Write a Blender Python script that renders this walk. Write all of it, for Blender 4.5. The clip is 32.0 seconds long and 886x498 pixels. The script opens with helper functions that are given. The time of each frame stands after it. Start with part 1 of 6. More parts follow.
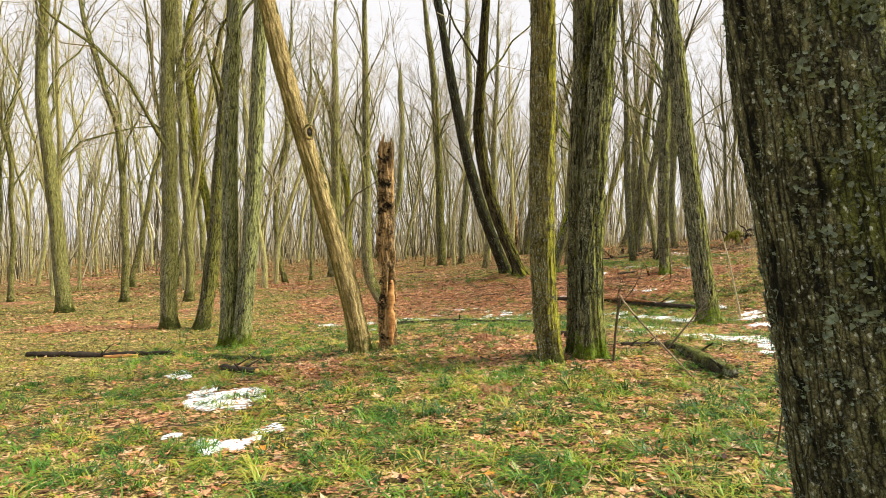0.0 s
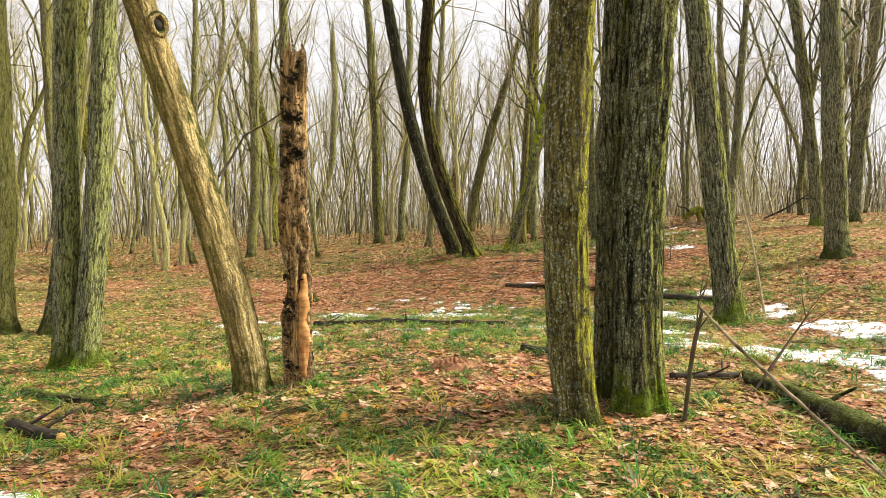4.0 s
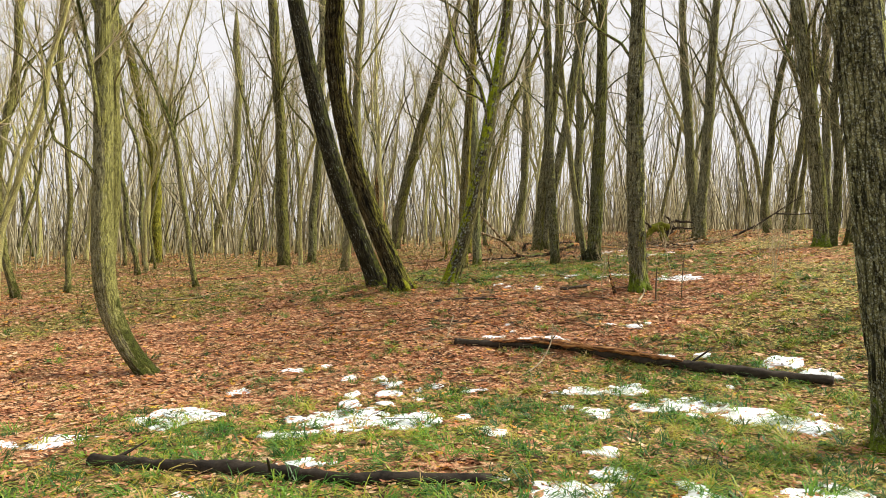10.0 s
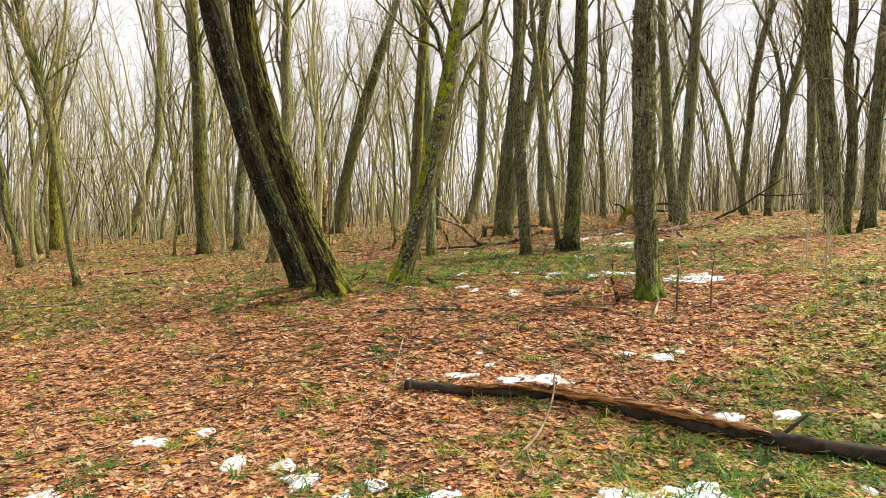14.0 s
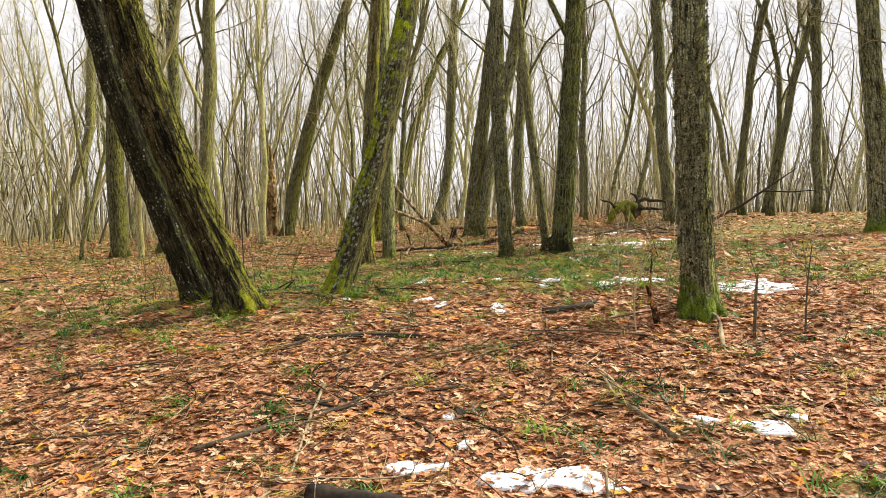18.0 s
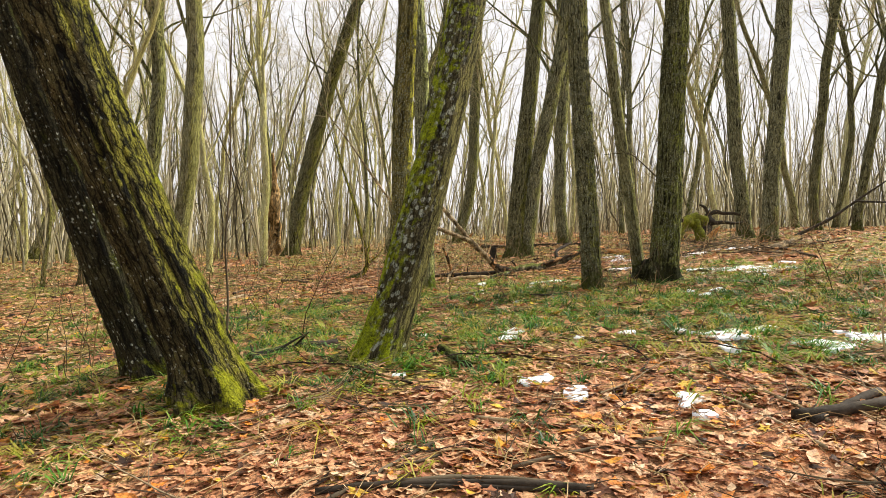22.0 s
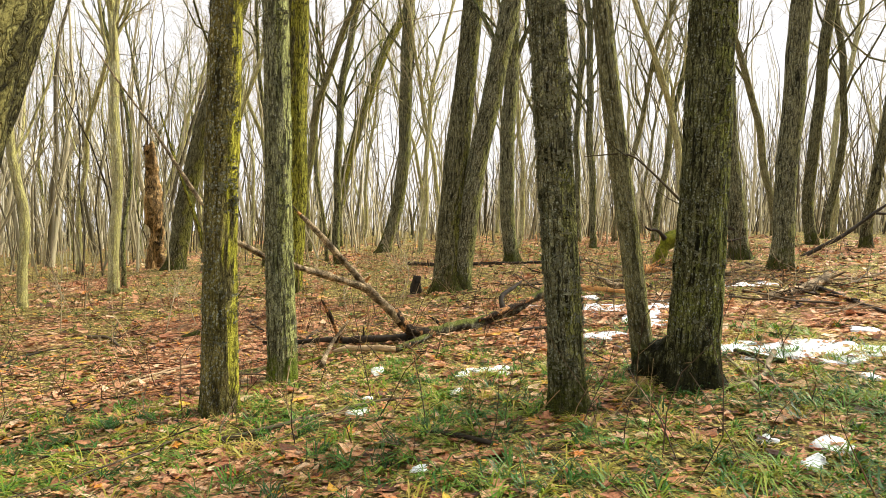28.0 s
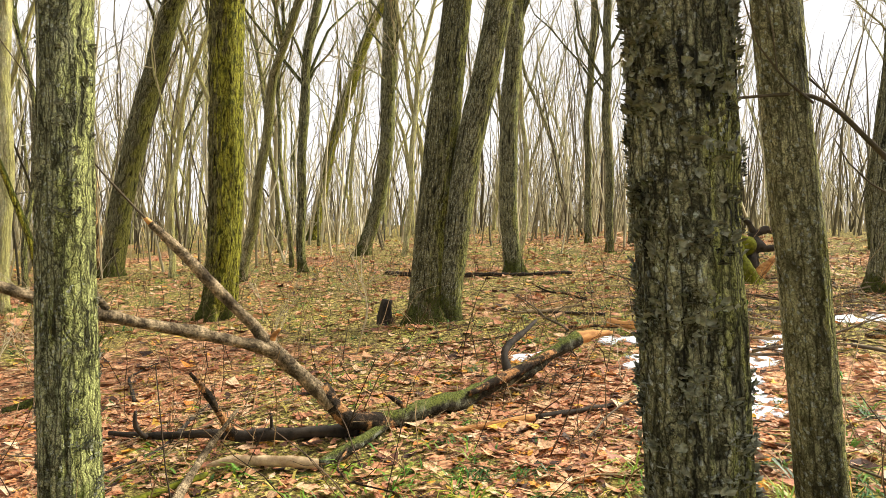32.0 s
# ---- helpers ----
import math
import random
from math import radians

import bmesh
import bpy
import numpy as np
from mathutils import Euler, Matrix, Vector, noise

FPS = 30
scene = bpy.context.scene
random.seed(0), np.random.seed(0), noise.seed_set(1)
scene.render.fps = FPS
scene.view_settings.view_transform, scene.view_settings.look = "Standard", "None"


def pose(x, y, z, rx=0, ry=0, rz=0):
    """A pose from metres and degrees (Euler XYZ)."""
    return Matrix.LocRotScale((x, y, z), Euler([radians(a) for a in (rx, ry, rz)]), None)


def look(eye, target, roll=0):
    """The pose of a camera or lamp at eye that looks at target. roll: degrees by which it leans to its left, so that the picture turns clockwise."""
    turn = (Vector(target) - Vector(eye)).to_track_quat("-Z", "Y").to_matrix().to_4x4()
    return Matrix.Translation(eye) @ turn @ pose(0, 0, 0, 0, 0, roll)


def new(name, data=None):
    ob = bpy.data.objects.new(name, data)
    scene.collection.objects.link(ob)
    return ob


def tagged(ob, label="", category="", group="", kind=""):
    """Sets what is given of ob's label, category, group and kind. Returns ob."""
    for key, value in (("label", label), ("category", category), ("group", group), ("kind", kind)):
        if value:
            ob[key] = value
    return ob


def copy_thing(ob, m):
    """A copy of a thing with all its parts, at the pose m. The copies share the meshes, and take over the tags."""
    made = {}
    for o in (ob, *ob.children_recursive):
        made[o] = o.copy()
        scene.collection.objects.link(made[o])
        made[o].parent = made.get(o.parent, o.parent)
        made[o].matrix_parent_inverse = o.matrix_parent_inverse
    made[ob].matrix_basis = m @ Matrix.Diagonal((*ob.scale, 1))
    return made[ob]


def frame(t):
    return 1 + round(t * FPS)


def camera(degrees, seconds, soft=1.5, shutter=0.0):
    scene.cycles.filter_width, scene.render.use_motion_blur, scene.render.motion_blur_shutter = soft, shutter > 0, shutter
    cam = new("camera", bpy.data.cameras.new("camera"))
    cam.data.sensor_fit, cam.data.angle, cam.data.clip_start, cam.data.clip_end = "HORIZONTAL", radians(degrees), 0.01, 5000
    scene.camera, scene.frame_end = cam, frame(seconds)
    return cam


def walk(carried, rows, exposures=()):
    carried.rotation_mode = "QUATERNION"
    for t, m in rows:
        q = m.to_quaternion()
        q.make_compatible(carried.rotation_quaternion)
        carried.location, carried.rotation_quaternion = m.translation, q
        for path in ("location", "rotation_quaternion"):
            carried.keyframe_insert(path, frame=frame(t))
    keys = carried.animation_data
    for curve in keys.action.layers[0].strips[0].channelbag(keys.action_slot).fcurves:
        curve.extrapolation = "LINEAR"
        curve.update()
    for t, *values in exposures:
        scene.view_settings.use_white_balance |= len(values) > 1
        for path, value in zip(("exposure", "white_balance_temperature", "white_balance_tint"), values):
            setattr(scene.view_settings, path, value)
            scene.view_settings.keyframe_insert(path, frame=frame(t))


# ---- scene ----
cam = camera(67.1, 32.0, soft=0.9)
METRES, EYE, TILT, LEAN, TURN = 28.0, 1.5, 0.0, 0.0, 0.0
ROWS = [
    (0.0, 0.0, 0.0, 0.0, -0.0, 0.0, 0.0),
    (0.5, 0.0016, 0.0174, 0.0028, -1.05, 0.0, -0.12),
    (1.0, -0.0008, 0.0344, 0.0012, -2.15, -0.61, -0.21),
    (1.5, -0.0024, 0.05, 0.002, -3.15, -0.71, -0.26),
    (2.0, -0.0016, 0.0678, 0.0009, -3.4, -1.48, -0.21),
    (2.5, -0.0013, 0.0819, 0.0024, -4.22, -1.35, -0.26),
    (3.0, -0.0022, 0.0988, 0.0009, -5.03, -1.69, -0.27),
    (3.5, -0.0029, 0.1158, -0.0003, -5.19, -2.02, -0.24),
    (5.5, 0.0006, 0.1859, 0.0006, -6.72, -1.45, -0.22),
    (6.0, 0.0019, 0.2014, 0.0036, -6.78, -0.78, -0.23),
    (6.5, -0.0007, 0.2196, 0.0018, -7.66, -0.59, -0.31),
    (7.0, -0.0006, 0.2357, 0.0031, -8.27, 0.08, -0.34),
    (7.5, 0.0025, 0.2526, 0.0039, -8.93, 0.21, -0.34),
    (8.0, 0.0055, 0.2676, 0.003, -9.83, 0.14, -0.34),
    (8.5, 0.0075, 0.2833, 0.0057, -10.98, -0.17, -0.36),
    (9.0, 0.0115, 0.2989, 0.0041, -11.43, -0.45, -0.31),
    (9.5, 0.0171, 0.3149, 0.0075, -11.58, -0.51, -0.32),
    (10.0, 0.0204, 0.3316, 0.0065, -12.08, -0.82, -0.32),
    (10.5, 0.023, 0.3466, 0.0101, -12.52, 0.05, -0.36),
    (11.0, 0.0278, 0.3637, 0.0092, -12.33, 0.3, -0.35),
    (11.5, 0.0317, 0.3778, 0.0116, -11.79, -0.25, -0.41),
    (12.0, 0.034, 0.3947, 0.0101, -11.6, -1.35, -0.4),
    (12.5, 0.0366, 0.4077, 0.0127, -11.95, -2.17, -0.35),
    (13.0, 0.0423, 0.4234, 0.0107, -12.79, -2.51, -0.29),
    (13.5, 0.0463, 0.437, 0.0123, -14.52, -2.3, -0.33),
    (14.0, 0.0485, 0.4525, 0.0122, -16.36, -2.55, -0.31),
    (14.5, 0.0526, 0.4652, 0.0114, -17.41, -3.02, -0.26),
    (15.0, 0.061, 0.4791, 0.0105, -18.39, -3.22, -0.3),
    (15.5, 0.0662, 0.4887, 0.0099, -20.13, -2.95, -0.33),
    (17.5, 0.0881, 0.5487, 0.0023, -19.63, -2.21, -0.45),
    (18.0, 0.0886, 0.5661, 0.0024, -19.07, -1.93, -0.45),
    (18.5, 0.0907, 0.5827, -0.0002, -18.05, -2.07, -0.4),
    (19.0, 0.0936, 0.598, 0.0006, -17.98, -2.14, -0.4),
    (19.5, 0.095, 0.6146, -0.0011, -18.41, -1.99, -0.39),
    (20.0, 0.096, 0.629, 0.0007, -19.01, -1.33, -0.42),
    (20.5, 0.0985, 0.6456, -0.0021, -18.38, -1.18, -0.37),
    (21.0, 0.0983, 0.6593, 0.0016, -18.17, -0.73, -0.44),
    (21.5, 0.0963, 0.6766, 0.0028, -18.67, -0.24, -0.39),
    (22.0, 0.0997, 0.6908, 0.0041, -18.81, -0.52, -0.25),
    (22.5, 0.1056, 0.7044, 0.0086, -19.13, -1.1, -0.31),
    (23.0, 0.1088, 0.7199, 0.0073, -20.1, -0.93, -0.39),
    (23.5, 0.1115, 0.7332, 0.0137, -21.45, -1.04, -0.48),
    (24.0, 0.1174, 0.7477, 0.0125, -22.72, -1.2, -0.49),
    (24.5, 0.1245, 0.7593, 0.0177, -24.61, -1.64, -0.6),
    (26.5, 0.1569, 0.8017, 0.026, -24.03, -1.96, -0.46),
    (27.0, 0.162, 0.812, 0.0268, -23.48, -1.82, -0.46),
    (27.5, 0.1674, 0.821, 0.0276, -23.25, -1.42, -0.42),
    (28.0, 0.1776, 0.8348, 0.0284, -23.37, -1.35, -0.48),
    (28.5, 0.1829, 0.8432, 0.0313, -23.84, -0.96, -0.6),
    (29.0, 0.1898, 0.8584, 0.0305, -24.06, -0.86, -0.72),
    (29.5, 0.1947, 0.8708, 0.0329, -23.87, -0.69, -0.7),
    (30.0, 0.202, 0.8854, 0.0316, -23.89, -0.98, -0.67),
    (30.5, 0.209, 0.8976, 0.0334, -24.07, -1.12, -0.57),
    (31.0, 0.2167, 0.9122, 0.033, -24.29, -1.18, -0.6),
    (31.5, 0.2233, 0.9249, 0.0332, -23.93, -1.36, -0.56),
    (32.0, 0.2313, 0.9392, 0.0353, -23.68, -1.9, -0.64),
]
EXPOSURES = [(0, 0.68), (3, 0.70), (6, 0.83), (9, 0.69), (12, 0.53), (14, 0.75), (22, 0.75), (24, 0.89), (28, 0.90), (30, 0.93), (32, 0.97)]
walk(cam, [(t, pose(0, 0, EYE, TILT, LEAN, TURN) @ pose(METRES * x, METRES * y, METRES * z, 90 + pitch, roll, yaw)) for t, x, y, z, yaw, pitch, roll in ROWS], exposures=EXPOSURES)

# ---- world, sun ----
SUN_AZ, SUN_EL = 88.0, 42.0
world = bpy.data.worlds.new("overcast_sky")
scene.world = world
world.use_nodes = True
wt = world.node_tree
wt.nodes.clear()


def link(tree, a, ai, b, bi):
    tree.links.new(a.outputs[ai], b.inputs[bi])


w_out = wt.nodes.new("ShaderNodeOutputWorld")
w_bg = wt.nodes.new("ShaderNodeBackground")
w_sky = wt.nodes.new("ShaderNodeTexSky")
w_sky.sky_type, w_sky.sun_disc = "NISHITA", False
w_sky.sun_elevation, w_sky.sun_rotation = radians(SUN_EL), radians(SUN_AZ)
w_sky.dust_density, w_sky.ozone_density = 3.0, 1.0
w_co = wt.nodes.new("ShaderNodeTexCoord")
w_map = wt.nodes.new("ShaderNodeMapping")
w_map.inputs["Scale"].default_value = (1.0, 1.0, 2.6)
w_noise = wt.nodes.new("ShaderNodeTexNoise")
w_noise.inputs["Scale"].default_value, w_noise.inputs["Detail"].default_value = 2.4, 6.0
w_ramp = wt.nodes.new("ShaderNodeValToRGB")
w_ramp.color_ramp.elements[0].position, w_ramp.color_ramp.elements[1].position = 0.30, 0.52
w_ramp.color_ramp.elements[0].color = (0.93, 0.93, 0.93, 1)
w_mix = wt.nodes.new("ShaderNodeMixRGB")
w_mix.inputs[2].default_value = (9.4, 9.25, 9.4, 1)
link(wt, w_co, "Generated", w_map, 0)
link(wt, w_map, 0, w_noise, "Vector")
link(wt, w_noise, 0, w_ramp, 0)
link(wt, w_ramp, 0, w_mix, 0)
link(wt, w_sky, 0, w_mix, 1)
link(wt, w_mix, 0, w_bg, "Color")
w_bg.inputs["Strength"].default_value = 0.065
link(wt, w_bg, 0, w_out, 0)

sun = new("sun", bpy.data.lights.new("sun", "SUN"))
sun.data.energy, sun.data.angle, sun.data.color = 4.8, radians(22), (1.0, 0.94, 0.83)
sun.matrix_world = look((math.sin(radians(SUN_AZ)) * 50, math.cos(radians(SUN_AZ)) * 50, 50 * math.tan(radians(SUN_EL))), (0, 0, 0))


# ---- materials ----
class Nodes:
    """A small builder of node materials."""

    def __init__(self, name, rough=0.9, spec=0.2):
        self.mat = bpy.data.materials.new(name)
        self.mat.use_nodes = True
        self.t = self.mat.node_tree
        self.bsdf = self.t.nodes["Principled BSDF"]
        self.bsdf.inputs["Roughness"].default_value = rough
        self.bsdf.inputs["Specular IOR Level"].default_value = spec

    def node(self, kind, **kw):
        n = self.t.nodes.new("ShaderNode" + kind)
        for k, v in kw.items():
            n.inputs[k].default_value = v
        return n

    def link(self, a, ai, b, bi):
        self.t.links.new(a.outputs[ai], b.inputs[bi])

    def coord(self, scale, which="Object"):
        c, m = self.node("TexCoord"), self.node("Mapping")
        m.inputs["Scale"].default_value = scale
        self.link(c, which, m, 0)
        return m

    def rest(self, scale=(1, 1, 1)):
        """Places on a trunk as if it stood straight, so that bark runs along it."""
        a, m = self.node("Attribute"), self.node("Mapping")
        a.attribute_name = "rest"
        m.inputs["Scale"].default_value = scale
        self.link(a, "Vector", m, 0)
        return m

    def noise(self, vec, scale, detail=5.0, rough=0.6):
        n = self.node("TexNoise", Scale=scale, Detail=detail, Roughness=rough)
        self.link(vec, 0, n, "Vector")
        return n

    def ramp(self, src, out, *stops):
        r = self.node("ValToRGB")
        while len(r.color_ramp.elements) < len(stops):
            r.color_ramp.elements.new(0.5)
        for e, (p, c) in zip(r.color_ramp.elements, stops):
            e.position, e.color = p, (*c, 1) if isinstance(c, tuple) else (c, c, c, 1)
        self.link(src, out, r, 0)
        return r

    def mix(self, fac, a, b, mode="MIX"):
        m = self.node("MixRGB")
        m.blend_type = mode
        for i, v in ((0, fac), (1, a), (2, b)):
            if isinstance(v, (int, float)):
                m.inputs[i].default_value = v if i == 0 else (v, v, v, 1)
            elif isinstance(v, tuple):
                m.inputs[i].default_value = (*v, 1)
            else:
                self.link(v, 0, m, i)
        return m

    def math(self, op, a, b):
        m = self.node("Math")
        m.operation = op
        for i, v in ((0, a), (1, b)):
            if isinstance(v, (int, float)):
                m.inputs[i].default_value = v
            else:
                self.link(v[0], v[1], m, i)
        return m

    def done(self, colour, bump=None, strength=0.5, distance=0.01):
        self.link(colour, 0, self.bsdf, "Base Color")
        if bump is not None:
            b = self.node("Bump", Strength=strength, Distance=distance)
            self.link(bump, 0, b, "Height")
            self.link(b, 0, self.bsdf, "Normal")
        return self.mat


BARKS = set()


def bark(name, dark, mid, light, algae, algae_low, lichen, moss_up=0.62, grain=1.05, moss=(0.055, 0.065, 0.010), foot=0.46, sunward=0.2, fissure=1.0, dots=38.0):
    """Furrowed bark: long plates between fissures, flakes, green algae whose tint also paints the sunlit and shaded
    sides, pale lichen on the other side, moss on what faces up and at the foot.
    """
    n = Nodes(name, 0.92, 0.15)
    BARKS.add(name)
    co = n.rest()
    bent = n.mix(1.0, n.mix(0.09, co, n.noise(co, 6.0, 5, 0.6), "ADD"), n.mix(0.025, (0.0, 0.0, 0.0), n.noise(co, 28.0, 4, 0.6)), "ADD")
    long, short = n.node("Mapping"), n.node("Mapping")
    long.inputs["Scale"].default_value = (1, 1, 0.10)
    short.inputs["Scale"].default_value = (1, 1, 0.3)
    n.link(bent, 0, long, 0)
    n.link(bent, 0, short, 0)
    plates, scales = n.node("TexVoronoi", Scale=30 * grain), n.node("TexVoronoi", Scale=64 * grain)
    plates.feature = scales.feature = "DISTANCE_TO_EDGE"
    n.link(long, 0, plates, "Vector")
    n.link(short, 0, scales, "Vector")
    ridges = n.noise(long, 26 * grain, 5, 0.6)
    chips = n.noise(n.rest((1, 1, 0.5)), 34 * grain, 6, 0.7)
    fine = n.noise(co, 130 * grain, 6, 0.75)
    tone = n.ramp(n.mix(0.5, chips, n.noise(co, 5.0, 6, 0.65)), 0, (0.36, mid), (0.60, tuple(min(v * 1.22, 0.8) for v in light)))
    speck = n.mix(0.8, tone, n.ramp(fine, 0, (0.36, 0.35), (0.5, 0.92), (0.63, 1.75)), "MULTIPLY")
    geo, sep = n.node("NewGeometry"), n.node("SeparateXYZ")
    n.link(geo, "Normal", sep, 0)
    # weighted by facing +x, the sun's side: algae tint doubling as painted sunlight
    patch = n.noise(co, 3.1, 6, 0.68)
    sided = n.math("ADD", (patch, 0), (n.math("MULTIPLY", (sep, 0), sunward), 0))
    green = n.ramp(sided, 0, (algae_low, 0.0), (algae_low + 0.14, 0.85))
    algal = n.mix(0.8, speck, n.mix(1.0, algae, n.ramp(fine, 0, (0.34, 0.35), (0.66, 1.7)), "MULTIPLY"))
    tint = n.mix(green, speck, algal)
    spots_vor = n.node("TexVoronoi", Scale=dots)
    n.link(n.mix(0.05, co, n.noise(co, 50.0, 4), "ADD"), 0, spots_vor, "Vector")
    spots = n.ramp(spots_vor, "Distance", (lichen, 1.0), (lichen + 0.08, 0.0))
    away = n.math("SUBTRACT", (n.noise(co, 5.5, 5, 0.65), 0), (n.math("MULTIPLY", (sep, 0), sunward * 0.5), 0))
    few = n.ramp(away, 0, (0.46, 0.0), (0.55, 0.9))
    spotted = n.mix(n.mix(1.0, spots, few, "MULTIPLY"), tint, n.mix(fine, (0.34, 0.39, 0.31), (0.80, 0.82, 0.70)))
    crack = n.ramp(plates, "Distance", (0.01, 0.85 * fissure), (0.07, 0.42 * fissure), (0.16, 0.0))
    furrow = n.ramp(ridges, 0, (0.36, 0.95 * fissure), (0.47, 0.0))
    hair = n.ramp(scales, "Distance", (0.0, 0.65 * fissure), (0.08, 0.0))
    base = n.mix(crack, n.mix(furrow, n.mix(hair, spotted, dark), dark), dark)
    up = n.math("ADD", (sep, 2), (n.noise(co, 7.0, 6, 0.7), 0))
    sep2 = n.node("SeparateXYZ")
    n.link(co, 0, sep2, 0)
    low = n.math("ADD", (n.math("MULTIPLY", (sep2, 2), 1.2), 0), (n.math("MULTIPLY", (n.noise(co, 6.0, 6, 0.7), 0), 1.9), 0))
    upr = n.ramp(up, 0, (moss_up + 0.06, 0.0), (moss_up + 0.20, 0.95))
    lowr = n.ramp(n.math("MULTIPLY", (low, 0), 0.5), 0, (0.2 + 0.44 * foot, 0.92), (0.36 + 0.44 * foot, 0.0))
    mossy = n.mix(n.ramp(n.mix(0.45, n.noise(co, 80.0, 5, 0.7), n.noise(co, 15.0, 5, 0.7)), 0, (0.40, 0.0), (0.60, 1.0)), tuple(v * 0.15 for v in moss), tuple(v * 1.9 for v in moss))
    out = n.mix(upr, base, mossy)
    out = n.mix(lowr, out, mossy)
    plate = n.mix(0.4, n.ramp(plates, "Distance", (0.0, 0.0), (0.12, 0.75), (0.3, 1.0)), n.ramp(scales, "Distance", (0.0, 0.0), (0.16, 1.0)))
    relief = n.mix(0.45, n.mix(0.4, plate, ridges), n.mix(0.5, fine, chips), "ADD")
    return n.done(out, relief, 1.0, 0.03)


# dark base for the shaded side, light algae tint painted on the sunlit one
BARK_DARK = bark("furrowed_dark_bark", (0.008, 0.008, 0.004), (0.08, 0.074, 0.034), (0.29, 0.275, 0.14), (0.33, 0.33, 0.05), 0.44, 0.22, moss_up=0.78, sunward=0.34, foot=0.78)
BARK_FOOT = bark("furrowed_bark_mossy_foot", (0.005, 0.005, 0.003), (0.07, 0.068, 0.028), (0.31, 0.30, 0.16), (0.34, 0.36, 0.06), 0.44, 0.30, moss_up=0.78, foot=0.74, moss=(0.11, 0.165, 0.008), sunward=0.42, grain=0.75)
BARK_OLD = bark("deeply_furrowed_old_bark", (0.005, 0.005, 0.003), (0.058, 0.056, 0.028), (0.20, 0.195, 0.10), (0.15, 0.175, 0.03), 0.36, 0.22, moss_up=0.8, sunward=0.30, grain=0.8)
BARK_OLIVE = bark("olive_algae_bark", (0.02, 0.018, 0.007), (0.17, 0.153, 0.072), (0.44, 0.415, 0.23), (0.41, 0.405, 0.09), 0.45, 0.24, sunward=0.36, fissure=0.8, grain=1.25, foot=0.74)
BARK_GREY = bark("grey_furrowed_bark", (0.010, 0.010, 0.006), (0.115, 0.11, 0.056), (0.36, 0.35, 0.20), (0.40, 0.41, 0.10), 0.44, 0.26, sunward=0.34, foot=0.78)
BARK_BEIGE = bark("peeling_beige_bark", (0.025, 0.017, 0.007), (0.40, 0.295, 0.10), (0.60, 0.465, 0.20), (0.13, 0.125, 0.02), 0.53, 0.12, grain=0.6, fissure=0.55, sunward=-0.40, foot=0.7)
BARK_MOSS = bark("mossy_bark", (0.008, 0.007, 0.004), (0.10, 0.088, 0.034), (0.28, 0.26, 0.11), (0.50, 0.49, 0.03), 0.28, 0.08, moss_up=0.50, sunward=0.3)
# brown-olive algae tint paints the sunlit half against a near-black shaded half
BARK_SPOT = bark("lichen_spotted_bark", (0.006, 0.005, 0.003), (0.03, 0.026, 0.014), (0.15, 0.135, 0.07), (0.27, 0.25, 0.07), 0.62, 0.38, moss_up=0.62, moss=(0.25, 0.30, 0.008), dots=20.0, sunward=0.6, fissure=0.9)
# tone lowered to near-black, taking in the shade this trunk stands in
BARK_BLACK = bark("near_black_bark", (0.003, 0.003, 0.002), (0.017, 0.015, 0.008), (0.068, 0.062, 0.032), (0.10, 0.115, 0.012), 0.55, 0.22, moss_up=0.80, moss=(0.13, 0.15, 0.008), foot=0.3, dots=26.0, grain=0.8)
# base near-black as its shaded flank; the tint paints the sunward flank brighter
BARK_RIDGE = bark("ridged_dark_bark", (0.003, 0.003, 0.002), (0.026, 0.022, 0.010), (0.115, 0.10, 0.047), (0.24, 0.23, 0.025), 0.56, 0.16, moss_up=0.84, moss=(0.17, 0.18, 0.008), foot=0.42, sunward=0.42, dots=26.0, grain=0.7, fissure=1.15)
BARK_FORK = bark("green_bark_with_black_foot", (0.006, 0.006, 0.003), (0.075, 0.072, 0.03), (0.26, 0.26, 0.125), (0.31, 0.34, 0.06), 0.36, 0.24, moss_up=0.85, foot=0.86, moss=(0.016, 0.017, 0.006), sunward=0.2)
# algae stripe brightened to paint the sunlit rim of the trunk
BARK_RIM = bark("brown_bark_with_sunlit_algae_stripe", (0.010, 0.008, 0.004), (0.115, 0.095, 0.026), (0.32, 0.28, 0.10), (0.50, 0.49, 0.03), 0.66, 0.30, sunward=0.5, fissure=0.8, grain=0.9, foot=0.5)
BARK_PALE = bark("pale_lichen_grey_bark", (0.025, 0.024, 0.012), (0.20, 0.20, 0.095), (0.46, 0.465, 0.27), (0.46, 0.49, 0.14), 0.45, 0.25, sunward=0.34, fissure=1.0, grain=1.1, foot=0.8, moss=(0.10, 0.14, 0.008))
BARK_FAR = bark("pale_olive_bark", (0.13, 0.115, 0.055), (0.44, 0.395, 0.20), (0.70, 0.64, 0.38), (0.55, 0.51, 0.14), 0.44, 0.02, moss_up=0.9, grain=0.7, fissure=0.6, sunward=0.3)


def plain(name, lo, hi, scale=12.0, rough=0.9, stretch=(1, 1, 1), bump=0.4):
    n = Nodes(name, rough, 0.2)
    co = n.coord(stretch)
    a, b = n.noise(co, scale, 6, 0.65), n.noise(co, scale * 0.17, 3)
    col = n.ramp(n.mix(0.5, a, b), 0, (0.36, lo), (0.62, hi))
    return n.done(col, a, bump, 0.01)


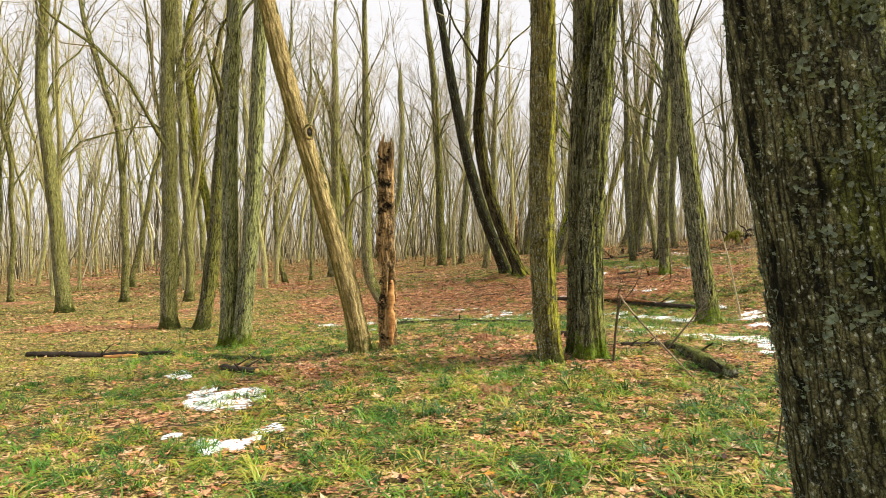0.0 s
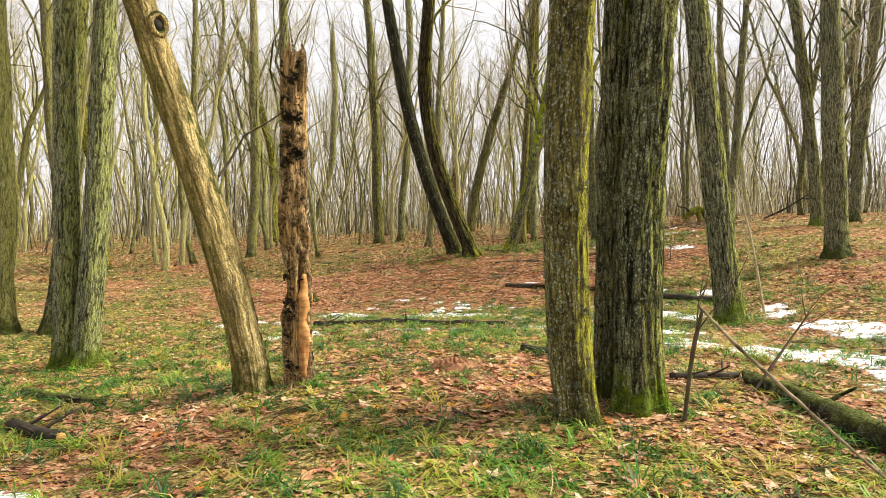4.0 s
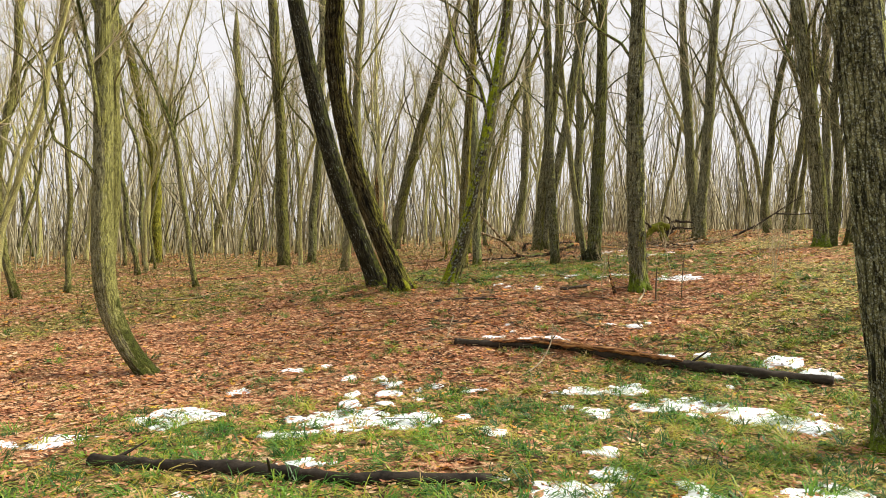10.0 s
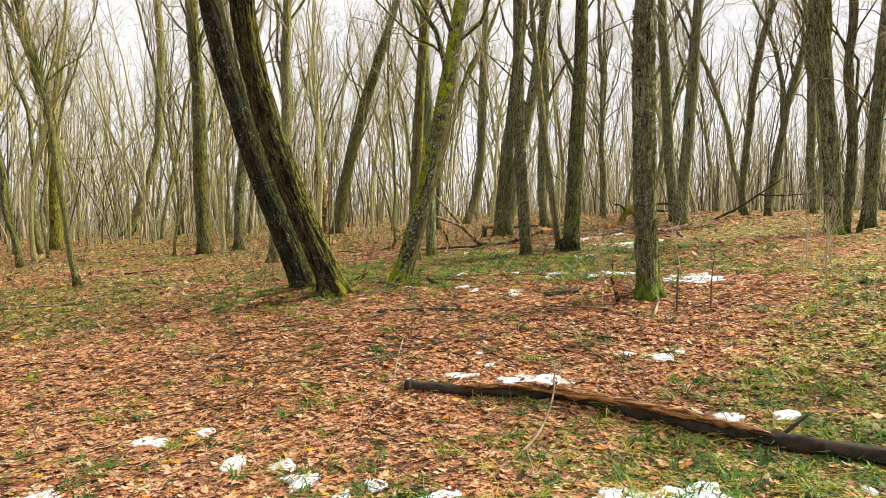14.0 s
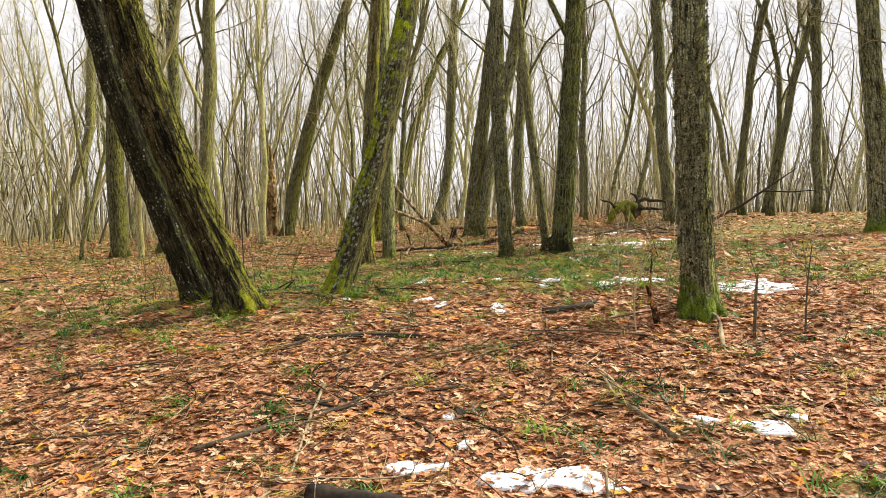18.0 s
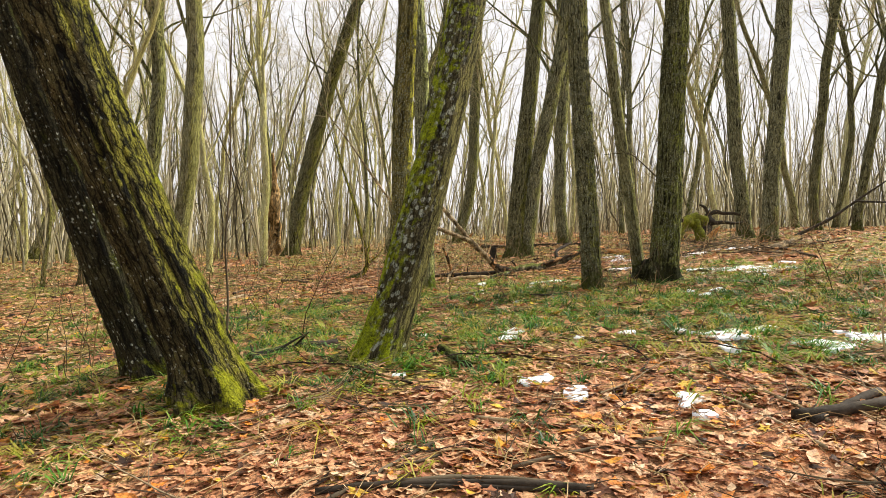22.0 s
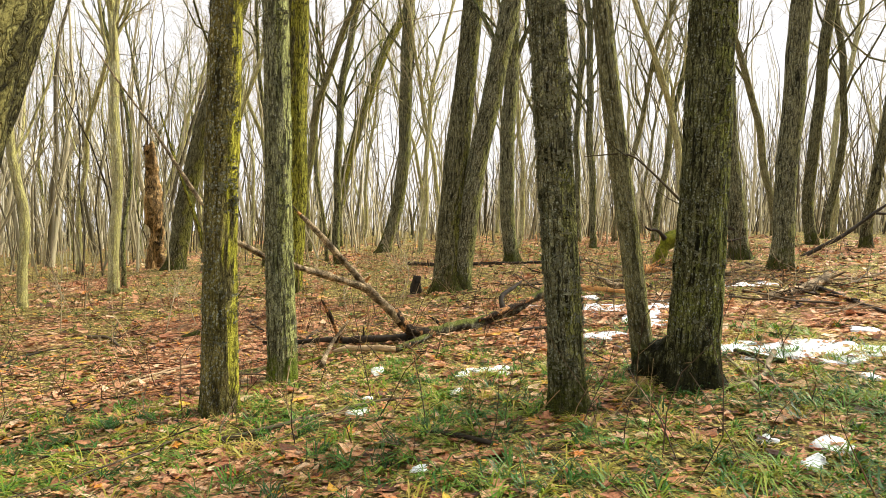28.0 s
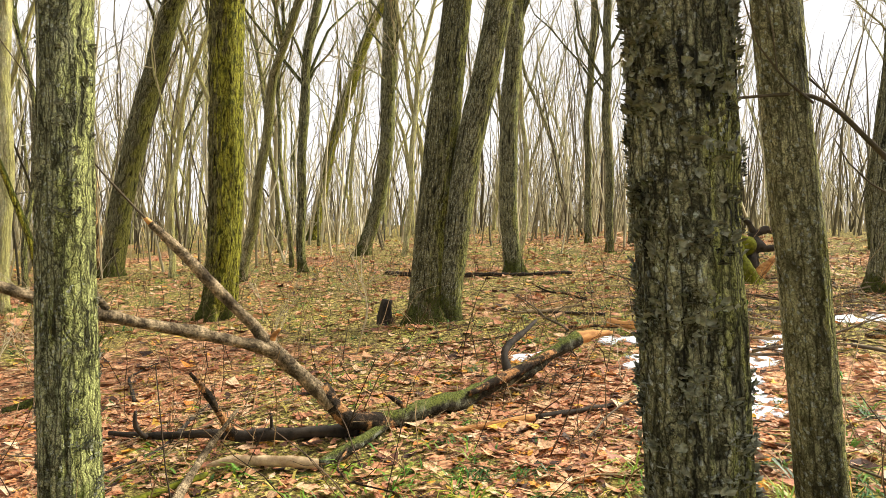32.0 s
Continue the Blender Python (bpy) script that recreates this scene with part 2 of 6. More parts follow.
TWIG = plain("twig_bark", (0.27, 0.22, 0.12), (0.60, 0.52, 0.34), 9.0)
TWIG_DARK = plain("dark_twig_bark", (0.05, 0.04, 0.025), (0.16, 0.125, 0.08), 9.0)
n = Nodes("rotten_wood", 0.95, 0.15)
rc, rl = n.coord((1, 1, 1)), n.coord((1, 1, 0.12))
grainy = n.ramp(n.noise(rl, 38.0, 7, 0.75), 0, (0.36, (0.04, 0.022, 0.01)), (0.5, (0.40, 0.25, 0.10)), (0.64, (0.74, 0.50, 0.23)))
barky = n.ramp(n.noise(rc, 30.0, 7, 0.75), 0, (0.38, (0.018, 0.012, 0.007)), (0.5, (0.13, 0.085, 0.038)), (0.64, (0.40, 0.27, 0.12)))
held = n.mix(n.ramp(n.noise(n.coord((1, 1, 0.4)), 7.0, 6, 0.7), 0, (0.46, 0.0), (0.52, 1.0)), grainy, barky)
pits = n.ramp(n.noise(rc, 13.0, 5), 0, (0.30, 1.0), (0.40, 0.0))
ROT = n.done(n.mix(pits, held, (0.02, 0.012, 0.008)), n.mix(0.5, n.noise(rl, 38.0, 6), n.noise(rc, 13.0, 6), "ADD"), 1.0, 0.03)
n = Nodes("weathered_limb_bark", 0.9, 0.2)
lc = n.coord((1, 1, 1))
limb_fine = n.noise(lc, 60.0, 7, 0.75)
limb_tone = n.ramp(n.noise(lc, 9.0, 6, 0.7), 0, (0.40, (0.09, 0.066, 0.038)), (0.52, (0.30, 0.225, 0.13)), (0.62, (0.58, 0.44, 0.26)))
limb_col = n.mix(0.85, limb_tone, n.ramp(limb_fine, 0, (0.36, 0.12), (0.5, 0.9), (0.64, 1.6)), "MULTIPLY")
LIMB = n.done(limb_col, n.mix(0.5, limb_fine, n.noise(lc, 22.0, 6, 0.7), "ADD"), 1.0, 0.025)
n = Nodes("torn_limb_bark", 0.9, 0.2)
lc = n.coord((1, 1, 1))
limb_fine = n.noise(lc, 60.0, 7, 0.75)
limb_tone = n.ramp(n.noise(lc, 8.0, 6, 0.7), 0, (0.46, (0.03, 0.022, 0.014)), (0.53, (0.12, 0.075, 0.04)), (0.57, (0.55, 0.28, 0.11)))
limb_col = n.mix(0.85, limb_tone, n.ramp(limb_fine, 0, (0.36, 0.15), (0.5, 0.9), (0.64, 1.6)), "MULTIPLY")
LIMB_TORN = n.done(limb_col, n.mix(0.5, limb_fine, n.noise(lc, 22.0, 6, 0.7), "ADD"), 1.0, 0.025)
SPLIT = plain("split_raw_wood", (0.16, 0.05, 0.014), (0.72, 0.38, 0.13), 24.0, 0.85, (0.35, 0.35, 1), 1.0)
n = Nodes("wet_split_wood", 0.55, 0.35)
wet_co, wet_map = n.node("TexCoord"), n.node("Mapping")
wet_map.vector_type = "TEXTURE"
wet_map.inputs["Rotation"].default_value, wet_map.inputs["Scale"].default_value = (0, 0, radians(-50)), (0.8, 0.03, 0.03)
n.link(wet_co, "Object", wet_map, 0)
wet_run = n.noise(wet_map, 1.0, 7, 0.7)
SPLIT_WET = n.done(n.ramp(wet_run, 0, (0.36, (0.012, 0.007, 0.004)), (0.47, (0.13, 0.05, 0.018)), (0.56, (0.48, 0.22, 0.07)), (0.66, (0.70, 0.44, 0.20))), wet_run, 1.0, 0.02)
DEADWOOD = plain("dead_branch_wood", (0.05, 0.036, 0.02), (0.46, 0.36, 0.22), 22.0, 0.9, (0.6, 0.6, 0.8), 1.0)
LOGBARK = plain("wet_log_bark", (0.008, 0.007, 0.005), (0.06, 0.047, 0.034), 18.0, 0.85, (1, 1, 1), 0.8)
BARE = plain("bare_pale_wood", (0.22, 0.14, 0.07), (0.72, 0.54, 0.32), 26.0, 0.85, (0.6, 0.6, 0.6), 1.0)
n = Nodes("mossy_log_bark", 0.95, 0.15)
mc = n.coord((1, 1, 1))
log_fine, log_patch = n.noise(mc, 70.0, 6, 0.75), n.noise(mc, 9.0, 6, 0.7)
log_tone = n.mix(0.85, n.ramp(log_patch, 0, (0.38, (0.02, 0.017, 0.01)), (0.52, (0.075, 0.068, 0.042)), (0.62, (0.26, 0.27, 0.19))), n.ramp(log_fine, 0, (0.36, 0.2), (0.5, 0.9), (0.64, 1.7)), "MULTIPLY")
log_geo, log_sep = n.node("NewGeometry"), n.node("SeparateXYZ")
n.link(log_geo, "Normal", log_sep, 0)
log_up = n.math("ADD", (n.math("MULTIPLY", (log_sep, 2), 0.3), 0), (n.noise(mc, 6.0, 6, 0.7), 0))
log_green = n.mix(n.ramp(log_fine, 0, (0.38, 0.0), (0.62, 1.0)), (0.025, 0.035, 0.006), (0.24, 0.27, 0.05))
LOGMOSS = n.done(n.mix(n.ramp(log_up, 0, (0.58, 0.0), (0.74, 0.85)), log_tone, log_green), n.mix(0.5, log_fine, n.noise(mc, 24.0, 6, 0.7), "ADD"), 1.0, 0.03)
EARTH = plain("loose_red_earth", (0.13, 0.055, 0.025), (0.34, 0.17, 0.085), 22.0, 0.97, (1, 1, 1), 0.9)
MOSSCUSHION = plain("moss_cushion", (0.022, 0.026, 0.004), (0.21, 0.22, 0.016), 22.0, 0.97, (1, 1, 1), 1.0)
LICHEN_TEAL = plain("teal_grey_lichen", (0.05, 0.06, 0.04), (0.34, 0.42, 0.33), 40.0, 0.95)
LICHEN = plain("grey_green_lichen", (0.015, 0.016, 0.010), (0.38, 0.39, 0.28), 60.0, 0.95)


def by_island(name, stops, rough=0.8, scale=25.0, spec=0.25, through_light=0.0, tufted=False, blotch=0.0):
    """A colour for each loose piece of a mesh, with a little variation inside it."""
    n = Nodes(name, rough, spec)
    geo = n.node("NewGeometry")
    if tufted:
        own = n.node("Attribute")
        own.attribute_name = "tuft"
        pick = n.math("ADD", (own, "Fac"), (n.math("MULTIPLY", (geo, "Random Per Island"), 0.22), 0))
        r = n.ramp(pick, 0, *stops)
    else:
        r = n.ramp(geo, "Random Per Island", *stops)
    co = n.coord((1, 1, 1))
    col = n.mix(n.ramp(n.noise(co, scale, 4), 0, (0.25, 0.55), (0.75, 0.0)), r, n.mix(0.5, r, (0.05, 0.03, 0.015)))
    if blotch:
        col = n.mix(blotch, col, n.ramp(n.noise(co, 55.0, 5, 0.7), 0, (0.36, 0.42), (0.5, 0.98), (0.64, 1.3)), "MULTIPLY")
    if through_light:
        n.bsdf.inputs["Subsurface Weight"].default_value = 0.0
        tr, add = n.node("BsdfTranslucent"), n.node("MixShader")
        n.link(col, 0, tr, 0)
        add.inputs[0].default_value = through_light
        n.link(n.bsdf, 0, add, 1)
        n.link(tr, 0, add, 2)
        n.link(add, 0, n.t.nodes["Material Output"], 0)
    return n.done(col)


GRASS = by_island("winter_grass", ((0.0, (0.012, 0.060, 0.008)), (0.25, (0.04, 0.165, 0.014)), (0.48, (0.12, 0.30, 0.018)), (0.68, (0.27, 0.39, 0.024)), (0.86, (0.50, 0.44, 0.05)), (1.0, (0.62, 0.44, 0.15))), 0.5, 8.0, 0.4, 0.25, True)
MOSS = by_island("yellow_green_moss", ((0.0, (0.13, 0.16, 0.012)), (0.5, (0.36, 0.35, 0.025)), (1.0, (0.60, 0.46, 0.05))), 0.85, 8.0, 0.2, 0.2)
DRYGRASS = by_island("dry_grass", ((0.0, (0.30, 0.25, 0.06)), (0.5, (0.52, 0.39, 0.13)), (1.0, (0.62, 0.46, 0.22))), 0.8, 8.0, 0.2, 0.3)
LEAF = by_island("fallen_brown_leaves", ((0.0, (0.03, 0.014, 0.008)), (0.06, (0.09, 0.038, 0.02)), (0.12, (0.37, 0.15, 0.08)), (0.34, (0.56, 0.235, 0.11)), (0.6, (0.70, 0.36, 0.175)), (0.8, (0.78, 0.475, 0.26)), (0.92, (0.84, 0.61, 0.38)), (0.96, (0.80, 0.27, 0.04)), (1.0, (0.74, 0.52, 0.06))), 0.6, 30.0, 0.3, 0.15, blotch=1.0)
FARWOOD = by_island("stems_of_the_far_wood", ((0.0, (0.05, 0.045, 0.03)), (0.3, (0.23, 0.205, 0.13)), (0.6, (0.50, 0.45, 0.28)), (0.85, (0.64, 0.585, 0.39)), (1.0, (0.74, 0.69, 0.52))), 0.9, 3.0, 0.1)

LITTER = by_island("twig_and_straw_litter", ((0.0, (0.03, 0.02, 0.012)), (0.45, (0.10, 0.065, 0.035)), (0.75, (0.34, 0.22, 0.10)), (1.0, (0.62, 0.47, 0.26))), 0.8, 20.0)

n = Nodes("melting_snow", 0.55, 0.4)
snow_co = n.coord((1, 1, 1))
snow_fine = n.noise(snow_co, 45.0, 5)
n.bsdf.inputs["Subsurface Weight"].default_value = 0.0
SNOW = n.done(n.ramp(n.noise(snow_co, 14.0, 5), 0, (0.25, (0.84, 0.89, 0.97)), (0.5, (0.92, 0.955, 0.99))), snow_fine, 0.3, 0.006)

n = Nodes("forest_floor", 0.95, 0.15)
co = n.coord((1, 1, 1))
vor = n.node("TexVoronoi", Scale=17.0)
n.link(n.mix(0.12, co, n.noise(co, 9.0, 4), "ADD"), 0, vor, "Vector")
leafy = n.ramp(vor, "Color", (0.0, (0.08, 0.034, 0.017)), (0.25, (0.36, 0.15, 0.07)), (0.6, (0.54, 0.265, 0.13)), (1.0, (0.72, 0.44, 0.25)))
soil = n.mix(n.ramp(n.noise(co, 2.2, 6), 0, (0.42, 0.0), (0.62, 0.55)), leafy, (0.12, 0.065, 0.03))
green = n.ramp(n.noise(co, 24.0, 5), 0, (0.42, (0.025, 0.027, 0.007)), (0.5, (0.17, 0.185, 0.034)), (0.58, (0.45, 0.39, 0.11)))
cover = n.node("Attribute")
cover.attribute_name = "grass_cover"
edge = n.math("ADD", (cover, "Fac"), (n.math("MULTIPLY", (n.noise(co, 5.0, 6, 0.7), 0), 0.9), 0))
mottle = n.ramp(n.noise(co, 3.2, 7, 0.78), 0, (0.36, 0.5), (0.5, 1.05), (0.62, 1.4))
grit = n.ramp(n.noise(co, 34.0, 6, 0.72), 0, (0.41, 0.24), (0.48, 0.94), (0.62, 1.4))
clods = n.ramp(n.noise(co, 10.0, 6, 0.75), 0, (0.39, 0.32), (0.48, 0.98), (0.62, 1.25))
mottle = n.mix(1.0, mottle, clods, "MULTIPLY")
floor_col = n.mix(0.9, n.mix(n.ramp(edge, 0, (0.80, 0.0), (1.16, 0.8)), soil, green), n.mix(1.0, mottle, grit, "MULTIPLY"), "MULTIPLY")
GROUND = n.done(floor_col, n.mix(0.5, vor, n.noise(co, 40.0, 5), "ADD"), 1.0, 0.03)

# ---- numbers and meshes ----
TABLE = np.random.RandomState(7).rand(32, 32, 32)


def vnoise(p):
    """Smooth value noise, 0 to 1, for an array of places."""
    i = np.floor(p).astype(int)
    f = p - i
    f = f * f * (3 - 2 * f)
    x0, y0, z0 = (i[..., k] & 31 for k in range(3))
    x1, y1, z1 = (x0 + 1) & 31, (y0 + 1) & 31, (z0 + 1) & 31
    fx, fy, fz = f[..., 0], f[..., 1], f[..., 2]
    a = TABLE[x0, y0, z0] * (1 - fx) + TABLE[x1, y0, z0] * fx
    b = TABLE[x0, y1, z0] * (1 - fx) + TABLE[x1, y1, z0] * fx
    c = TABLE[x0, y0, z1] * (1 - fx) + TABLE[x1, y0, z1] * fx
    d = TABLE[x0, y1, z1] * (1 - fx) + TABLE[x1, y1, z1] * fx
    return (a * (1 - fy) + b * fy) * (1 - fz) + (c * (1 - fy) + d * fy) * fz


def noise2(x, y, s, off=0.0):
    x, y = np.asarray(x, float), np.asarray(y, float)
    return vnoise(np.stack([x * s + off, y * s + off * 1.7, np.full_like(x, off * 0.31 + 0.5)], -1))


GROUND_C = (0.443, 1.294, 0.398, 0.363, 0.191, 0.163, 0.096, 0.128, -0.614, 0.245)
SWELLS = ((0, 4, 3.5, 0.06), (4, 8, 3.5, -0.083), (-4, 10, 4, -0.269), (1, 12, 3.5, 0.374), (6, 13, 3.5, -0.458), (-2, 17, 3.5, -0.22), (2, 16.5, 3, -0.135), (6, 18, 3.5, -0.319), (0, 21, 3, -0.269), (3.5, 23, 3, 0.249), (7, 22, 3, 0.015), (6, 28, 3.5, -0.041), (10, 19, 3.5, 0.193), (10, 28, 4, 0.038), (2, 28, 4, 0.025), (2.25, 25.0, 0.6, 0.09), (2.9, 24.2, 0.6, 0.04))


def ground(x, y):
    """The height of the forest floor: a long slope with hollows and swells."""
    x, y = np.asarray(x, float), np.asarray(y, float)
    u, v = np.tanh((x - 4) / 16), np.tanh((y - 20) / 22)
    z = sum(c * b for c, b in zip(GROUND_C, (1, u, v, u * u, u * v, v * v, u**3, u * u * v, u * v * v, v**3)))
    for a, b, s, h in SWELLS:
        z = z + h * np.exp(-((x - a) ** 2 + (y - b) ** 2) / (2 * s * s))
    return z + 0.05 * (noise2(x, y, 1.1) - 0.5) + 0.03 * (noise2(x, y, 4.3, 9.0) - 0.5)


def cover_at(x, y):
    """How much of the floor is grass rather than fallen leaves, 0 to 1."""
    x, y = np.asarray(x, float), np.asarray(y, float)

    def zone(cx, cy, rx, ry):
        return np.exp(-(((x - cx) / rx) ** 2 + ((y - cy) / ry) ** 2))

    v = 0.60 + 0.14 * zone(1, 4, 6, 5) + 0.18 * zone(2, 15, 6, 2.2) - 1.0 * zone(1.8, 20.9, 5.6, 2.7) - 0.35 * zone(-1, 21, 4, 2.5)
    v = v + 0.26 * zone(7.5, 25.2, 3.4, 2.2) - 0.10 * zone(5.5, 31, 6, 3) - 0.25 * zone(2, 9.5, 3, 1.0) + 0.2 * zone(-6, 12, 5, 5)
    v = v + 0.75 * (noise2(x, y, 0.55, 3.0) - 0.5) + 0.45 * (noise2(x, y, 1.7, 5.0) - 0.5)
    return np.clip(v, 0, 1)


def mesh_np(name, verts, faces, mat, smooth=True, rest=None):
    """A mesh from arrays of corners and of faces with three or four corners each."""
    verts, faces = np.asarray(verts, np.float32), np.asarray(faces, np.int32)
    me = bpy.data.meshes.new(name)
    me.vertices.add(len(verts))
    me.vertices.foreach_set("co", verts.ravel())
    me.loops.add(faces.size)
    me.loops.foreach_set("vertex_index", faces.ravel())
    me.polygons.add(len(faces))
    me.polygons.foreach_set("loop_start", np.arange(len(faces), dtype=np.int32) * faces.shape[1])
    me.polygons.foreach_set("use_smooth", np.full(len(faces), smooth))
    me.update(calc_edges=True)
    me.materials.append(mat)
    if mat.name in BARKS:
        set_rest(me, verts if rest is None else rest)
    return me


def set_rest(me, places):
    me.attributes.new("rest", "FLOAT_VECTOR", "POINT").data.foreach_set("vector", np.asarray(places, np.float32).ravel())


def tubes(P, R, n):
    """Tapered tubes along many paths at once. P: paths, points, 3; R: paths, points."""
    N, k, _ = P.shape
    T = np.gradient(P, axis=1)
    T /= np.linalg.norm(T, axis=2, keepdims=True) + 1e-9
    mean = T.mean(1)
    ref = np.eye(3)[np.abs(mean).argmin(1)][:, None, :]
    A = np.cross(T, ref)
    A /= np.linalg.norm(A, axis=2, keepdims=True) + 1e-9
    B = np.cross(T, A)
    th = np.arange(n) / n * 2 * np.pi
    V = P[:, :, None, :] + R[:, :, None, None] * (A[:, :, None, :] * np.cos(th)[:, None] + B[:, :, None, :] * np.sin(th)[:, None])
    idx = np.arange(N * k * n).reshape(N, k, n)
    nx = np.roll(idx, -1, 2)
    F = np.stack([idx[:, :-1], idx[:, 1:], nx[:, 1:], nx[:, :-1]], -1).reshape(-1, 4)
    return V.reshape(-1, 3), F


def joined(pieces):
    vs, fs, at = [], [], 0
    for v, f in pieces:
        vs.append(v)
        fs.append(f + at)
        at += len(v)
    return np.concatenate(vs), np.concatenate(fs)


def part(name, me, parent, label=""):
    ob = new(name, me)
    ob.parent = parent
    return tagged(ob, label)


def thing(name, x, y, label, category, z=None, group="", kind=""):
    ob = new(name)
    ob.location = (x, y, float(ground(x, y)) if z is None else z)
    return tagged(ob, label, category, group, kind)


# ---- trees ----
def shoots(rs, start, way, length, k, wander, lift):
    """Paths of branches: they wander and turn upwards."""
    N = len(start)
    P = np.zeros((N, k, 3))
    P[:, 0] = start
    d = way.copy()
    for j in range(1, k):
        d = d + rs.normal(0, wander, (N, 3)) + np.array((0, 0, lift))
        d /= np.linalg.norm(d, axis=1, keepdims=True)
        P[:, j] = P[:, j - 1] + d * (length / (k - 1))[:, None]
    return P


def crown(rs, axis, rad, H, h0, n1, n2, n3, spread=0.7):
    """Branches and twigs of a bare crown, as two sets of arrays."""
    h = h0 + (H * 0.97 - h0) * rs.rand(n1) ** 0.9
    az = rs.rand(n1) * 2 * np.pi
    el = radians(50) + rs.rand(n1) * radians(32)
    way = np.stack([np.cos(az) * np.cos(el) * spread, np.sin(az) * np.cos(el) * spread, np.sin(el)], 1)
    way /= np.linalg.norm(way, axis=1, keepdims=True)
    L = (0.9 + (H - h) * 0.34) * (0.6 + 0.7 * rs.rand(n1))
    P1 = shoots(rs, axis(h), way, L, 7, 0.27, 0.14)
    r = np.minimum(rad(h) * 0.45, 0.008 + 0.008 * L)
    R1 = r[:, None] * np.linspace(1, 0.25, 7)
    own = rs.randint(0, n1, n2)
    s = 1 + rs.rand(n2) * 4.7
    i = s.astype(int)
    f = (s - i)[:, None]
    st = P1[own, i] * (1 - f) + P1[own, i + 1] * f
    d = P1[own, i + 1] - P1[own, i]
    d = d / np.linalg.norm(d, axis=1, keepdims=True) + rs.normal(0, 0.5, (n2, 3))
    d /= np.linalg.norm(d, axis=1, keepdims=True)
    L2 = L[own] * (0.28 + 0.3 * rs.rand(n2))
    P2 = shoots(rs, st, d, L2, 5, 0.3, 0.10)
    R2 = np.maximum(R1[own, i] * 0.5, 0.005)[:, None] * np.linspace(1, 0.4, 5)
    own3 = rs.randint(0, n2, n3)
    j = rs.randint(1, 4, n3)
    d3 = P2[own3, j + 1] - P2[own3, j]
    d3 = d3 / (np.linalg.norm(d3, axis=1, keepdims=True) + 1e-9) + rs.normal(0, 0.55, (n3, 3))
    d3 /= np.linalg.norm(d3, axis=1, keepdims=True)
    P3 = shoots(rs, P2[own3, j], d3, 0.35 + 0.6 * rs.rand(n3), 3, 0.18, 0.05)
    R3 = np.tile(np.array((0.005, 0.004, 0.003)), (n3, 1))
    return tubes(P1, R1, 5), joined([tubes(P2, R2, 3), tubes(P3, R3, 3)])


def trunk_arrays(rs, axis, rad, top, n, hs, furrow, roots, lobes, lump=0.12):
    th = np.arange(n) / n * 2 * np.pi
    hh, tt = np.meshgrid(hs, th, indexing="ij")
    r = rad(np.maximum(hh, 0))
    ph = rs.rand() * 6.3
    lobe = 0.5 + 0.5 * np.cos(tt * lobes + ph + 0.6 * np.sin(tt + ph))
    r = r * (1 + roots * np.exp(-np.maximum(hh, 0) / 0.16) * (0.25 + 0.9 * lobe))
    q = np.stack([np.cos(tt), np.sin(tt), hh], -1)
    r0 = float(rad(np.array(1.0)))
    off = rs.rand(3) * 20
    if furrow:
        w = vnoise(q * (2.0, 2.0, 2.5) + off)
        f = vnoise(np.stack([q[..., 0] * r0 * 25 + w * 1.5, q[..., 1] * r0 * 25 + w * 1.5, hh * 1.6], -1) + off)
        ridge = np.clip(np.abs(2 * f - 1) * 2.6, 0, 1)
        chip = vnoise(np.stack([q[..., 0] * r0 * 55, q[..., 1] * r0 * 55, hh * 22], -1) + off)
        r = r + furrow * (ridge - 0.8) + furrow * 0.55 * (chip - 0.5)
    r = r * (1 + lump * (vnoise(q * (1.3, 1.3, 1.1) + off) - 0.5) + 0.4 * lump * (vnoise(q * (2.6, 2.6, 3.7) + off) - 0.5))
    c = axis(hs)
    V = np.stack([c[:, 0, None] + r * np.cos(tt), c[:, 1, None] + r * np.sin(tt), c[:, 2, None] + 0 * r], -1)
    k = len(hs)
    idx = np.arange(k * n).reshape(k, n)
    nx = np.roll(idx, -1, 1)
    F = np.stack([idx[:-1], nx[:-1], nx[1:], idx[1:]], -1).reshape(-1, 4)
    return V.reshape(-1, 3), F, np.stack([r * np.cos(tt), r * np.sin(tt), hh], -1).reshape(-1, 3)


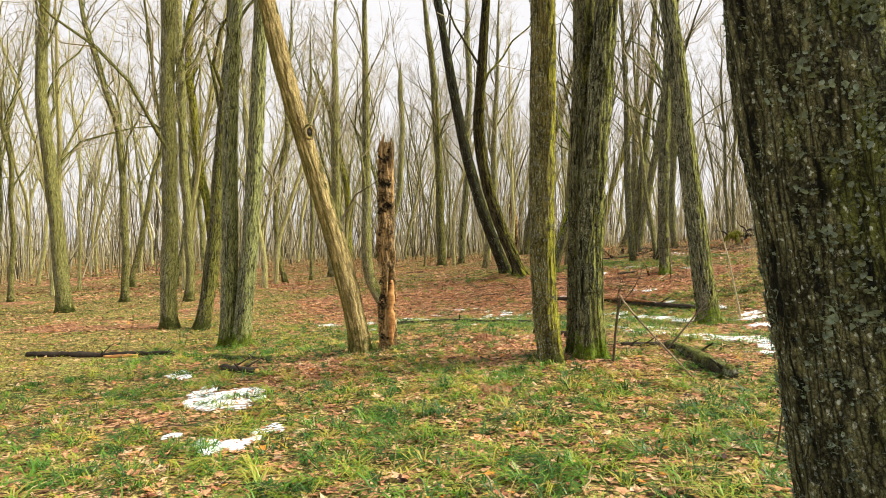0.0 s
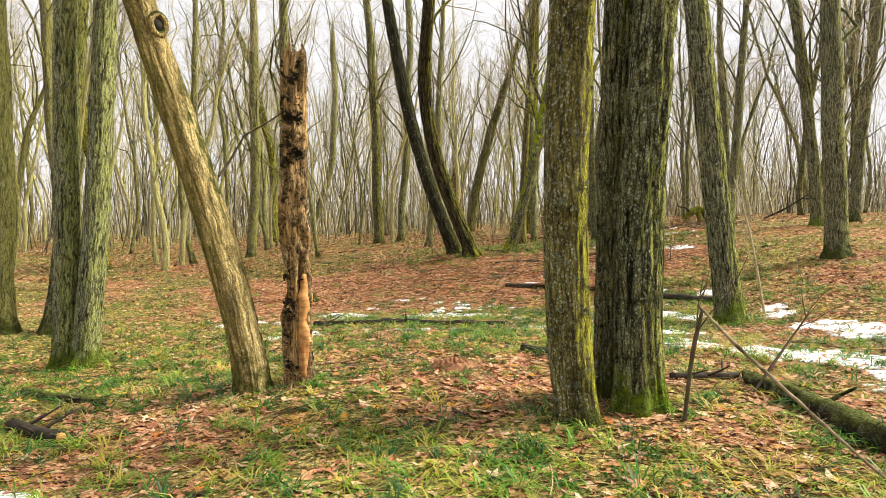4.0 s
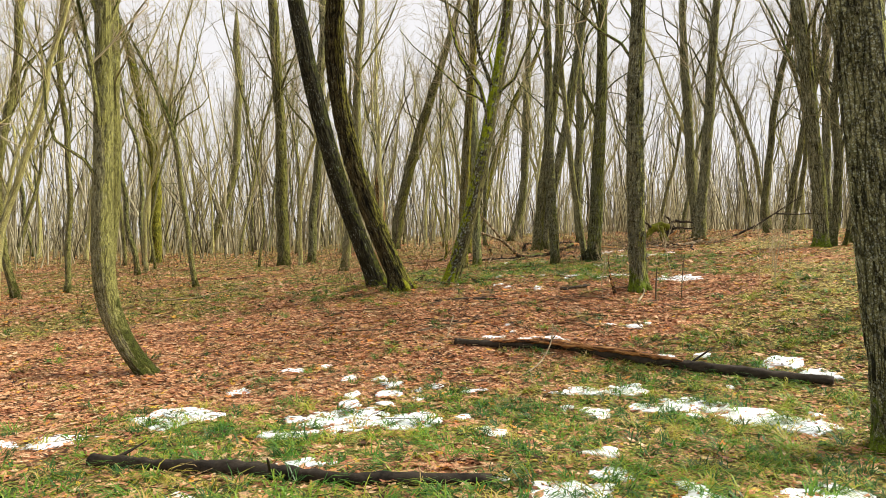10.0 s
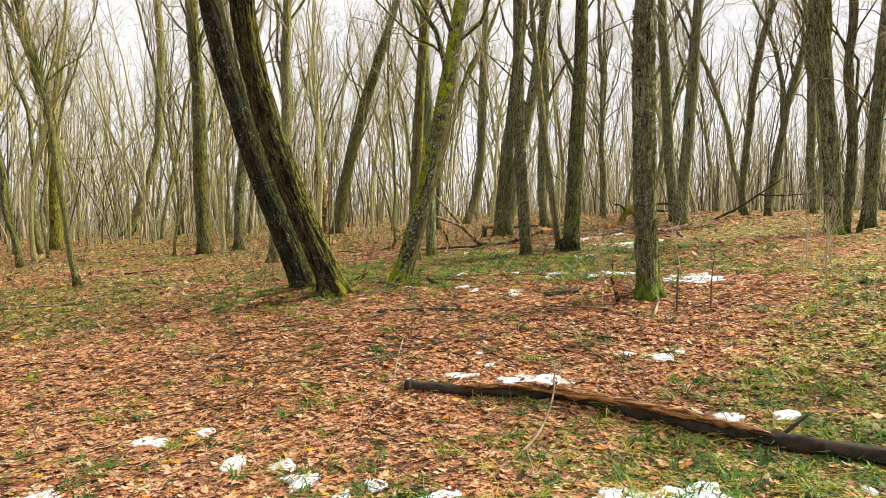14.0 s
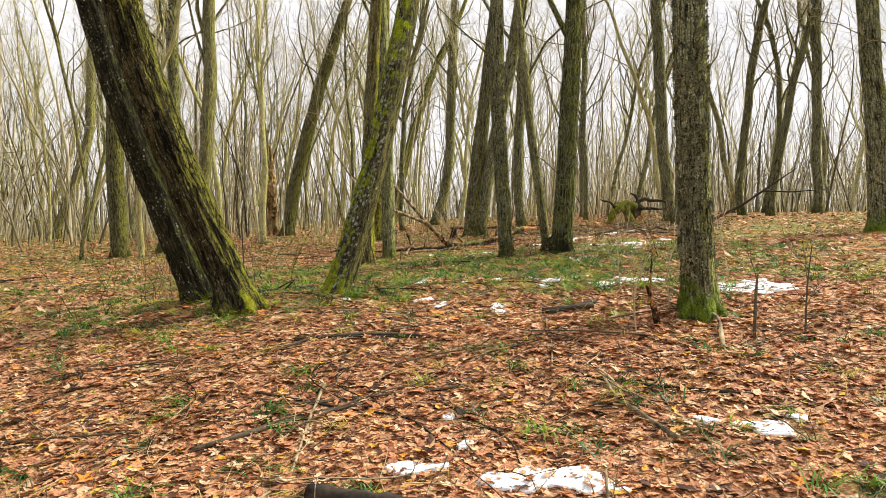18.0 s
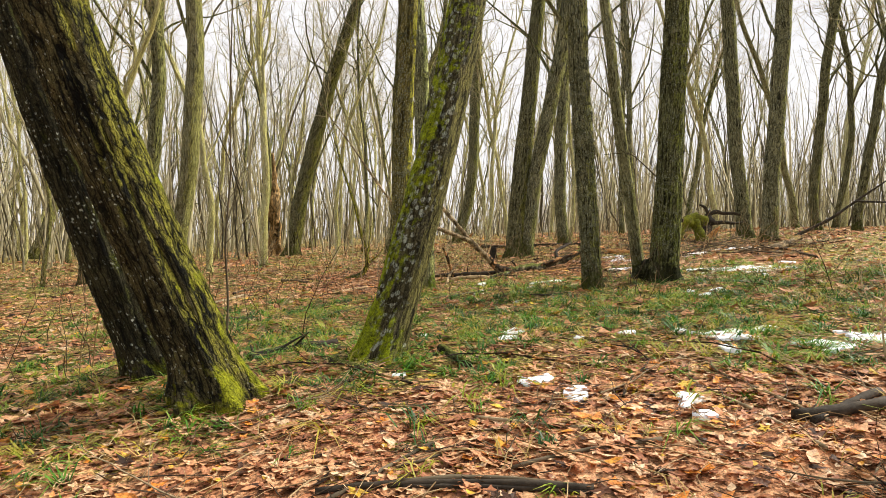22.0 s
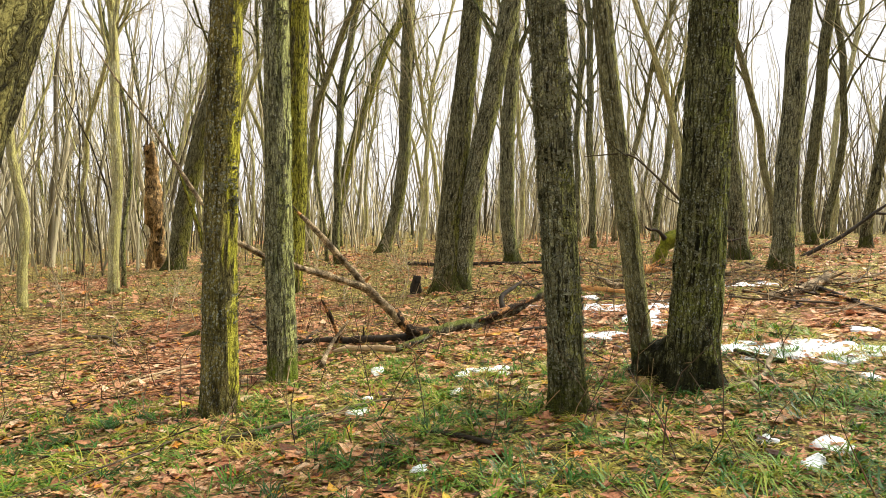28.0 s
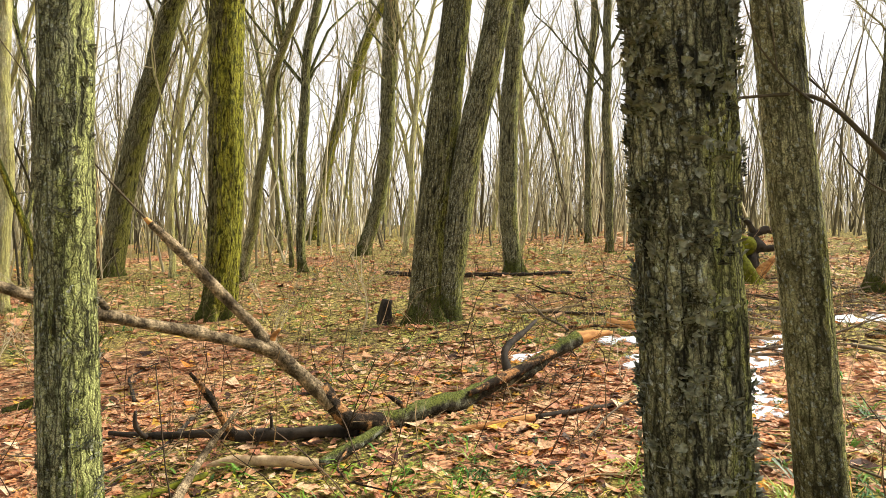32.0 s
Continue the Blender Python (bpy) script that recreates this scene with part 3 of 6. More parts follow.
def ruffles(rs, axis, rad, count, lo, hi, size=0.011, mat=None, each=26):
    """Small crumpled tufts of lichen standing out from a trunk."""
    clumps = max(count // each, 1)
    h = lo + (hi - lo) * rs.rand(clumps)
    th = rs.rand(clumps) * 2 * np.pi
    keep = vnoise(np.stack([np.cos(th) * 1.3, np.sin(th) * 1.3, h * 2.2], -1) + 4) - 0.12 * np.cos(th) > 0.40
    h, th = np.repeat(h[keep], each), np.repeat(th[keep], each)
    h = h + rs.normal(0, size * 1.5, len(h))
    th = th + rs.normal(0, size * 2.4, len(h)) / rad(h)
    n, m = len(h), 7
    out = np.stack([np.cos(th), np.sin(th), 0 * th], -1)
    side = np.stack([-np.sin(th), np.cos(th), 0 * th], -1)
    up = np.array((0, 0, 1.0))
    tilt = rs.uniform(0.1, 1.4, n)[:, None]
    fl = out * np.sin(tilt) + up * np.cos(tilt)
    c = axis(h) + out * (rad(h)[:, None] + 0.002)
    a = np.linspace(0, 2 * np.pi, m, endpoint=False)
    r = size * (0.35 + 1.3 * rs.rand(n, 1) ** 2) * (0.45 + 1.0 * rs.rand(n, m))
    V = c[:, None] + side[:, None] * (r * np.cos(a))[..., None] + fl[:, None] * (r * np.sin(a))[..., None] + out[:, None] * (size * 1.1 * rs.rand(n, m))[..., None]
    V = np.concatenate([V, c[:, None]], 1)
    b, k = (np.arange(n) * (m + 1))[:, None], np.arange(m)[None]
    F = np.stack([b + k, b + (k + 1) % m, b + m + 0 * k], -1).reshape(-1, 3)
    return mesh_np("lichen", V.reshape(-1, 3), F, mat or LICHEN, False)


def stem(az, r0, r1, hm, bend, side, H, rs, crook=0.0):
    """The line of a trunk and its radius, by height. bend: along the bearing az; side: across it."""
    ux, uy = math.cos(radians(az)), math.sin(radians(az))
    sway = rs.rand() * 6

    def run(co, h):
        a, b, c = co
        g, over = np.clip(h, 0, hm), np.maximum(h - hm, 0)
        slope = np.clip(a + 2 * b * hm + 3 * c * hm * hm, -0.45, 0.45)
        return a * g + b * g**2 + c * g**3 + slope * over * (1 - 0.02 * over)

    def axis(h):
        h = np.asarray(h, float)
        over = np.maximum(h - hm, 0)
        u, w = run(bend, h), run(side, h) + 0.16 * np.sin(over * 0.55 + sway) - 0.16 * math.sin(sway)
        g = np.maximum(h, 0)
        u = u + crook * (np.sin(g * 1.15 + sway) - math.sin(sway) + 0.45 * np.sin(g * 2.9 + 2 * sway) - 0.45 * math.sin(2 * sway))
        w = w + crook * (np.sin(g * 0.95 + 1.7 * sway) - math.sin(1.7 * sway) + 0.4 * np.sin(g * 2.3 + sway) - 0.4 * math.sin(sway))
        return np.stack([u * ux - w * uy, u * uy + w * ux, h], -1)

    def rad(h):
        h = np.asarray(h, float)
        high = np.maximum(r1 * np.clip(1 - (h - hm) / max(H - hm, 0.1), 0, 1) ** 0.8, 0.015)
        return np.where(h < hm, r0 + (r1 - r0) * np.clip(h, 0, hm) / hm, high)

    return axis, rad


def tree(x, y, r0, r1, az, hm, bend, mat, label, H=15.0, near=0, roots=0.5, furrow=0.014, seed=1, h0=None, fill=1.0, group="", lichen=0, twiggy=13, side=(0, 0, 0), ruffle=0.011, crook=0.0, tufts=None, loose=26):
    """A standing bare tree with trunk, branches and twigs. near: 2 has relief in its bark, 1 is plainer, 0 far."""
    rs = np.random.RandomState(seed)
    axis, rad = stem(az, r0, r1, hm, bend, side, H, rs, crook)
    ob = thing("tree", x, y, label, "tree", group=group)
    if near == 2:
        hs, n = np.concatenate([np.arange(-0.2, max(hm, 4.4) + 0.4, 0.045), np.arange(max(hm, 4.4) + 0.4, H, 0.7), [H]]), 72
    elif near == 1:
        hs, n = np.concatenate([np.arange(-0.2, 1.0, 0.1), np.arange(1.0, hm, 0.22), np.arange(hm, H, 0.7), [H]]), 22
    else:
        hs, n = np.concatenate([[-0.2, 0, 0.15, 0.4, 0.8], np.arange(1.2, H, 0.5), [H]]), 8
    v, f, rest = trunk_arrays(rs, axis, rad, H, n, hs, furrow if near else 0, roots, 4 + seed % 3)
    trunk = part("trunk", mesh_np("trunk", v, f, mat, rest=rest + (x, y, 0)), ob)
    if lichen:
        tagged(part("lichen", ruffles(rs, axis, rad, lichen, 0.3, hm + 0.4, ruffle, tufts, loose), trunk, "ruffled grey-green lichen tufts"), kind="stuff")
    n1 = int((9 + H * 0.9) * fill)
    (bv, bf), (tv, tf) = crown(rs, axis, rad, H, h0 if h0 is not None else (hm + 0.4 if near == 2 else min(hm * 0.8, 3.8)), n1, int(n1 * 3.6), int(n1 * twiggy))
    own = 7 * 5
    if near:
        for i in range(min(n1, 5)):
            part("limb", mesh_np("limb", bv[i * own : (i + 1) * own], bf[: 6 * 5], mat), ob)
        bv, bf = bv[min(n1, 5) * own :], bf[: len(bf) - min(n1, 5) * 30]
    cv, cf = joined([(bv, bf), (tv, tf)])
    me = mesh_np("crown", cv, cf, mat)
    me.materials.append(TWIG)
    me.polygons.foreach_set("material_index", np.repeat((0, 1), (len(bf), len(tf))).astype(np.int32))
    tagged(part("crown", me, ob), kind="stuff")
    return ob


# ---- the forest floor ----
def spaced(lo, a, b, hi, step, grow):
    """Even steps from a to b, widening outwards to lo and hi."""
    mid = list(np.arange(a, b + 1e-6, step))
    s, v, left = step, a, []
    while v > lo:
        s *= grow
        v -= s
        left.append(v)
    s, v, right = step, b, []
    while v < hi:
        s *= grow
        v += s
        right.append(v)
    return np.array(left[::-1] + mid + right)


gx, gy = spaced(-420, -8, 13, 420, 0.16, 1.075), spaced(-300, -1, 36, 520, 0.16, 1.075)
GX, GY = np.meshgrid(gx, gy, indexing="ij")
GZ = ground(GX, GY)
near_path = np.exp(-(np.maximum(np.abs(GX - 3) - 8, 0) + np.maximum(np.abs(GY - 17) - 18, 0)))
GZ = GZ + 0.035 * near_path * (noise2(GX, GY, 7.7, 2.0) - 0.5)
gi = np.arange(GX.size).reshape(GX.shape)
gf = np.stack([gi[:-1, :-1], gi[1:, :-1], gi[1:, 1:], gi[:-1, 1:]], -1).reshape(-1, 4)
floor_mesh = mesh_np("ground", np.stack([GX, GY, GZ], -1).reshape(-1, 3), gf, GROUND)
attr = floor_mesh.attributes.new("grass_cover", "FLOAT", "POINT")
attr.data.foreach_set("value", cover_at(GX, GY).ravel().astype(np.float32))
tagged(new("ground", floor_mesh), "forest floor of brown leaves, moss and winter grass", "ground", kind="structure")


# ---- the trees one can tell apart, along the walk ----
leaner = tree(-1.24, 10.10, 0.164, 0.130, 0, 4.7, (-0.128, -0.0644, 0.00804), BARK_BEIGE, "leaning beige trunk with peeling bark and a dark knot hole", 11, 2, seed=11, roots=0.25, furrow=0.018, h0=5.5, side=(-0.057, -0.0086, -0.00029))
tree(1.37, 8.45, 0.161, 0.147, 0, 4.2, (-0.16, 0.0581, -0.00739), BARK_RIM, "upright yellow-green trunk coated with algae beside a darker twin", 16, 2, lichen=2600, ruffle=0.010, loose=16, seed=12, roots=0.2, side=(-0.021, -0.0236, -0.001))
tree(1.82, 8.98, 0.150, 0.143, -2, 4.4, (0.010, 0.0020, 0.00002), BARK_DARK, "dark furrowed trunk grown together with its neighbour at the foot", 17, 2, lichen=1200, ruffle=0.010, loose=16, seed=13, roots=0.35, furrow=0.028)
tree(1.93, 8.65, 0.176, 0.148, 0, 4.3, (-0.08, 0.0494, -0.00487), BARK_FOOT, "dark furrowed trunk with a mossy flared foot", 17, 2, lichen=2200, ruffle=0.010, loose=16, seed=14, roots=0.45, furrow=0.030, side=(-0.009, 0.0051, 6e-05))
tree(5.55, 13.93, 0.222, 0.177, 0, 6.3, (-0.145, 0.0111, -0.00053), BARK_FOOT, "grey-brown trunk leaning over melting snow with mossy foot", 16, 2, lichen=1200, ruffle=0.010, loose=16, seed=15, roots=0.45, furrow=0.024, side=(0, 0.0091, 0.00043))
tree(10.08, 17.70, 0.246, 0.202, -2, 6.9, (-0.047, -0.0021, 0.00031), BARK_GREY, "straight grey trunk on the leafy slope", 16, 1, seed=16, crook=0.022)
tree(17.08, 26.44, 0.177, 0.198, -2, 9.3, (0.022, 0.0189, -0.00145), BARK_GREY, "slender grey trunk on the leafy slope", 16, 1, seed=17, crook=0.022)
tree(-6.51, 15.90, 0.186, 0.167, -2, 7.2, (-0.005, 0.0008, -0.00012), BARK_OLIVE, "straight olive-grey trunk with dark foot in the grass", 16, 1, seed=18, crook=0.022)
tree(-4.12, 12.81, 0.168, 0.128, -2, 6.1, (0.035, -0.0116, 0.00145), BARK_PALE, "dark lichen-covered trunk of a pair sharing one foot", 16, 2, lichen=1800, ruffle=0.008, seed=19)
tree(-3.86, 12.70, 0.167, 0.127, -2, 6.0, (0.126, -0.0165, 0.00105), BARK_PALE, "grey trunk curving away from the trunk beside it", 16, 2, seed=20)
tree(-5.77, 15.92, 0.175, 0.137, -2, 5.4, (0.193, -0.0215, 0.00109), BARK_DARK, "dark slanting trunk behind a pair of trunks", 15, 1, seed=21, crook=0.022)
tree(-10.89, 22.82, 0.136, 0.108, -2, 8.8, (0.153, -0.0361, 0.00069), BARK_OLIVE, "crooked bare tree with knobbly trunk", 12, 0, seed=22, h0=4, crook=0.05)
tree(-11.15, 19.70, 0.217, 0.150, 0, 8.4, (-0.064, -0.0210, 0.00230), BARK_OLIVE, "pale olive trunk bending at its foot", 15, 1, seed=23, crook=0.022)
tree(-8.50, 22.33, 0.160, 0.142, -2, 9.3, (-0.017, -0.0088, 0.00065), BARK_OLIVE, "slender olive trunk in the grass", 15, 0, seed=24, crook=0.05)
tree(-9.55, 27.80, 0.188, 0.153, 0, 12.0, (-0.008, -0.0336, 0.00237), BARK_MOSS, "bent mossy trunk in the thicket", 15, 0, seed=25, crook=0.05)
tree(-0.04, 37.41, 0.258, 0.181, -8, 12.4, (-0.035, 0.0019, -0.00029), BARK_DARK, "dark-footed slender trunk with a swelling", 17, 1, seed=26, crook=0.022)
tree(1.07, 38.40, 0.174, 0.174, -8, 12.7, (0.048, 0.0020, -0.00027), BARK_GREY, "slim straight grey trunk", 16, 0, seed=27, crook=0.05)
tree(2.40, 25.02, 0.225, 0.19, 0, 6.9, (-0.46, 0.034, -0.0013), BARK_BLACK, "thick dark furrowed trunk leaning hard, mossy underside", 17, 2, seed=28, roots=0.35, side=(0.07, 0.0106, -0.00094), furrow=0.02)
tree(2.84, 24.12, 0.235, 0.185, 0, 5.9, (-0.455, 0.0095, 0.0038), BARK_RIDGE, "thick furrowed trunk leaning beside its twin, mossy foot", 17, 2, seed=29, roots=0.62, side=(0.06, -0.02, -0.00222), furrow=0.030)
tree(2.04, 32.23, 0.150, 0.150, -25, 4.6, (0.151, -0.0067, -0.00106), BARK_OLIVE, "brown-olive upright trunk on the grass", 15, 1, seed=30, crook=0.022)
tree(4.04, 24.62, 0.178, 0.163, 0, 3.1, (0.329, -0.0194, 0.00129), BARK_SPOT, "leaning trunk with bright moss above and white lichen spots", 16, 2, lichen=900, ruffle=0.007, seed=32, roots=0.4, side=(0.006, 0.0234, 0.0013))
tree(5.48, 29.22, 0.148, 0.128, 0, 3.6, (-0.016, 0.0124, -0.00134), BARK_RIM, "upright olive-brown trunk with cracked bark among leaves", 15, 2, lichen=3600, ruffle=0.010, loose=16, seed=33, roots=0.3, side=(0.025, -0.0146, -0.00097))
tree(6.13, 29.95, 0.139, 0.123, 0, 3.9, (-0.034, 0.0123, -0.0017), BARK_PALE, "upright grey-green trunk with a mossy tuft at its foot", 15, 2, lichen=3000, ruffle=0.009, loose=16, seed=34, roots=0.25, side=(0.055, 0.0042, -0.00019))
tree(7.86, 27.62, 0.136, 0.134, 0, 3.3, (-0.088, 0.001, 0.00217), BARK_GREY, "grey furrowed trunk hung with ruffled grey lichen", 16, 2, lichen=8000, ruffle=0.010, loose=14, seed=35, roots=0.3, side=(-0.03, 0.0143, 0.00116))
forked = tree(9.02, 27.59, 0.199, 0.173, 0, 3.3, (0.036, -0.0074, 0.0018), BARK_FORK, "thick furrowed trunk forked at its foot beside snow", 17, 2, lichen=3200, ruffle=0.010, loose=16, seed=36, roots=0.55, furrow=0.026, side=(-0.058, 0.0064, 0.00067))
tree(8.97, 28.08, 0.097, 0.082, 0, 3.4, (-0.137, -0.0241, 0.00667), BARK_OLIVE, "thin smooth trunk sprouting from the foot of a thick one", 13, 2, seed=37, roots=0.2, furrow=0.005, side=(0.002, 0.005, 0.0003))
tree(7.09, 21.30, 0.162, 0.161, 0, 3.9, (-0.046, 0.0219, -0.00145), BARK_FOOT, "lichen-rough dark trunk with bright mossy foot", 16, 2, lichen=9000, ruffle=0.014, loose=12, seed=38, roots=0.6, furrow=0.02, side=(0.065, 0.0067, 0.00026))
tree(9.77, 34.35, 0.236, 0.192, 0, 5.3, (0.053, 0.0269, -0.0024), BARK_DARK, "thick dark trunk of a close pair with flared foot", 17, 2, seed=39, side=(0.03, 0.0059, 0.00038))
tree(10.01, 34.28, 0.182, 0.182, -23, 5.3, (0.11, 0.0208, -0.00193), BARK_GREY, "slanting trunk of a close pair", 17, 1, seed=40, crook=0.022)
tree(7.40, 36.77, 0.245, 0.242, -24, 4.7, (0.130, -0.0446, 0.00511), BARK_MOSS, "lumpy trunk thickly grown with yellow-green moss", 14, 2, seed=41, roots=0.5, furrow=0.03)
tree(5.54, 45.40, 0.289, 0.273, -24, 6.8, (0.189, -0.0035, 0.00160), BARK_DARK, "stout dark trunk leaning away in the thicket", 16, 1, seed=42, crook=0.022)
tree(13.21, 38.00, 0.181, 0.181, -24, 5.4, (-0.193, 0.0698, -0.00678), BARK_GREY, "grey trunk curving out of a mossy foot", 16, 1, seed=43, crook=0.022)
tree(12.24, 45.43, 0.218, 0.217, -24, 7.5, (0.373, -0.0627, 0.00356), BARK_GREY, "grey trunk bending upwards from the slope", 16, 1, seed=44, crook=0.022)
tree(13.41, 57.59, 0.265, 0.237, -24, 11.2, (0.197, 0.0020, 0.00065), BARK_MOSS, "slanting mossy trunk far in the wood", 16, 0, seed=45, crook=0.05)
tree(9.79, 42.01, 0.106, 0.105, -24, 6.3, (-0.126, 0.0337, -0.00108), BARK_GREY, "thin twisting grey trunk", 13, 0, seed=46, crook=0.05)
tree(17.08, 40.03, 0.099, 0.099, -24, 6.3, (0.013, -0.0106, 0.00069), BARK_GREY, "thin straight grey trunk", 13, 0, seed=47, crook=0.05)
tree(18.96, 43.53, 0.105, 0.105, -24, 7.5, (-0.043, 0.0128, -0.00086), BARK_GREY, "thin grey trunk on the rise", 13, 0, seed=48, crook=0.05)
tree(16.75, 34.21, 0.196, 0.181, -20, 6.3, (-0.137, 0.0144, -0.00100), BARK_GREY, "slim grey trunk beside a brush pile", 15, 1, seed=49, crook=0.022)
tree(15.42, 32.06, 0.195, 0.182, -20, 5.5, (0.063, -0.0013, -0.00002), BARK_GREY, "grey trunk standing by broken wood", 16, 1, seed=50, crook=0.022)
tree(21.54, 36.18, 0.153, 0.144, -20, 7.3, (-0.117, 0.0388, -0.00171), BARK_DARK, "dark crooked trunk on the crest", 14, 0, seed=51, crook=0.05)
tree(24.33, 37.89, 0.111, 0.101, -20, 7.5, (0.057, 0.0401, -0.00649), BARK_DARK, "thin twisted trunk on the crest", 12, 0, seed=52, crook=0.05)
tree(21.02, 34.31, 0.130, 0.130, -23, 5.0, (-0.045, 0.0586, -0.00387), BARK_DARK, "dark slanting trunk on the crest", 13, 0, seed=53, crook=0.05)
tree(22.82, 33.97, 0.165, 0.165, -25, 6.7, (0.034, -0.0238, 0.00216), BARK_GREY, "brown upright trunk on the crest", 14, 0, seed=54, crook=0.05)
tree(15.06, 25.59, 0.199, 0.184, -12, 7.2, (-0.035, -0.0183, 0.00098), BARK_FOOT, "dark trunk with mossy foot on the slope", 15, 1, seed=55, crook=0.022)
tree(15.48, 25.72, 0.125, 0.10, -12, 6.0, (0.09, -0.012, 0.0006), BARK_DARK, "dark crooked stem beside a mossy-footed trunk", 14, 1, seed=56, side=(0.03, 0, 0), crook=0.06, h0=2.0)
tree(15.75, 25.5, 0.06, 0.045, -12, 4.0, (0.22, -0.02, 0.0), BARK_DARK, "thin dark stem slanting out of a trunk's foot", 8, 1, seed=57, crook=0.05, h0=1.5)
tree(-1.64, 19.96, 0.165, 0.15, 0, 2.1, (-0.892, 0.412, -0.0641), BARK_OLIVE, "curved pale trunk bowed at its mossy foot among leaves", 13, 2, seed=62, roots=0.2, furrow=0.007, side=(0.023, 0.0013, -0.00093))
tree(-5.33, 31.94, 0.199, 0.198, -13, 7.5, (0.100, -0.0159, 0.00082), BARK_OLIVE, "straight olive trunk at the edge of the thicket", 15, 1, seed=63, crook=0.022)
tree(-6.11, 43.27, 0.235, 0.183, -12, 11.8, (0.070, -0.0218, 0.00013), BARK_MOSS, "crooked mossy trunk with broken pale stems", 13, 0, seed=64, h0=4, crook=0.05)
tree(-2.37, 29.71, 0.078, 0.070, -12, 5.6, (-0.148, 0.0471, -0.00988), BARK_OLIVE, "thin bowed sapling in the grass", 8, 0, seed=65, crook=0.05)
tree(-6.91, 29.31, 0.113, 0.113, -11, 8.5, (-0.291, 0.0755, -0.00443), BARK_OLIVE, "thin bowed olive trunk", 13, 0, seed=66, crook=0.05)
tree(-6.01, 30.45, 0.086, 0.077, -11, 8.9, (0.065, -0.0258, 0.00192), BARK_OLIVE, "thin straight sapling trunk", 12, 0, seed=67, crook=0.05)
tree(-5.44, 55.46, 0.254, 0.218, -12, 14.3, (0.576, -0.0491, 0.00132), BARK_OLIVE, "bent trunk deep in the thicket", 16, 0, seed=68, crook=0.05)


# a knot hole with a raised rim on the leaning trunk
ring = np.linspace(0, 2 * np.pi, 15)
knot_out = np.array((0.80, -0.60, 0.0))
knot_side = np.array((0.60, 0.80, 0.0))
knot_at = np.array((-0.835, -0.29, 3.27)) + knot_out * 0.142
rim = knot_at + 0.075 * (np.cos(ring)[:, None] * knot_side + np.sin(ring)[:, None] * np.array((0.0, 0.0, 1.15))) + knot_out * 0.015
kv, kf = tubes(rim[None], np.full((1, 15), 0.028), 8)
knot_rim = part("knot_rim", mesh_np("knot_rim", kv, kf, BARK_BEIGE), leaner, "raised rim of a knot hole")
# a closed dark plug inside the rim gives the hole its shade
kv, kf = tubes((knot_at + np.array((-0.02, 0.012, 0.022))[:, None] * knot_out)[None], np.array([[0.07, 0.072, 0.002]]), 14)
part("knot_shade", mesh_np("knot_shade", kv, kf, LOGBARK), knot_rim, "dark plug standing for the shaded knot hole")

# the crooked twig that reaches from it
tw = np.array([[(-0.28, -0.12, 2.0), (-0.22, 0.05, 2.15), (-0.10, 0.12, 2.4), (0.1, 0.13, 2.52), (0.25, 0.12, 2.62), (0.5, 0.08, 2.72)]])
kv, kf = tubes(tw, np.array([[0.014, 0.012, 0.01, 0.008, 0.006, 0.003]]), 6)
part("twig", mesh_np("twig", kv, kf, TWIG_DARK), leaner, "thin dark crooked twig")


# the great trunk beside the start of the walk
tree(1.645, 2.35, 0.295, 0.26, 0, 3.5, (-0.156, 0.0, 0.0), BARK_OLD, "massive old trunk with deep bark and ruffled lichen", 17, 2, seed=5, roots=0.3, furrow=0.022, lichen=15000, ruffle=0.0075, tufts=LICHEN_TEAL, loose=6)


# ---- woods further off ----
def wild(rs, near):
    """A forest tree of its own shape, at the origin."""
    H = rs.uniform(11, 17)
    r = rs.uniform(0.06, 0.15)
    bend = (rs.normal(0, 0.07), rs.normal(0, 0.018), rs.normal(0, 0.0015))
    return dict(r0=r, r1=r * 0.75, az=rs.uniform(0, 360), hm=6.0, bend=bend, H=H)


def open_space(x, y):
    """Where the walk and the trees set by hand are: nothing is scattered there."""
    if -7 < x < 14 and -6 < y < 36:
        return True
    if 14 <= x < 22 and 8 < y < 40:
        return True
    return (-12 < x <= -7 and -2 < y < 17) or (x >= 14 and y < 14 and x < 20)


rs = np.random.RandomState(3)
kinds = []
GROUPS = "trees of the surrounding wood"
for k in range(14):
    w = wild(rs, 0)
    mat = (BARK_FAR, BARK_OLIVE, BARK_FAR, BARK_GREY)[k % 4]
    kinds.append((w, mat))
spots = []
tries = 0
while len(spots) < 290 and tries < 20000:
    tries += 1
    a, d = rs.uniform(0, 2 * np.pi), 9 + 40 * rs.rand() ** 0.7
    x, y = 3 + math.cos(a) * d * 0.95, 22 + math.sin(a) * d * 1.05
    if open_space(x, y) or (y < 4 and rs.rand() < 0.8):
        continue
    if all((x - p) ** 2 + (y - q) ** 2 > 0.9 for p, q in spots):
        spots.append((x, y))
protos = {}
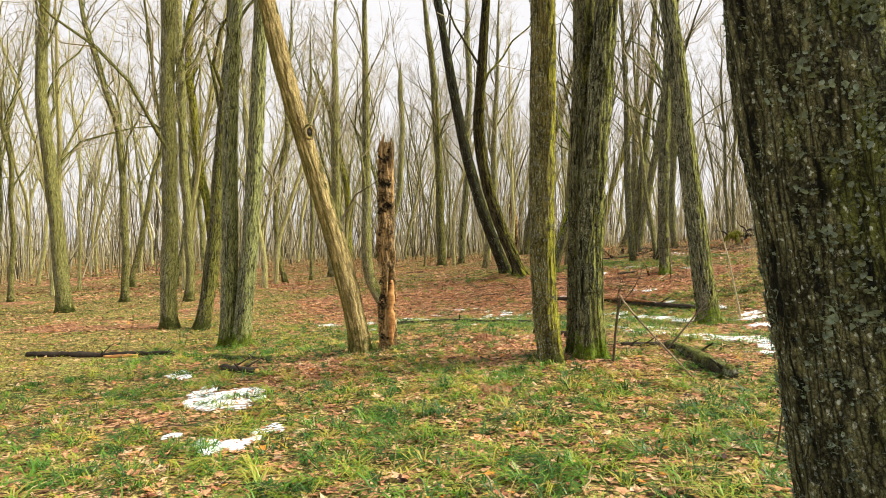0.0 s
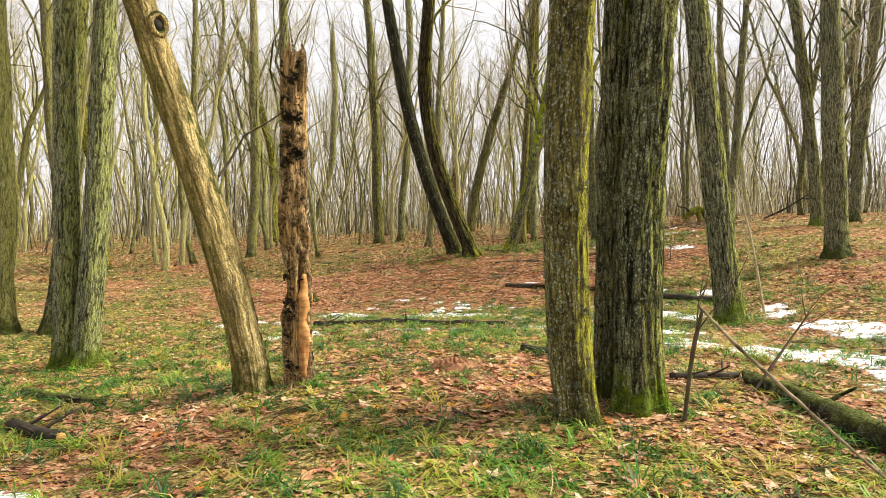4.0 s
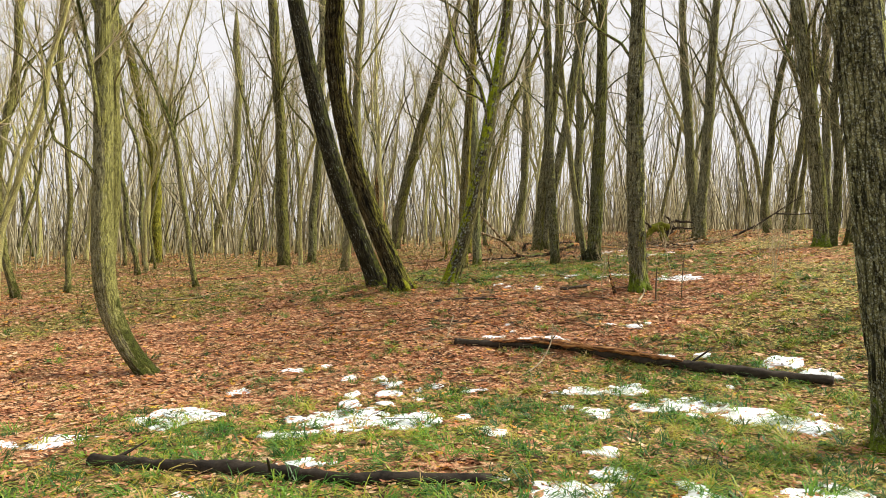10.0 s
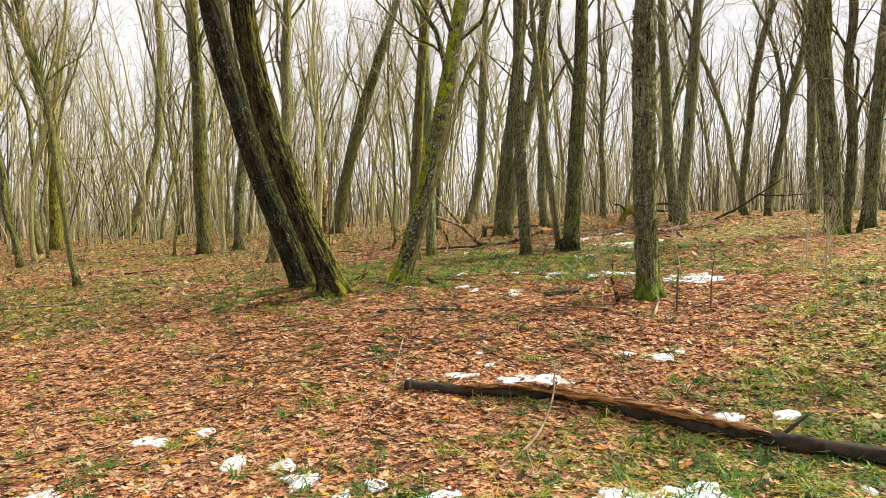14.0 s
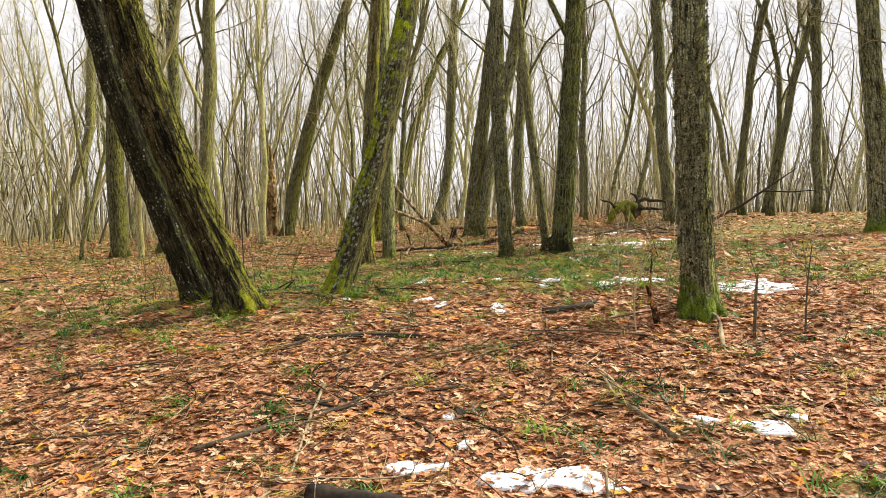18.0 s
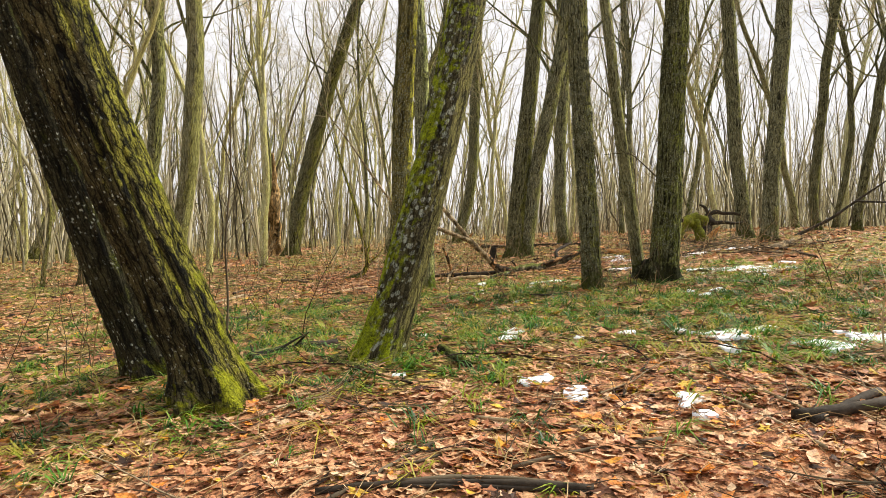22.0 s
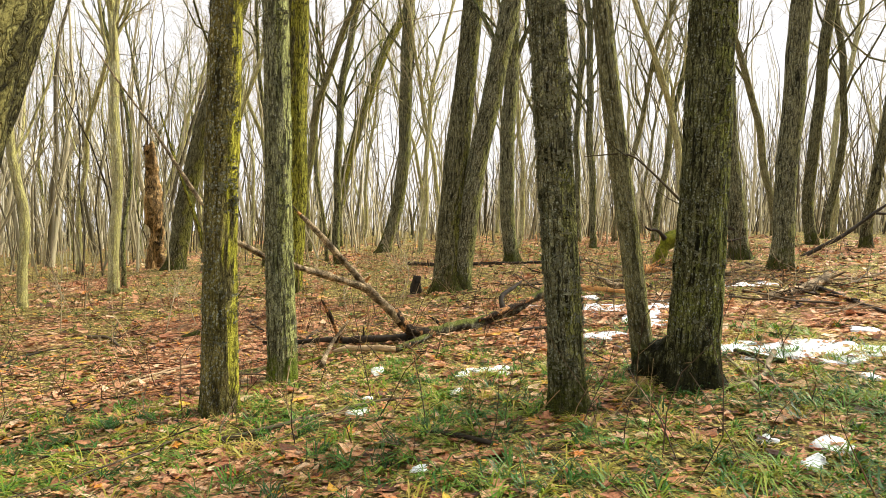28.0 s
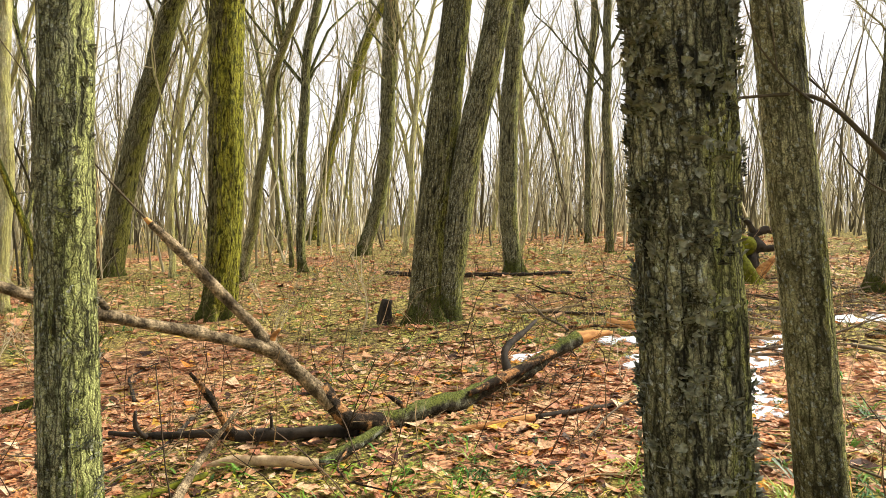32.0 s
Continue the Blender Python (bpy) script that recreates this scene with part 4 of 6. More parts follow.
for i, (x, y) in enumerate(spots):
    k = i % len(kinds)
    if k not in protos:
        w, mat = kinds[k]
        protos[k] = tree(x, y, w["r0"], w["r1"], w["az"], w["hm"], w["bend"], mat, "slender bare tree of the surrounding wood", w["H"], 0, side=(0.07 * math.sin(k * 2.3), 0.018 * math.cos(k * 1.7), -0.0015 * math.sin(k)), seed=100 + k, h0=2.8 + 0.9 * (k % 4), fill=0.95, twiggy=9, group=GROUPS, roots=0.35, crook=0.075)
    else:
        s = rs.uniform(0.85, 1.15)
        c = copy_thing(protos[k], pose(x, y, float(ground(x, y)) - 0.03, rs.normal(0, 1.5), rs.normal(0, 1.5), rs.uniform(0, 360)))
        c.scale = (s, s, rs.uniform(0.9, 1.15))

# woods beyond, too many to count
rs = np.random.RandomState(8)
fx, fy = [], []
while len(fx) < 950:
    a, d = rs.uniform(-0.15 * np.pi, 1.15 * np.pi), rs.uniform(36, 120) ** 1.0
    x, y = 4 + math.cos(a) * d, 22 + math.sin(a) * d
    if not open_space(x, y):
        fx.append(x)
        fy.append(y)
for i in range(150):
    fx.append(rs.uniform(-18, 12))
    fy.append(rs.uniform(50, 85))
fx, fy = np.array(fx), np.array(fy)
N = len(fx)
base = np.stack([fx, fy, ground(fx, fy) - 0.1], 1)
FH = rs.uniform(10, 17, N)
d0 = np.stack([rs.normal(0, 0.05, N), rs.normal(0, 0.05, N), np.ones(N)], 1)
twin = rs.rand(N) < 0.45
base[1:][twin[1:]] = base[:-1][twin[1:]] + rs.normal(0, 0.25, (int(twin[1:].sum()), 3)) * (1, 1, 0)
d0[twin] += rs.normal(0, 0.09, (int(twin.sum()), 3)) * (1, 1, 0)
FP = shoots(rs, base, d0, FH, 13, 0.10, 0.10)
FR = rs.uniform(0.045, 0.12, N)[:, None] * np.linspace(1.0, 0.12, 13)


def off_from(P, R, rs, count, lo, length, wander, thin, k):
    own = rs.randint(0, len(P), count)
    m = P.shape[1]
    s = (lo + (0.97 - lo) * rs.rand(count)) * (m - 1)
    i = np.minimum(s.astype(int), m - 2)
    f = (s - i)[:, None]
    st = P[own, i] * (1 - f) + P[own, i + 1] * f
    d = P[own, i + 1] - P[own, i]
    d = d / (np.linalg.norm(d, axis=1, keepdims=True) + 1e-9) + rs.normal(0, 0.42, (count, 3))
    d /= np.linalg.norm(d, axis=1, keepdims=True)
    Q = shoots(rs, st, d, length * (0.5 + rs.rand(count)), k, wander, 0.08)
    return Q, np.maximum(R[own, i] * 0.42, thin)[:, None] * np.linspace(1, 0.35, k)


B1, RB1 = off_from(FP, FR, rs, N * 10, 0.12, 2.0, 0.24, 0.010, 5)
B2, RB2 = off_from(B1, RB1, rs, N * 22, 0.15, 1.0, 0.2, 0.006, 3)
# thin poles of the thicket
px, py = [], []
while len(px) < 7500:
    a, d = rs.uniform(-0.1 * np.pi, 1.1 * np.pi), 26 + 60 * rs.rand() ** 0.8
    x, y = 4 + math.cos(a) * d, 18 + math.sin(a) * d
    if not open_space(x, y) and not (x > 13 and y < 40):
        px.append(x)
        py.append(y)
for i in range(2200):
    a, d = rs.uniform(-0.05 * np.pi, 0.36 * np.pi), 24 + 45 * rs.rand() ** 0.8
    px.append(8 + math.cos(a) * d)
    py.append(24 + math.sin(a) * d)
px, py = np.array(px), np.array(py)
M = len(px)
SP = shoots(rs, np.stack([px, py, ground(px, py) - 0.1], 1), np.stack([rs.normal(0, 0.07, M), rs.normal(0, 0.07, M), np.ones(M)], 1), 1.0 + 9 * rs.rand(M) ** 1.5, 6, 0.13, 0.08)
SR = (0.014 + 0.045 * rs.rand(M) ** 1.3)[:, None] * np.linspace(1.0, 0.25, 6)
S2, RS2 = off_from(SP, SR, rs, M, 0.1, 1.2, 0.2, 0.007, 3)
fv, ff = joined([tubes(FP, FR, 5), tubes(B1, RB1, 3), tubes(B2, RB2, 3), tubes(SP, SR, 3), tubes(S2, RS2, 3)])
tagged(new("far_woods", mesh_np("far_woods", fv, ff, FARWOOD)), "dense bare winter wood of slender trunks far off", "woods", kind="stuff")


# ---- dead snag, logs and branches ----
def blob(rs, P, R, n, rough=0.12, scale=6.0, caps=True):
    """A rough log along a path, with ragged closed ends."""
    P, R = np.asarray(P, float), np.asarray(R, float)
    s = np.linspace(0, 1, max(8, int(np.linalg.norm(np.diff(P, axis=0), axis=1).sum() / 0.06)))
    at = np.linspace(0, 1, len(P))
    Q = np.stack([np.interp(s, at, P[:, j]) for j in range(3)], 1)
    if len(P) > 2:
        for _ in range(6):
            Q[1:-1] = (Q[:-2] + 2 * Q[1:-1] + Q[2:]) / 4
    RR = np.interp(s, at, R)
    v, f = tubes(Q[None], RR[None], n)
    c = np.repeat(Q, n, 0)
    w = vnoise(v * scale + rs.rand(3) * 20) - 0.5 + 0.5 * (vnoise(v * scale * 3.1 + 7) - 0.5)
    v = c + (v - c) * (1 + 2 * rough * w)[:, None]
    if caps:
        k = len(Q)
        ends = np.array([Q[0], Q[-1]])
        m = len(v)
        v = np.concatenate([v, ends])
        ring0, ring1 = np.arange(n), np.arange(n) + (k - 1) * n
        cap0 = np.stack([ring0, np.roll(ring0, -1), np.full(n, m), np.full(n, m)], 1)
        cap1 = np.stack([np.roll(ring1, -1), ring1, np.full(n, m + 1), np.full(n, m + 1)], 1)
        return v, f, np.concatenate([cap0, cap1])
    return v, f, None


def mesh_tri_quads(name, v, f, caps, mat):
    me = bpy.data.meshes.new(name)
    faces = [tuple(int(i) for i in q) for q in f]
    if caps is not None:
        faces += [tuple(int(i) for i in q[:3]) for q in caps]
    me.from_pydata([tuple(p) for p in v.tolist()], [], faces)
    me.polygons.foreach_set("use_smooth", [True] * len(faces))
    me.materials.append(mat)
    if mat.name in BARKS:
        set_rest(me, v)
    return me


def lying(name, pts, radii, mat, label, category, seed=1, n=18, lift=0.7, rough=0.2, ends=None, group="", raised=None):
    """A log or branch on the floor. pts: places on the floor; lift: of its radius; raised: metres above the floor instead."""
    rs = np.random.RandomState(seed)
    x0, y0 = pts[0]
    z0 = float(ground(x0, y0))
    ob = thing(name, x0, y0, label, category, group=group)
    if max(radii) > 0.04 and raised is None:
        s, at = np.linspace(0, 1, 4 * len(pts)), np.linspace(0, 1, len(pts))
        q, k = np.stack([np.interp(s, at, [p[j] for p in pts]) for j in (0, 1)], 1), np.interp(s, at, radii)
        q[1:-1] += rs.normal(0, 0.022, (len(s) - 2, 2))
        pts, radii = [tuple(p) for p in q.tolist()], (k * (0.92 + 0.16 * rs.rand(len(s)))).tolist()
    P = [(x - x0, y - y0, float(ground(x, y)) - z0 + (r * lift if raised is None else raised[i])) for i, ((x, y), r) in enumerate(zip(pts, radii))]
    v, f, caps = blob(rs, P, radii, n, rough * 1.5, 22)
    part("wood", mesh_tri_quads(name, v, f, caps, mat), ob)
    if max(radii) > 0.04 and raised is None:
        for _ in range(3):
            i = rs.randint(1, len(P) - 1)
            d = np.array(P[i + 1]) - np.array(P[i - 1])
            side = np.array((-d[1], d[0], 0.0)) * rs.choice((-1, 1)) / (np.linalg.norm(d) + 1e-6) + np.array((0, 0, rs.uniform(0.3, 1.0))) + 0.7 * d / (np.linalg.norm(d) + 1e-6)
            a, L = np.array(P[i]), rs.uniform(0.08, 0.28)
            v, f, caps = blob(rs, [tuple(a), tuple(a + side * L * 0.5), tuple(a + side * L + rs.normal(0, 0.02, 3))], [radii[i] * 0.32, radii[i] * 0.24, radii[i] * 0.1], 7, 0.25, 14)
            part("twig_stub", mesh_tri_quads("twig_stub", v, f, caps, mat), ob)
    if ends is not None:
        for p, q, r in ((P[0], P[1], radii[0]), (P[-1], P[-2], radii[-1])):
            d = (Vector(p) - Vector(q)).normalized()
            a = Vector(p) + d * 0.004
            v, f, caps = blob(rs, [tuple(a - d * 0.05), tuple(a + d * 0.006)], [r * 0.8, r * 0.72], n, 0.2, 14)
            part("broken_end", mesh_tri_quads("broken_end", v, f, caps, ends), ob, "raw orange broken end")
    return ob


# the snag: a rotten standing stub
def snag(x, y, r, h, lean, label, seed, mat, n=44):
    rs = np.random.RandomState(seed)
    ob = thing("dead_snag", x, y, label, "snag")
    hs = np.arange(-0.15, h, 0.035)
    axis = lambda q: np.stack([lean * np.asarray(q), 0.045 * np.sin(np.asarray(q) * 2.6), np.asarray(q)], -1)
    rad = lambda q: r * (1.12 - 0.22 * np.asarray(q) / h)
    v, f, rest = trunk_arrays(rs, axis, rad, h, n, hs, 0.03, 0.25, 5, 0.5)
    v = v.reshape(len(hs), n, 3)
    c = axis(hs)[:, None, :]
    th = np.arange(n) / n * 2 * np.pi
    off = rs.rand(3) * 9
    hollow = vnoise(np.stack([np.cos(th)[None] * 1.6 + 0 * hs[:, None], np.sin(th)[None] * 1.6 + 0 * hs[:, None], hs[:, None] * 2.1 + 0 * th[None]], -1) + off)
    v[..., :2] = (c + (v - c) * (1 - 0.6 * np.clip((hollow - 0.56) / 0.2, 0, 1))[..., None])[..., :2]
    rugged = vnoise(np.stack([np.cos(th)[None] * 2.2 + 0 * hs[:, None], np.sin(th)[None] * 2.2 + 0 * hs[:, None], hs[:, None] * 6.5 + 0 * th[None]], -1) + off)
    v[..., :2] = (c + (v - c) * (0.82 + 0.42 * rugged)[..., None])[..., :2]
    jag = 0.38 * vnoise(np.stack([np.cos(th) * 2.4, np.sin(th) * 2.4, 0 * th], -1) + off)
    v[-6:, :, 2] += jag[None] * np.linspace(0, 1, 6)[:, None]
    v[-1, :, :2] = c[-1, :, :2] + (v[-1, :, :2] - c[-1, :, :2]) * 0.75
    wood = part("rotten_wood", mesh_np("rotten_wood", v.reshape(-1, 3), f, mat), ob)
    # added dark core, so that the hollows look shaded inside
    core = trunk_arrays(rs, axis, lambda q: rad(q) * 0.45, h, 16, np.arange(-0.1, h - 0.05, 0.15), 0, 0, 5)
    tagged(part("bark_flake", ruffles(rs, axis, lambda q: rad(q) * 0.93, 800, 0.1, h + 0.1, 0.02, BARE), wood, "loose pale flakes of bark and wood"), kind="stuff")
    tagged(part("bark_flake", ruffles(rs, axis, lambda q: rad(q) * 0.93, 1600, 0.1, h + 0.1, 0.018, LOGBARK), wood, "loose dark flakes of bark"), kind="stuff")
    part("shade_core", mesh_np("shade_core", core[0], core[1], LOGBARK), ob, "dark core standing in for shade in the holes")
    return ob


stub = snag(-0.835, 10.15, 0.118, 2.95, -0.015, "rotten orange-brown broken snag full of holes", 4, ROT)
v, f, caps = blob(np.random.RandomState(44), [(0.055, -0.085, 0.08), (0.065, -0.085, 0.3), (0.05, -0.07, 0.55), (0.06, -0.06, 0.8), (0.065, -0.04, 1.05)], [0.03, 0.05, 0.045, 0.05, 0.02], 20, 0.45, 14)
part("split_face", mesh_tri_quads("split_face", v, f, caps, SPLIT), stub, "raw orange split wood")
snag(5.05, 46.6, 0.22, 3.8, -0.05, "reddish broken dead trunk in the thicket", 6, ROT, 24)

lying("mossy_log", [(3.16, 9.32), (3.12, 8.65), (3.06, 7.8), (3.05, 7.08)], [0.06, 0.08, 0.085, 0.085], LOGMOSS, "grey-green mossy log rotting on the grass", "log", 2)
lying("dark_log", [(2.52, 9.46), (2.8, 9.4), (3.13, 9.36)], [0.03, 0.045, 0.04], LOGBARK, "short dark log with reddish wood beside a mossy log", "log", 21)
split = lying("split_log", [(2.98, 19.6), (4.1, 18.85), (4.5, 18.5), (5.2, 17.35), (5.6, 16.9), (6.5, 15.75)], [0.05, 0.062, 0.068, 0.064, 0.064, 0.055], LOGBARK, "long wet dark log split open along orange wood", "log", 3, lift=0.9, rough=0.2)
lying("dark_log", [(-1.18, 15.54), (-0.43, 14.99), (0.2, 14.5), (0.78, 14.13), (1.9, 13.8)], [0.055, 0.05, 0.06, 0.05, 0.045], LOGBARK, "thin dark rotting log between snow patches", "log", 4)
lying("dark_log", [(1.49, 10.93), (2.24, 10.37)], [0.05, 0.06], LOGBARK, "short dark log beside a trunk", "log", 5)
lying("fallen_stick", [(-3.87, 11.25), (-2.64, 10.2)], [0.045, 0.05], LOGMOSS, "short lichen-grey log in the grass", "log", 6)
lying("fallen_stick", [(-3.25, 9.77), (-2.56, 9.2)], [0.05, 0.05], LOGBARK, "short dark log with an orange broken end", "log", 7, ends=SPLIT)
lying("fallen_stick", [(-7.6, 12.2), (-6.83, 12.11), (-5.8, 12.2), (-4.87, 12.08)], [0.05, 0.055, 0.05, 0.04], LOGBARK, "long dark fallen branch in the grass", "log", 8)
lying("fallen_stick", [(-6.1, 12.0), (-5.5, 12.02)], [0.03, 0.03], SPLIT, "orange splinter of raw wood", "wood")
lying("fallen_branch", [(2.35, 20.55), (2.68, 20.6), (3.03, 20.69), (3.53, 20.73)], [0.02, 0.018, 0.015, 0.01], TWIG_DARK, "dark crooked fallen branch on leaves", "branch", 9, 8)
# the open split along the log
rs = np.random.RandomState(12)
v, f, caps = blob(rs, [(0.55, -0.36, 0.10), (1.2, -0.8, 0.155), (1.52, -1.1, 0.14), (2.1, -2.0, 0.145), (2.45, -2.55, 0.12)], [0.018, 0.04, 0.05, 0.04, 0.02], 12, 0.6, 20)
o = part("split_face", mesh_tri_quads("split_face", v, f, caps, SPLIT_WET), split, "raw orange split face")
o.location = (-0.052, -0.046, 0.0)

# the fallen limb at the end of the walk
limb = thing("fallen_limb", 7.75, 30.72, "large fallen branching limb with pale broken ends", "branch")
LZ = float(ground(7.75, 30.72))


def limb_part(name, pts, radii, mat, seed, label="", of=None):
    rs = np.random.RandomState(seed)
    P = [(x - 7.75, y - 30.72, z - LZ) for x, y, z in pts]
    v, f, caps = blob(rs, P, [r * 0.9 for r in radii], 12, 0.24, 11)
    return part(name, mesh_tri_quads(name, v, f, caps, mat), of or limb, label)


def gz(x, y, up=0.0):
    return (x, y, float(ground(x, y)) + up)


main_stem = limb_part("main_stem", [gz(9.9, 31.15, 0.32), gz(9.55, 31.08, 0.25), gz(9.3, 31.05, 0.15), gz(8.98, 31.02, 0.13), gz(8.71, 30.95, 0.06), gz(8.45, 30.83, 0.09), gz(8.26, 30.8, 0.06), gz(7.85, 30.73, 0.08)], [0.07, 0.062, 0.08, 0.07, 0.085, 0.075, 0.08, 0.065], LOGMOSS, 1)
limb_part("elbow", [gz(8.1, 30.77, 0.06), gz(7.86, 30.73, 0.08), gz(7.72, 30.7, 0.13), (7.62, 30.72, 1.24), (7.54, 30.75, 1.4)], [0.06, 0.075, 0.07, 0.068, 0.05], LIMB_TORN, 2, "dark torn bark with orange wood showing")
rising_limb = limb_part("rising_limb", [(7.60, 30.72, 1.26), (7.48, 30.76, 1.43), (7.32, 30.8, 1.55), (7.18, 30.83, 1.72), (7.0, 30.86, 1.94), (6.85, 30.86, 2.09), (6.66, 30.89, 2.32), (6.48, 30.9, 2.49)], [0.058, 0.054, 0.06, 0.05, 0.04, 0.042, 0.036, 0.03], LIMB, 2)
limb_part("broken_tip", [(6.5, 30.9, 2.47), (6.46, 30.9, 2.515), (6.44, 30.9, 2.525)], [0.026, 0.022, 0.008], SPLIT, 22, "raw broken tip", of=rising_limb)
limb_part("tip_shoot", [(6.48, 30.9, 2.49), (6.22, 30.88, 2.78), (5.95, 30.8, 3.15), (5.72, 30.6, 3.5)], [0.008, 0.007, 0.005, 0.003], TWIG_DARK, 12, of=rising_limb)
long_limb = limb_part("long_limb", [(7.3, 30.81, 1.60), (7.12, 30.8, 1.70), (6.9, 30.75, 1.75), (6.7, 30.68, 1.84), (6.5, 30.6, 1.87), (6.25, 30.5, 1.98), (6.05, 30.4, 2.0), (5.85, 30.3, 2.14), (5.64, 30.2, 2.22)], [0.05, 0.045, 0.04, 0.044, 0.036, 0.04, 0.032, 0.034, 0.026], LIMB, 3)
limb_part("stub", [(6.25, 30.5, 2.0), (6.2, 30.47, 2.1), (6.12, 30.45, 2.17)], [0.024, 0.02, 0.012], LIMB, 23, of=long_limb)
limb_part("stub", [(7.2, 30.82, 1.68), (7.23, 30.8, 1.76), (7.27, 30.78, 1.8)], [0.03, 0.022, 0.01], SPLIT, 24, of=rising_limb)
limb_part("broken_tip", [(5.66, 30.21, 2.21), (5.6, 30.18, 2.25), (5.55, 30.16, 2.26)], [0.025, 0.02, 0.008], SPLIT, 25, "raw broken tip", of=long_limb)
limb_part("upper_limb", [(5.68, 30.22, 2.2), (5.5, 30.28, 2.42), (5.36, 30.37, 2.64), (5.13, 30.54, 3.03), (4.89, 30.72, 3.43), (4.6, 30.94, 3.86), (4.3, 31.1, 4.35)], [0.026, 0.02, 0.02, 0.017, 0.013, 0.01, 0.005], LIMB, 29)
ground_limb = limb_part("ground_limb", [gz(7.8, 30.75, 0.05), gz(7.52, 30.9, 0.04), gz(7.3, 30.95, 0.07), gz(7.05, 31.1, 0.05), gz(6.9, 31.2, 0.08), gz(6.5, 31.5, 0.04), gz(6.2, 31.75, 0.05)], [0.055, 0.042, 0.045, 0.048, 0.036, 0.03, 0.02], LOGBARK, 4)
limb_part("stub", [gz(7.02, 31.12, 0.05), gz(6.97, 31.08, 0.15), (6.86, 31.0, 1.25), (6.84, 30.95, 1.38), (6.76, 30.9, 1.44), (6.71, 30.85, 1.53)], [0.042, 0.034, 0.026, 0.028, 0.018, 0.012], LIMB_TORN, 5, of=ground_limb)
limb_part("stub", [gz(6.45, 31.5, 0.05), gz(6.36, 31.47, 0.13), gz(6.38, 31.45, 0.27)], [0.026, 0.02, 0.012], LOGBARK, 6, of=ground_limb)
limb_part("stub", [gz(7.25, 30.98, 0.06), gz(7.24, 30.97, 0.22)], [0.016, 0.008], LOGBARK, 26, of=ground_limb)
limb_part("stub", [gz(8.2, 30.8, 0.08), gz(8.1, 30.78, 0.2), gz(7.98, 30.76, 0.27)], [0.026, 0.02, 0.008], LIMB_TORN, 27, of=main_stem)
broken_limb = limb_part("broken_limb", [gz(8.03, 30.75, 0.06), gz(7.8, 30.6, 0.03), gz(7.57, 30.41, 0.05), gz(7.44, 30.38, 0.04)], [0.045, 0.042, 0.042, 0.038], LOGMOSS, 7)
limb_part("pale_limb", [gz(7.44, 30.38, 0.04), gz(7.31, 30.42, 0.06), gz(7.1, 30.6, 0.04), gz(6.9, 30.74, 0.06), gz(6.8, 30.72, 0.04)], [0.034, 0.04, 0.036, 0.034, 0.014], BARE, 28, "bare pale broken end", of=broken_limb)
limb_part("side_limb", [gz(9.15, 31.0, 0.15), gz(9.14, 31.12, 0.3), gz(9.25, 31.25, 0.36), gz(9.5, 31.4, 0.38), gz(9.75, 31.6, 0.42)], [0.045, 0.036, 0.034, 0.03, 0.015], LOGBARK, 8, of=main_stem)
limb_part("torn_butt", [gz(9.85, 31.13, 0.31), gz(10.1, 31.2, 0.33), gz(10.35, 31.25, 0.3)], [0.068, 0.05, 0.015], SPLIT, 9, "orange torn wood", of=main_stem)
limb_part("torn_strip", [gz(8.72, 30.88, 0.13), gz(8.95, 30.94, 0.17), gz(9.2, 30.98, 0.2), gz(9.6, 31.05, 0.29)], [0.02, 0.045, 0.05, 0.03], LIMB_TORN, 10, "bare pale wood where bark is gone", of=main_stem)

# where two trunks meet in one dark foot
v, f, caps = blob(np.random.RandomState(31), [(-0.07, 0.66, -0.15), (-0.06, 0.46, 0.02), (-0.05, 0.26, 0.14), (0.0, 0.05, 0.36)], [0.11, 0.15, 0.17, 0.12], 30, 0.35, 8)
part("root_flare", mesh_tri_quads("root_flare", v, f, caps, BARK_FORK), forked, "dark flared root joining two trunks")

# mossy stump and brush on the rise
stump = thing("mossy_stump", 15.0, 34.2, "overturned mossy stump with dark roots and orange broken wood", "stump")


def stump_part(name, pts, radii, mat, seed, label="", n=16, rough=0.2):
    v, f, caps = blob(np.random.RandomState(seed), pts, radii, n, rough, 5)
    part(name, mesh_tri_quads(name, v, f, caps, mat), stump, label)


stump_part("mossy_arch", [(-0.62, -0.12, -0.1), (-0.58, -0.12, 0.2), (-0.46, -0.1, 0.46), (-0.2, -0.04, 0.6), (0.1, 0, 0.62), (0.4, 0.03, 0.56), (0.55, 0.05, 0.66)], [0.17, 0.13, 0.15, 0.14, 0.17, 0.15, 0.08], MOSSCUSHION, 2, "moss-covered arching trunk", 18, 0.42)
stump_part("mossy_leg", [(-0.05, -0.03, 0.55), (0.02, -0.15, 0.3), (0.05, -0.28, 0.05), (0.02, -0.34, -0.1)], [0.14, 0.11, 0.15, 0.2], MOSSCUSHION, 3, "", 16, 0.42)
stump_part("root_plate", [(0.35, 0.06, -0.1), (0.42, 0.06, 0.25), (0.5, 0.05, 0.55), (0.52, 0.05, 0.82)], [0.26, 0.2, 0.15, 0.06], LOGBARK, 1, "dark torn root plate", 20, 0.6)
stump_part("root", [(0.5, 0.05, 0.72), (0.72, 0.02, 0.86), (0.98, 0, 0.78), (1.3, -0.05, 0.82), (1.7, -0.05, 0.7)], [0.07, 0.06, 0.045, 0.035, 0.015], LOGBARK, 4, "", 10, 0.35)
stump_part("root", [(0.48, 0, 0.5), (0.85, -0.12, 0.56), (1.15, -0.2, 0.5), (1.5, -0.25, 0.58)], [0.06, 0.045, 0.035, 0.015], LOGBARK, 5, "", 10, 0.35)
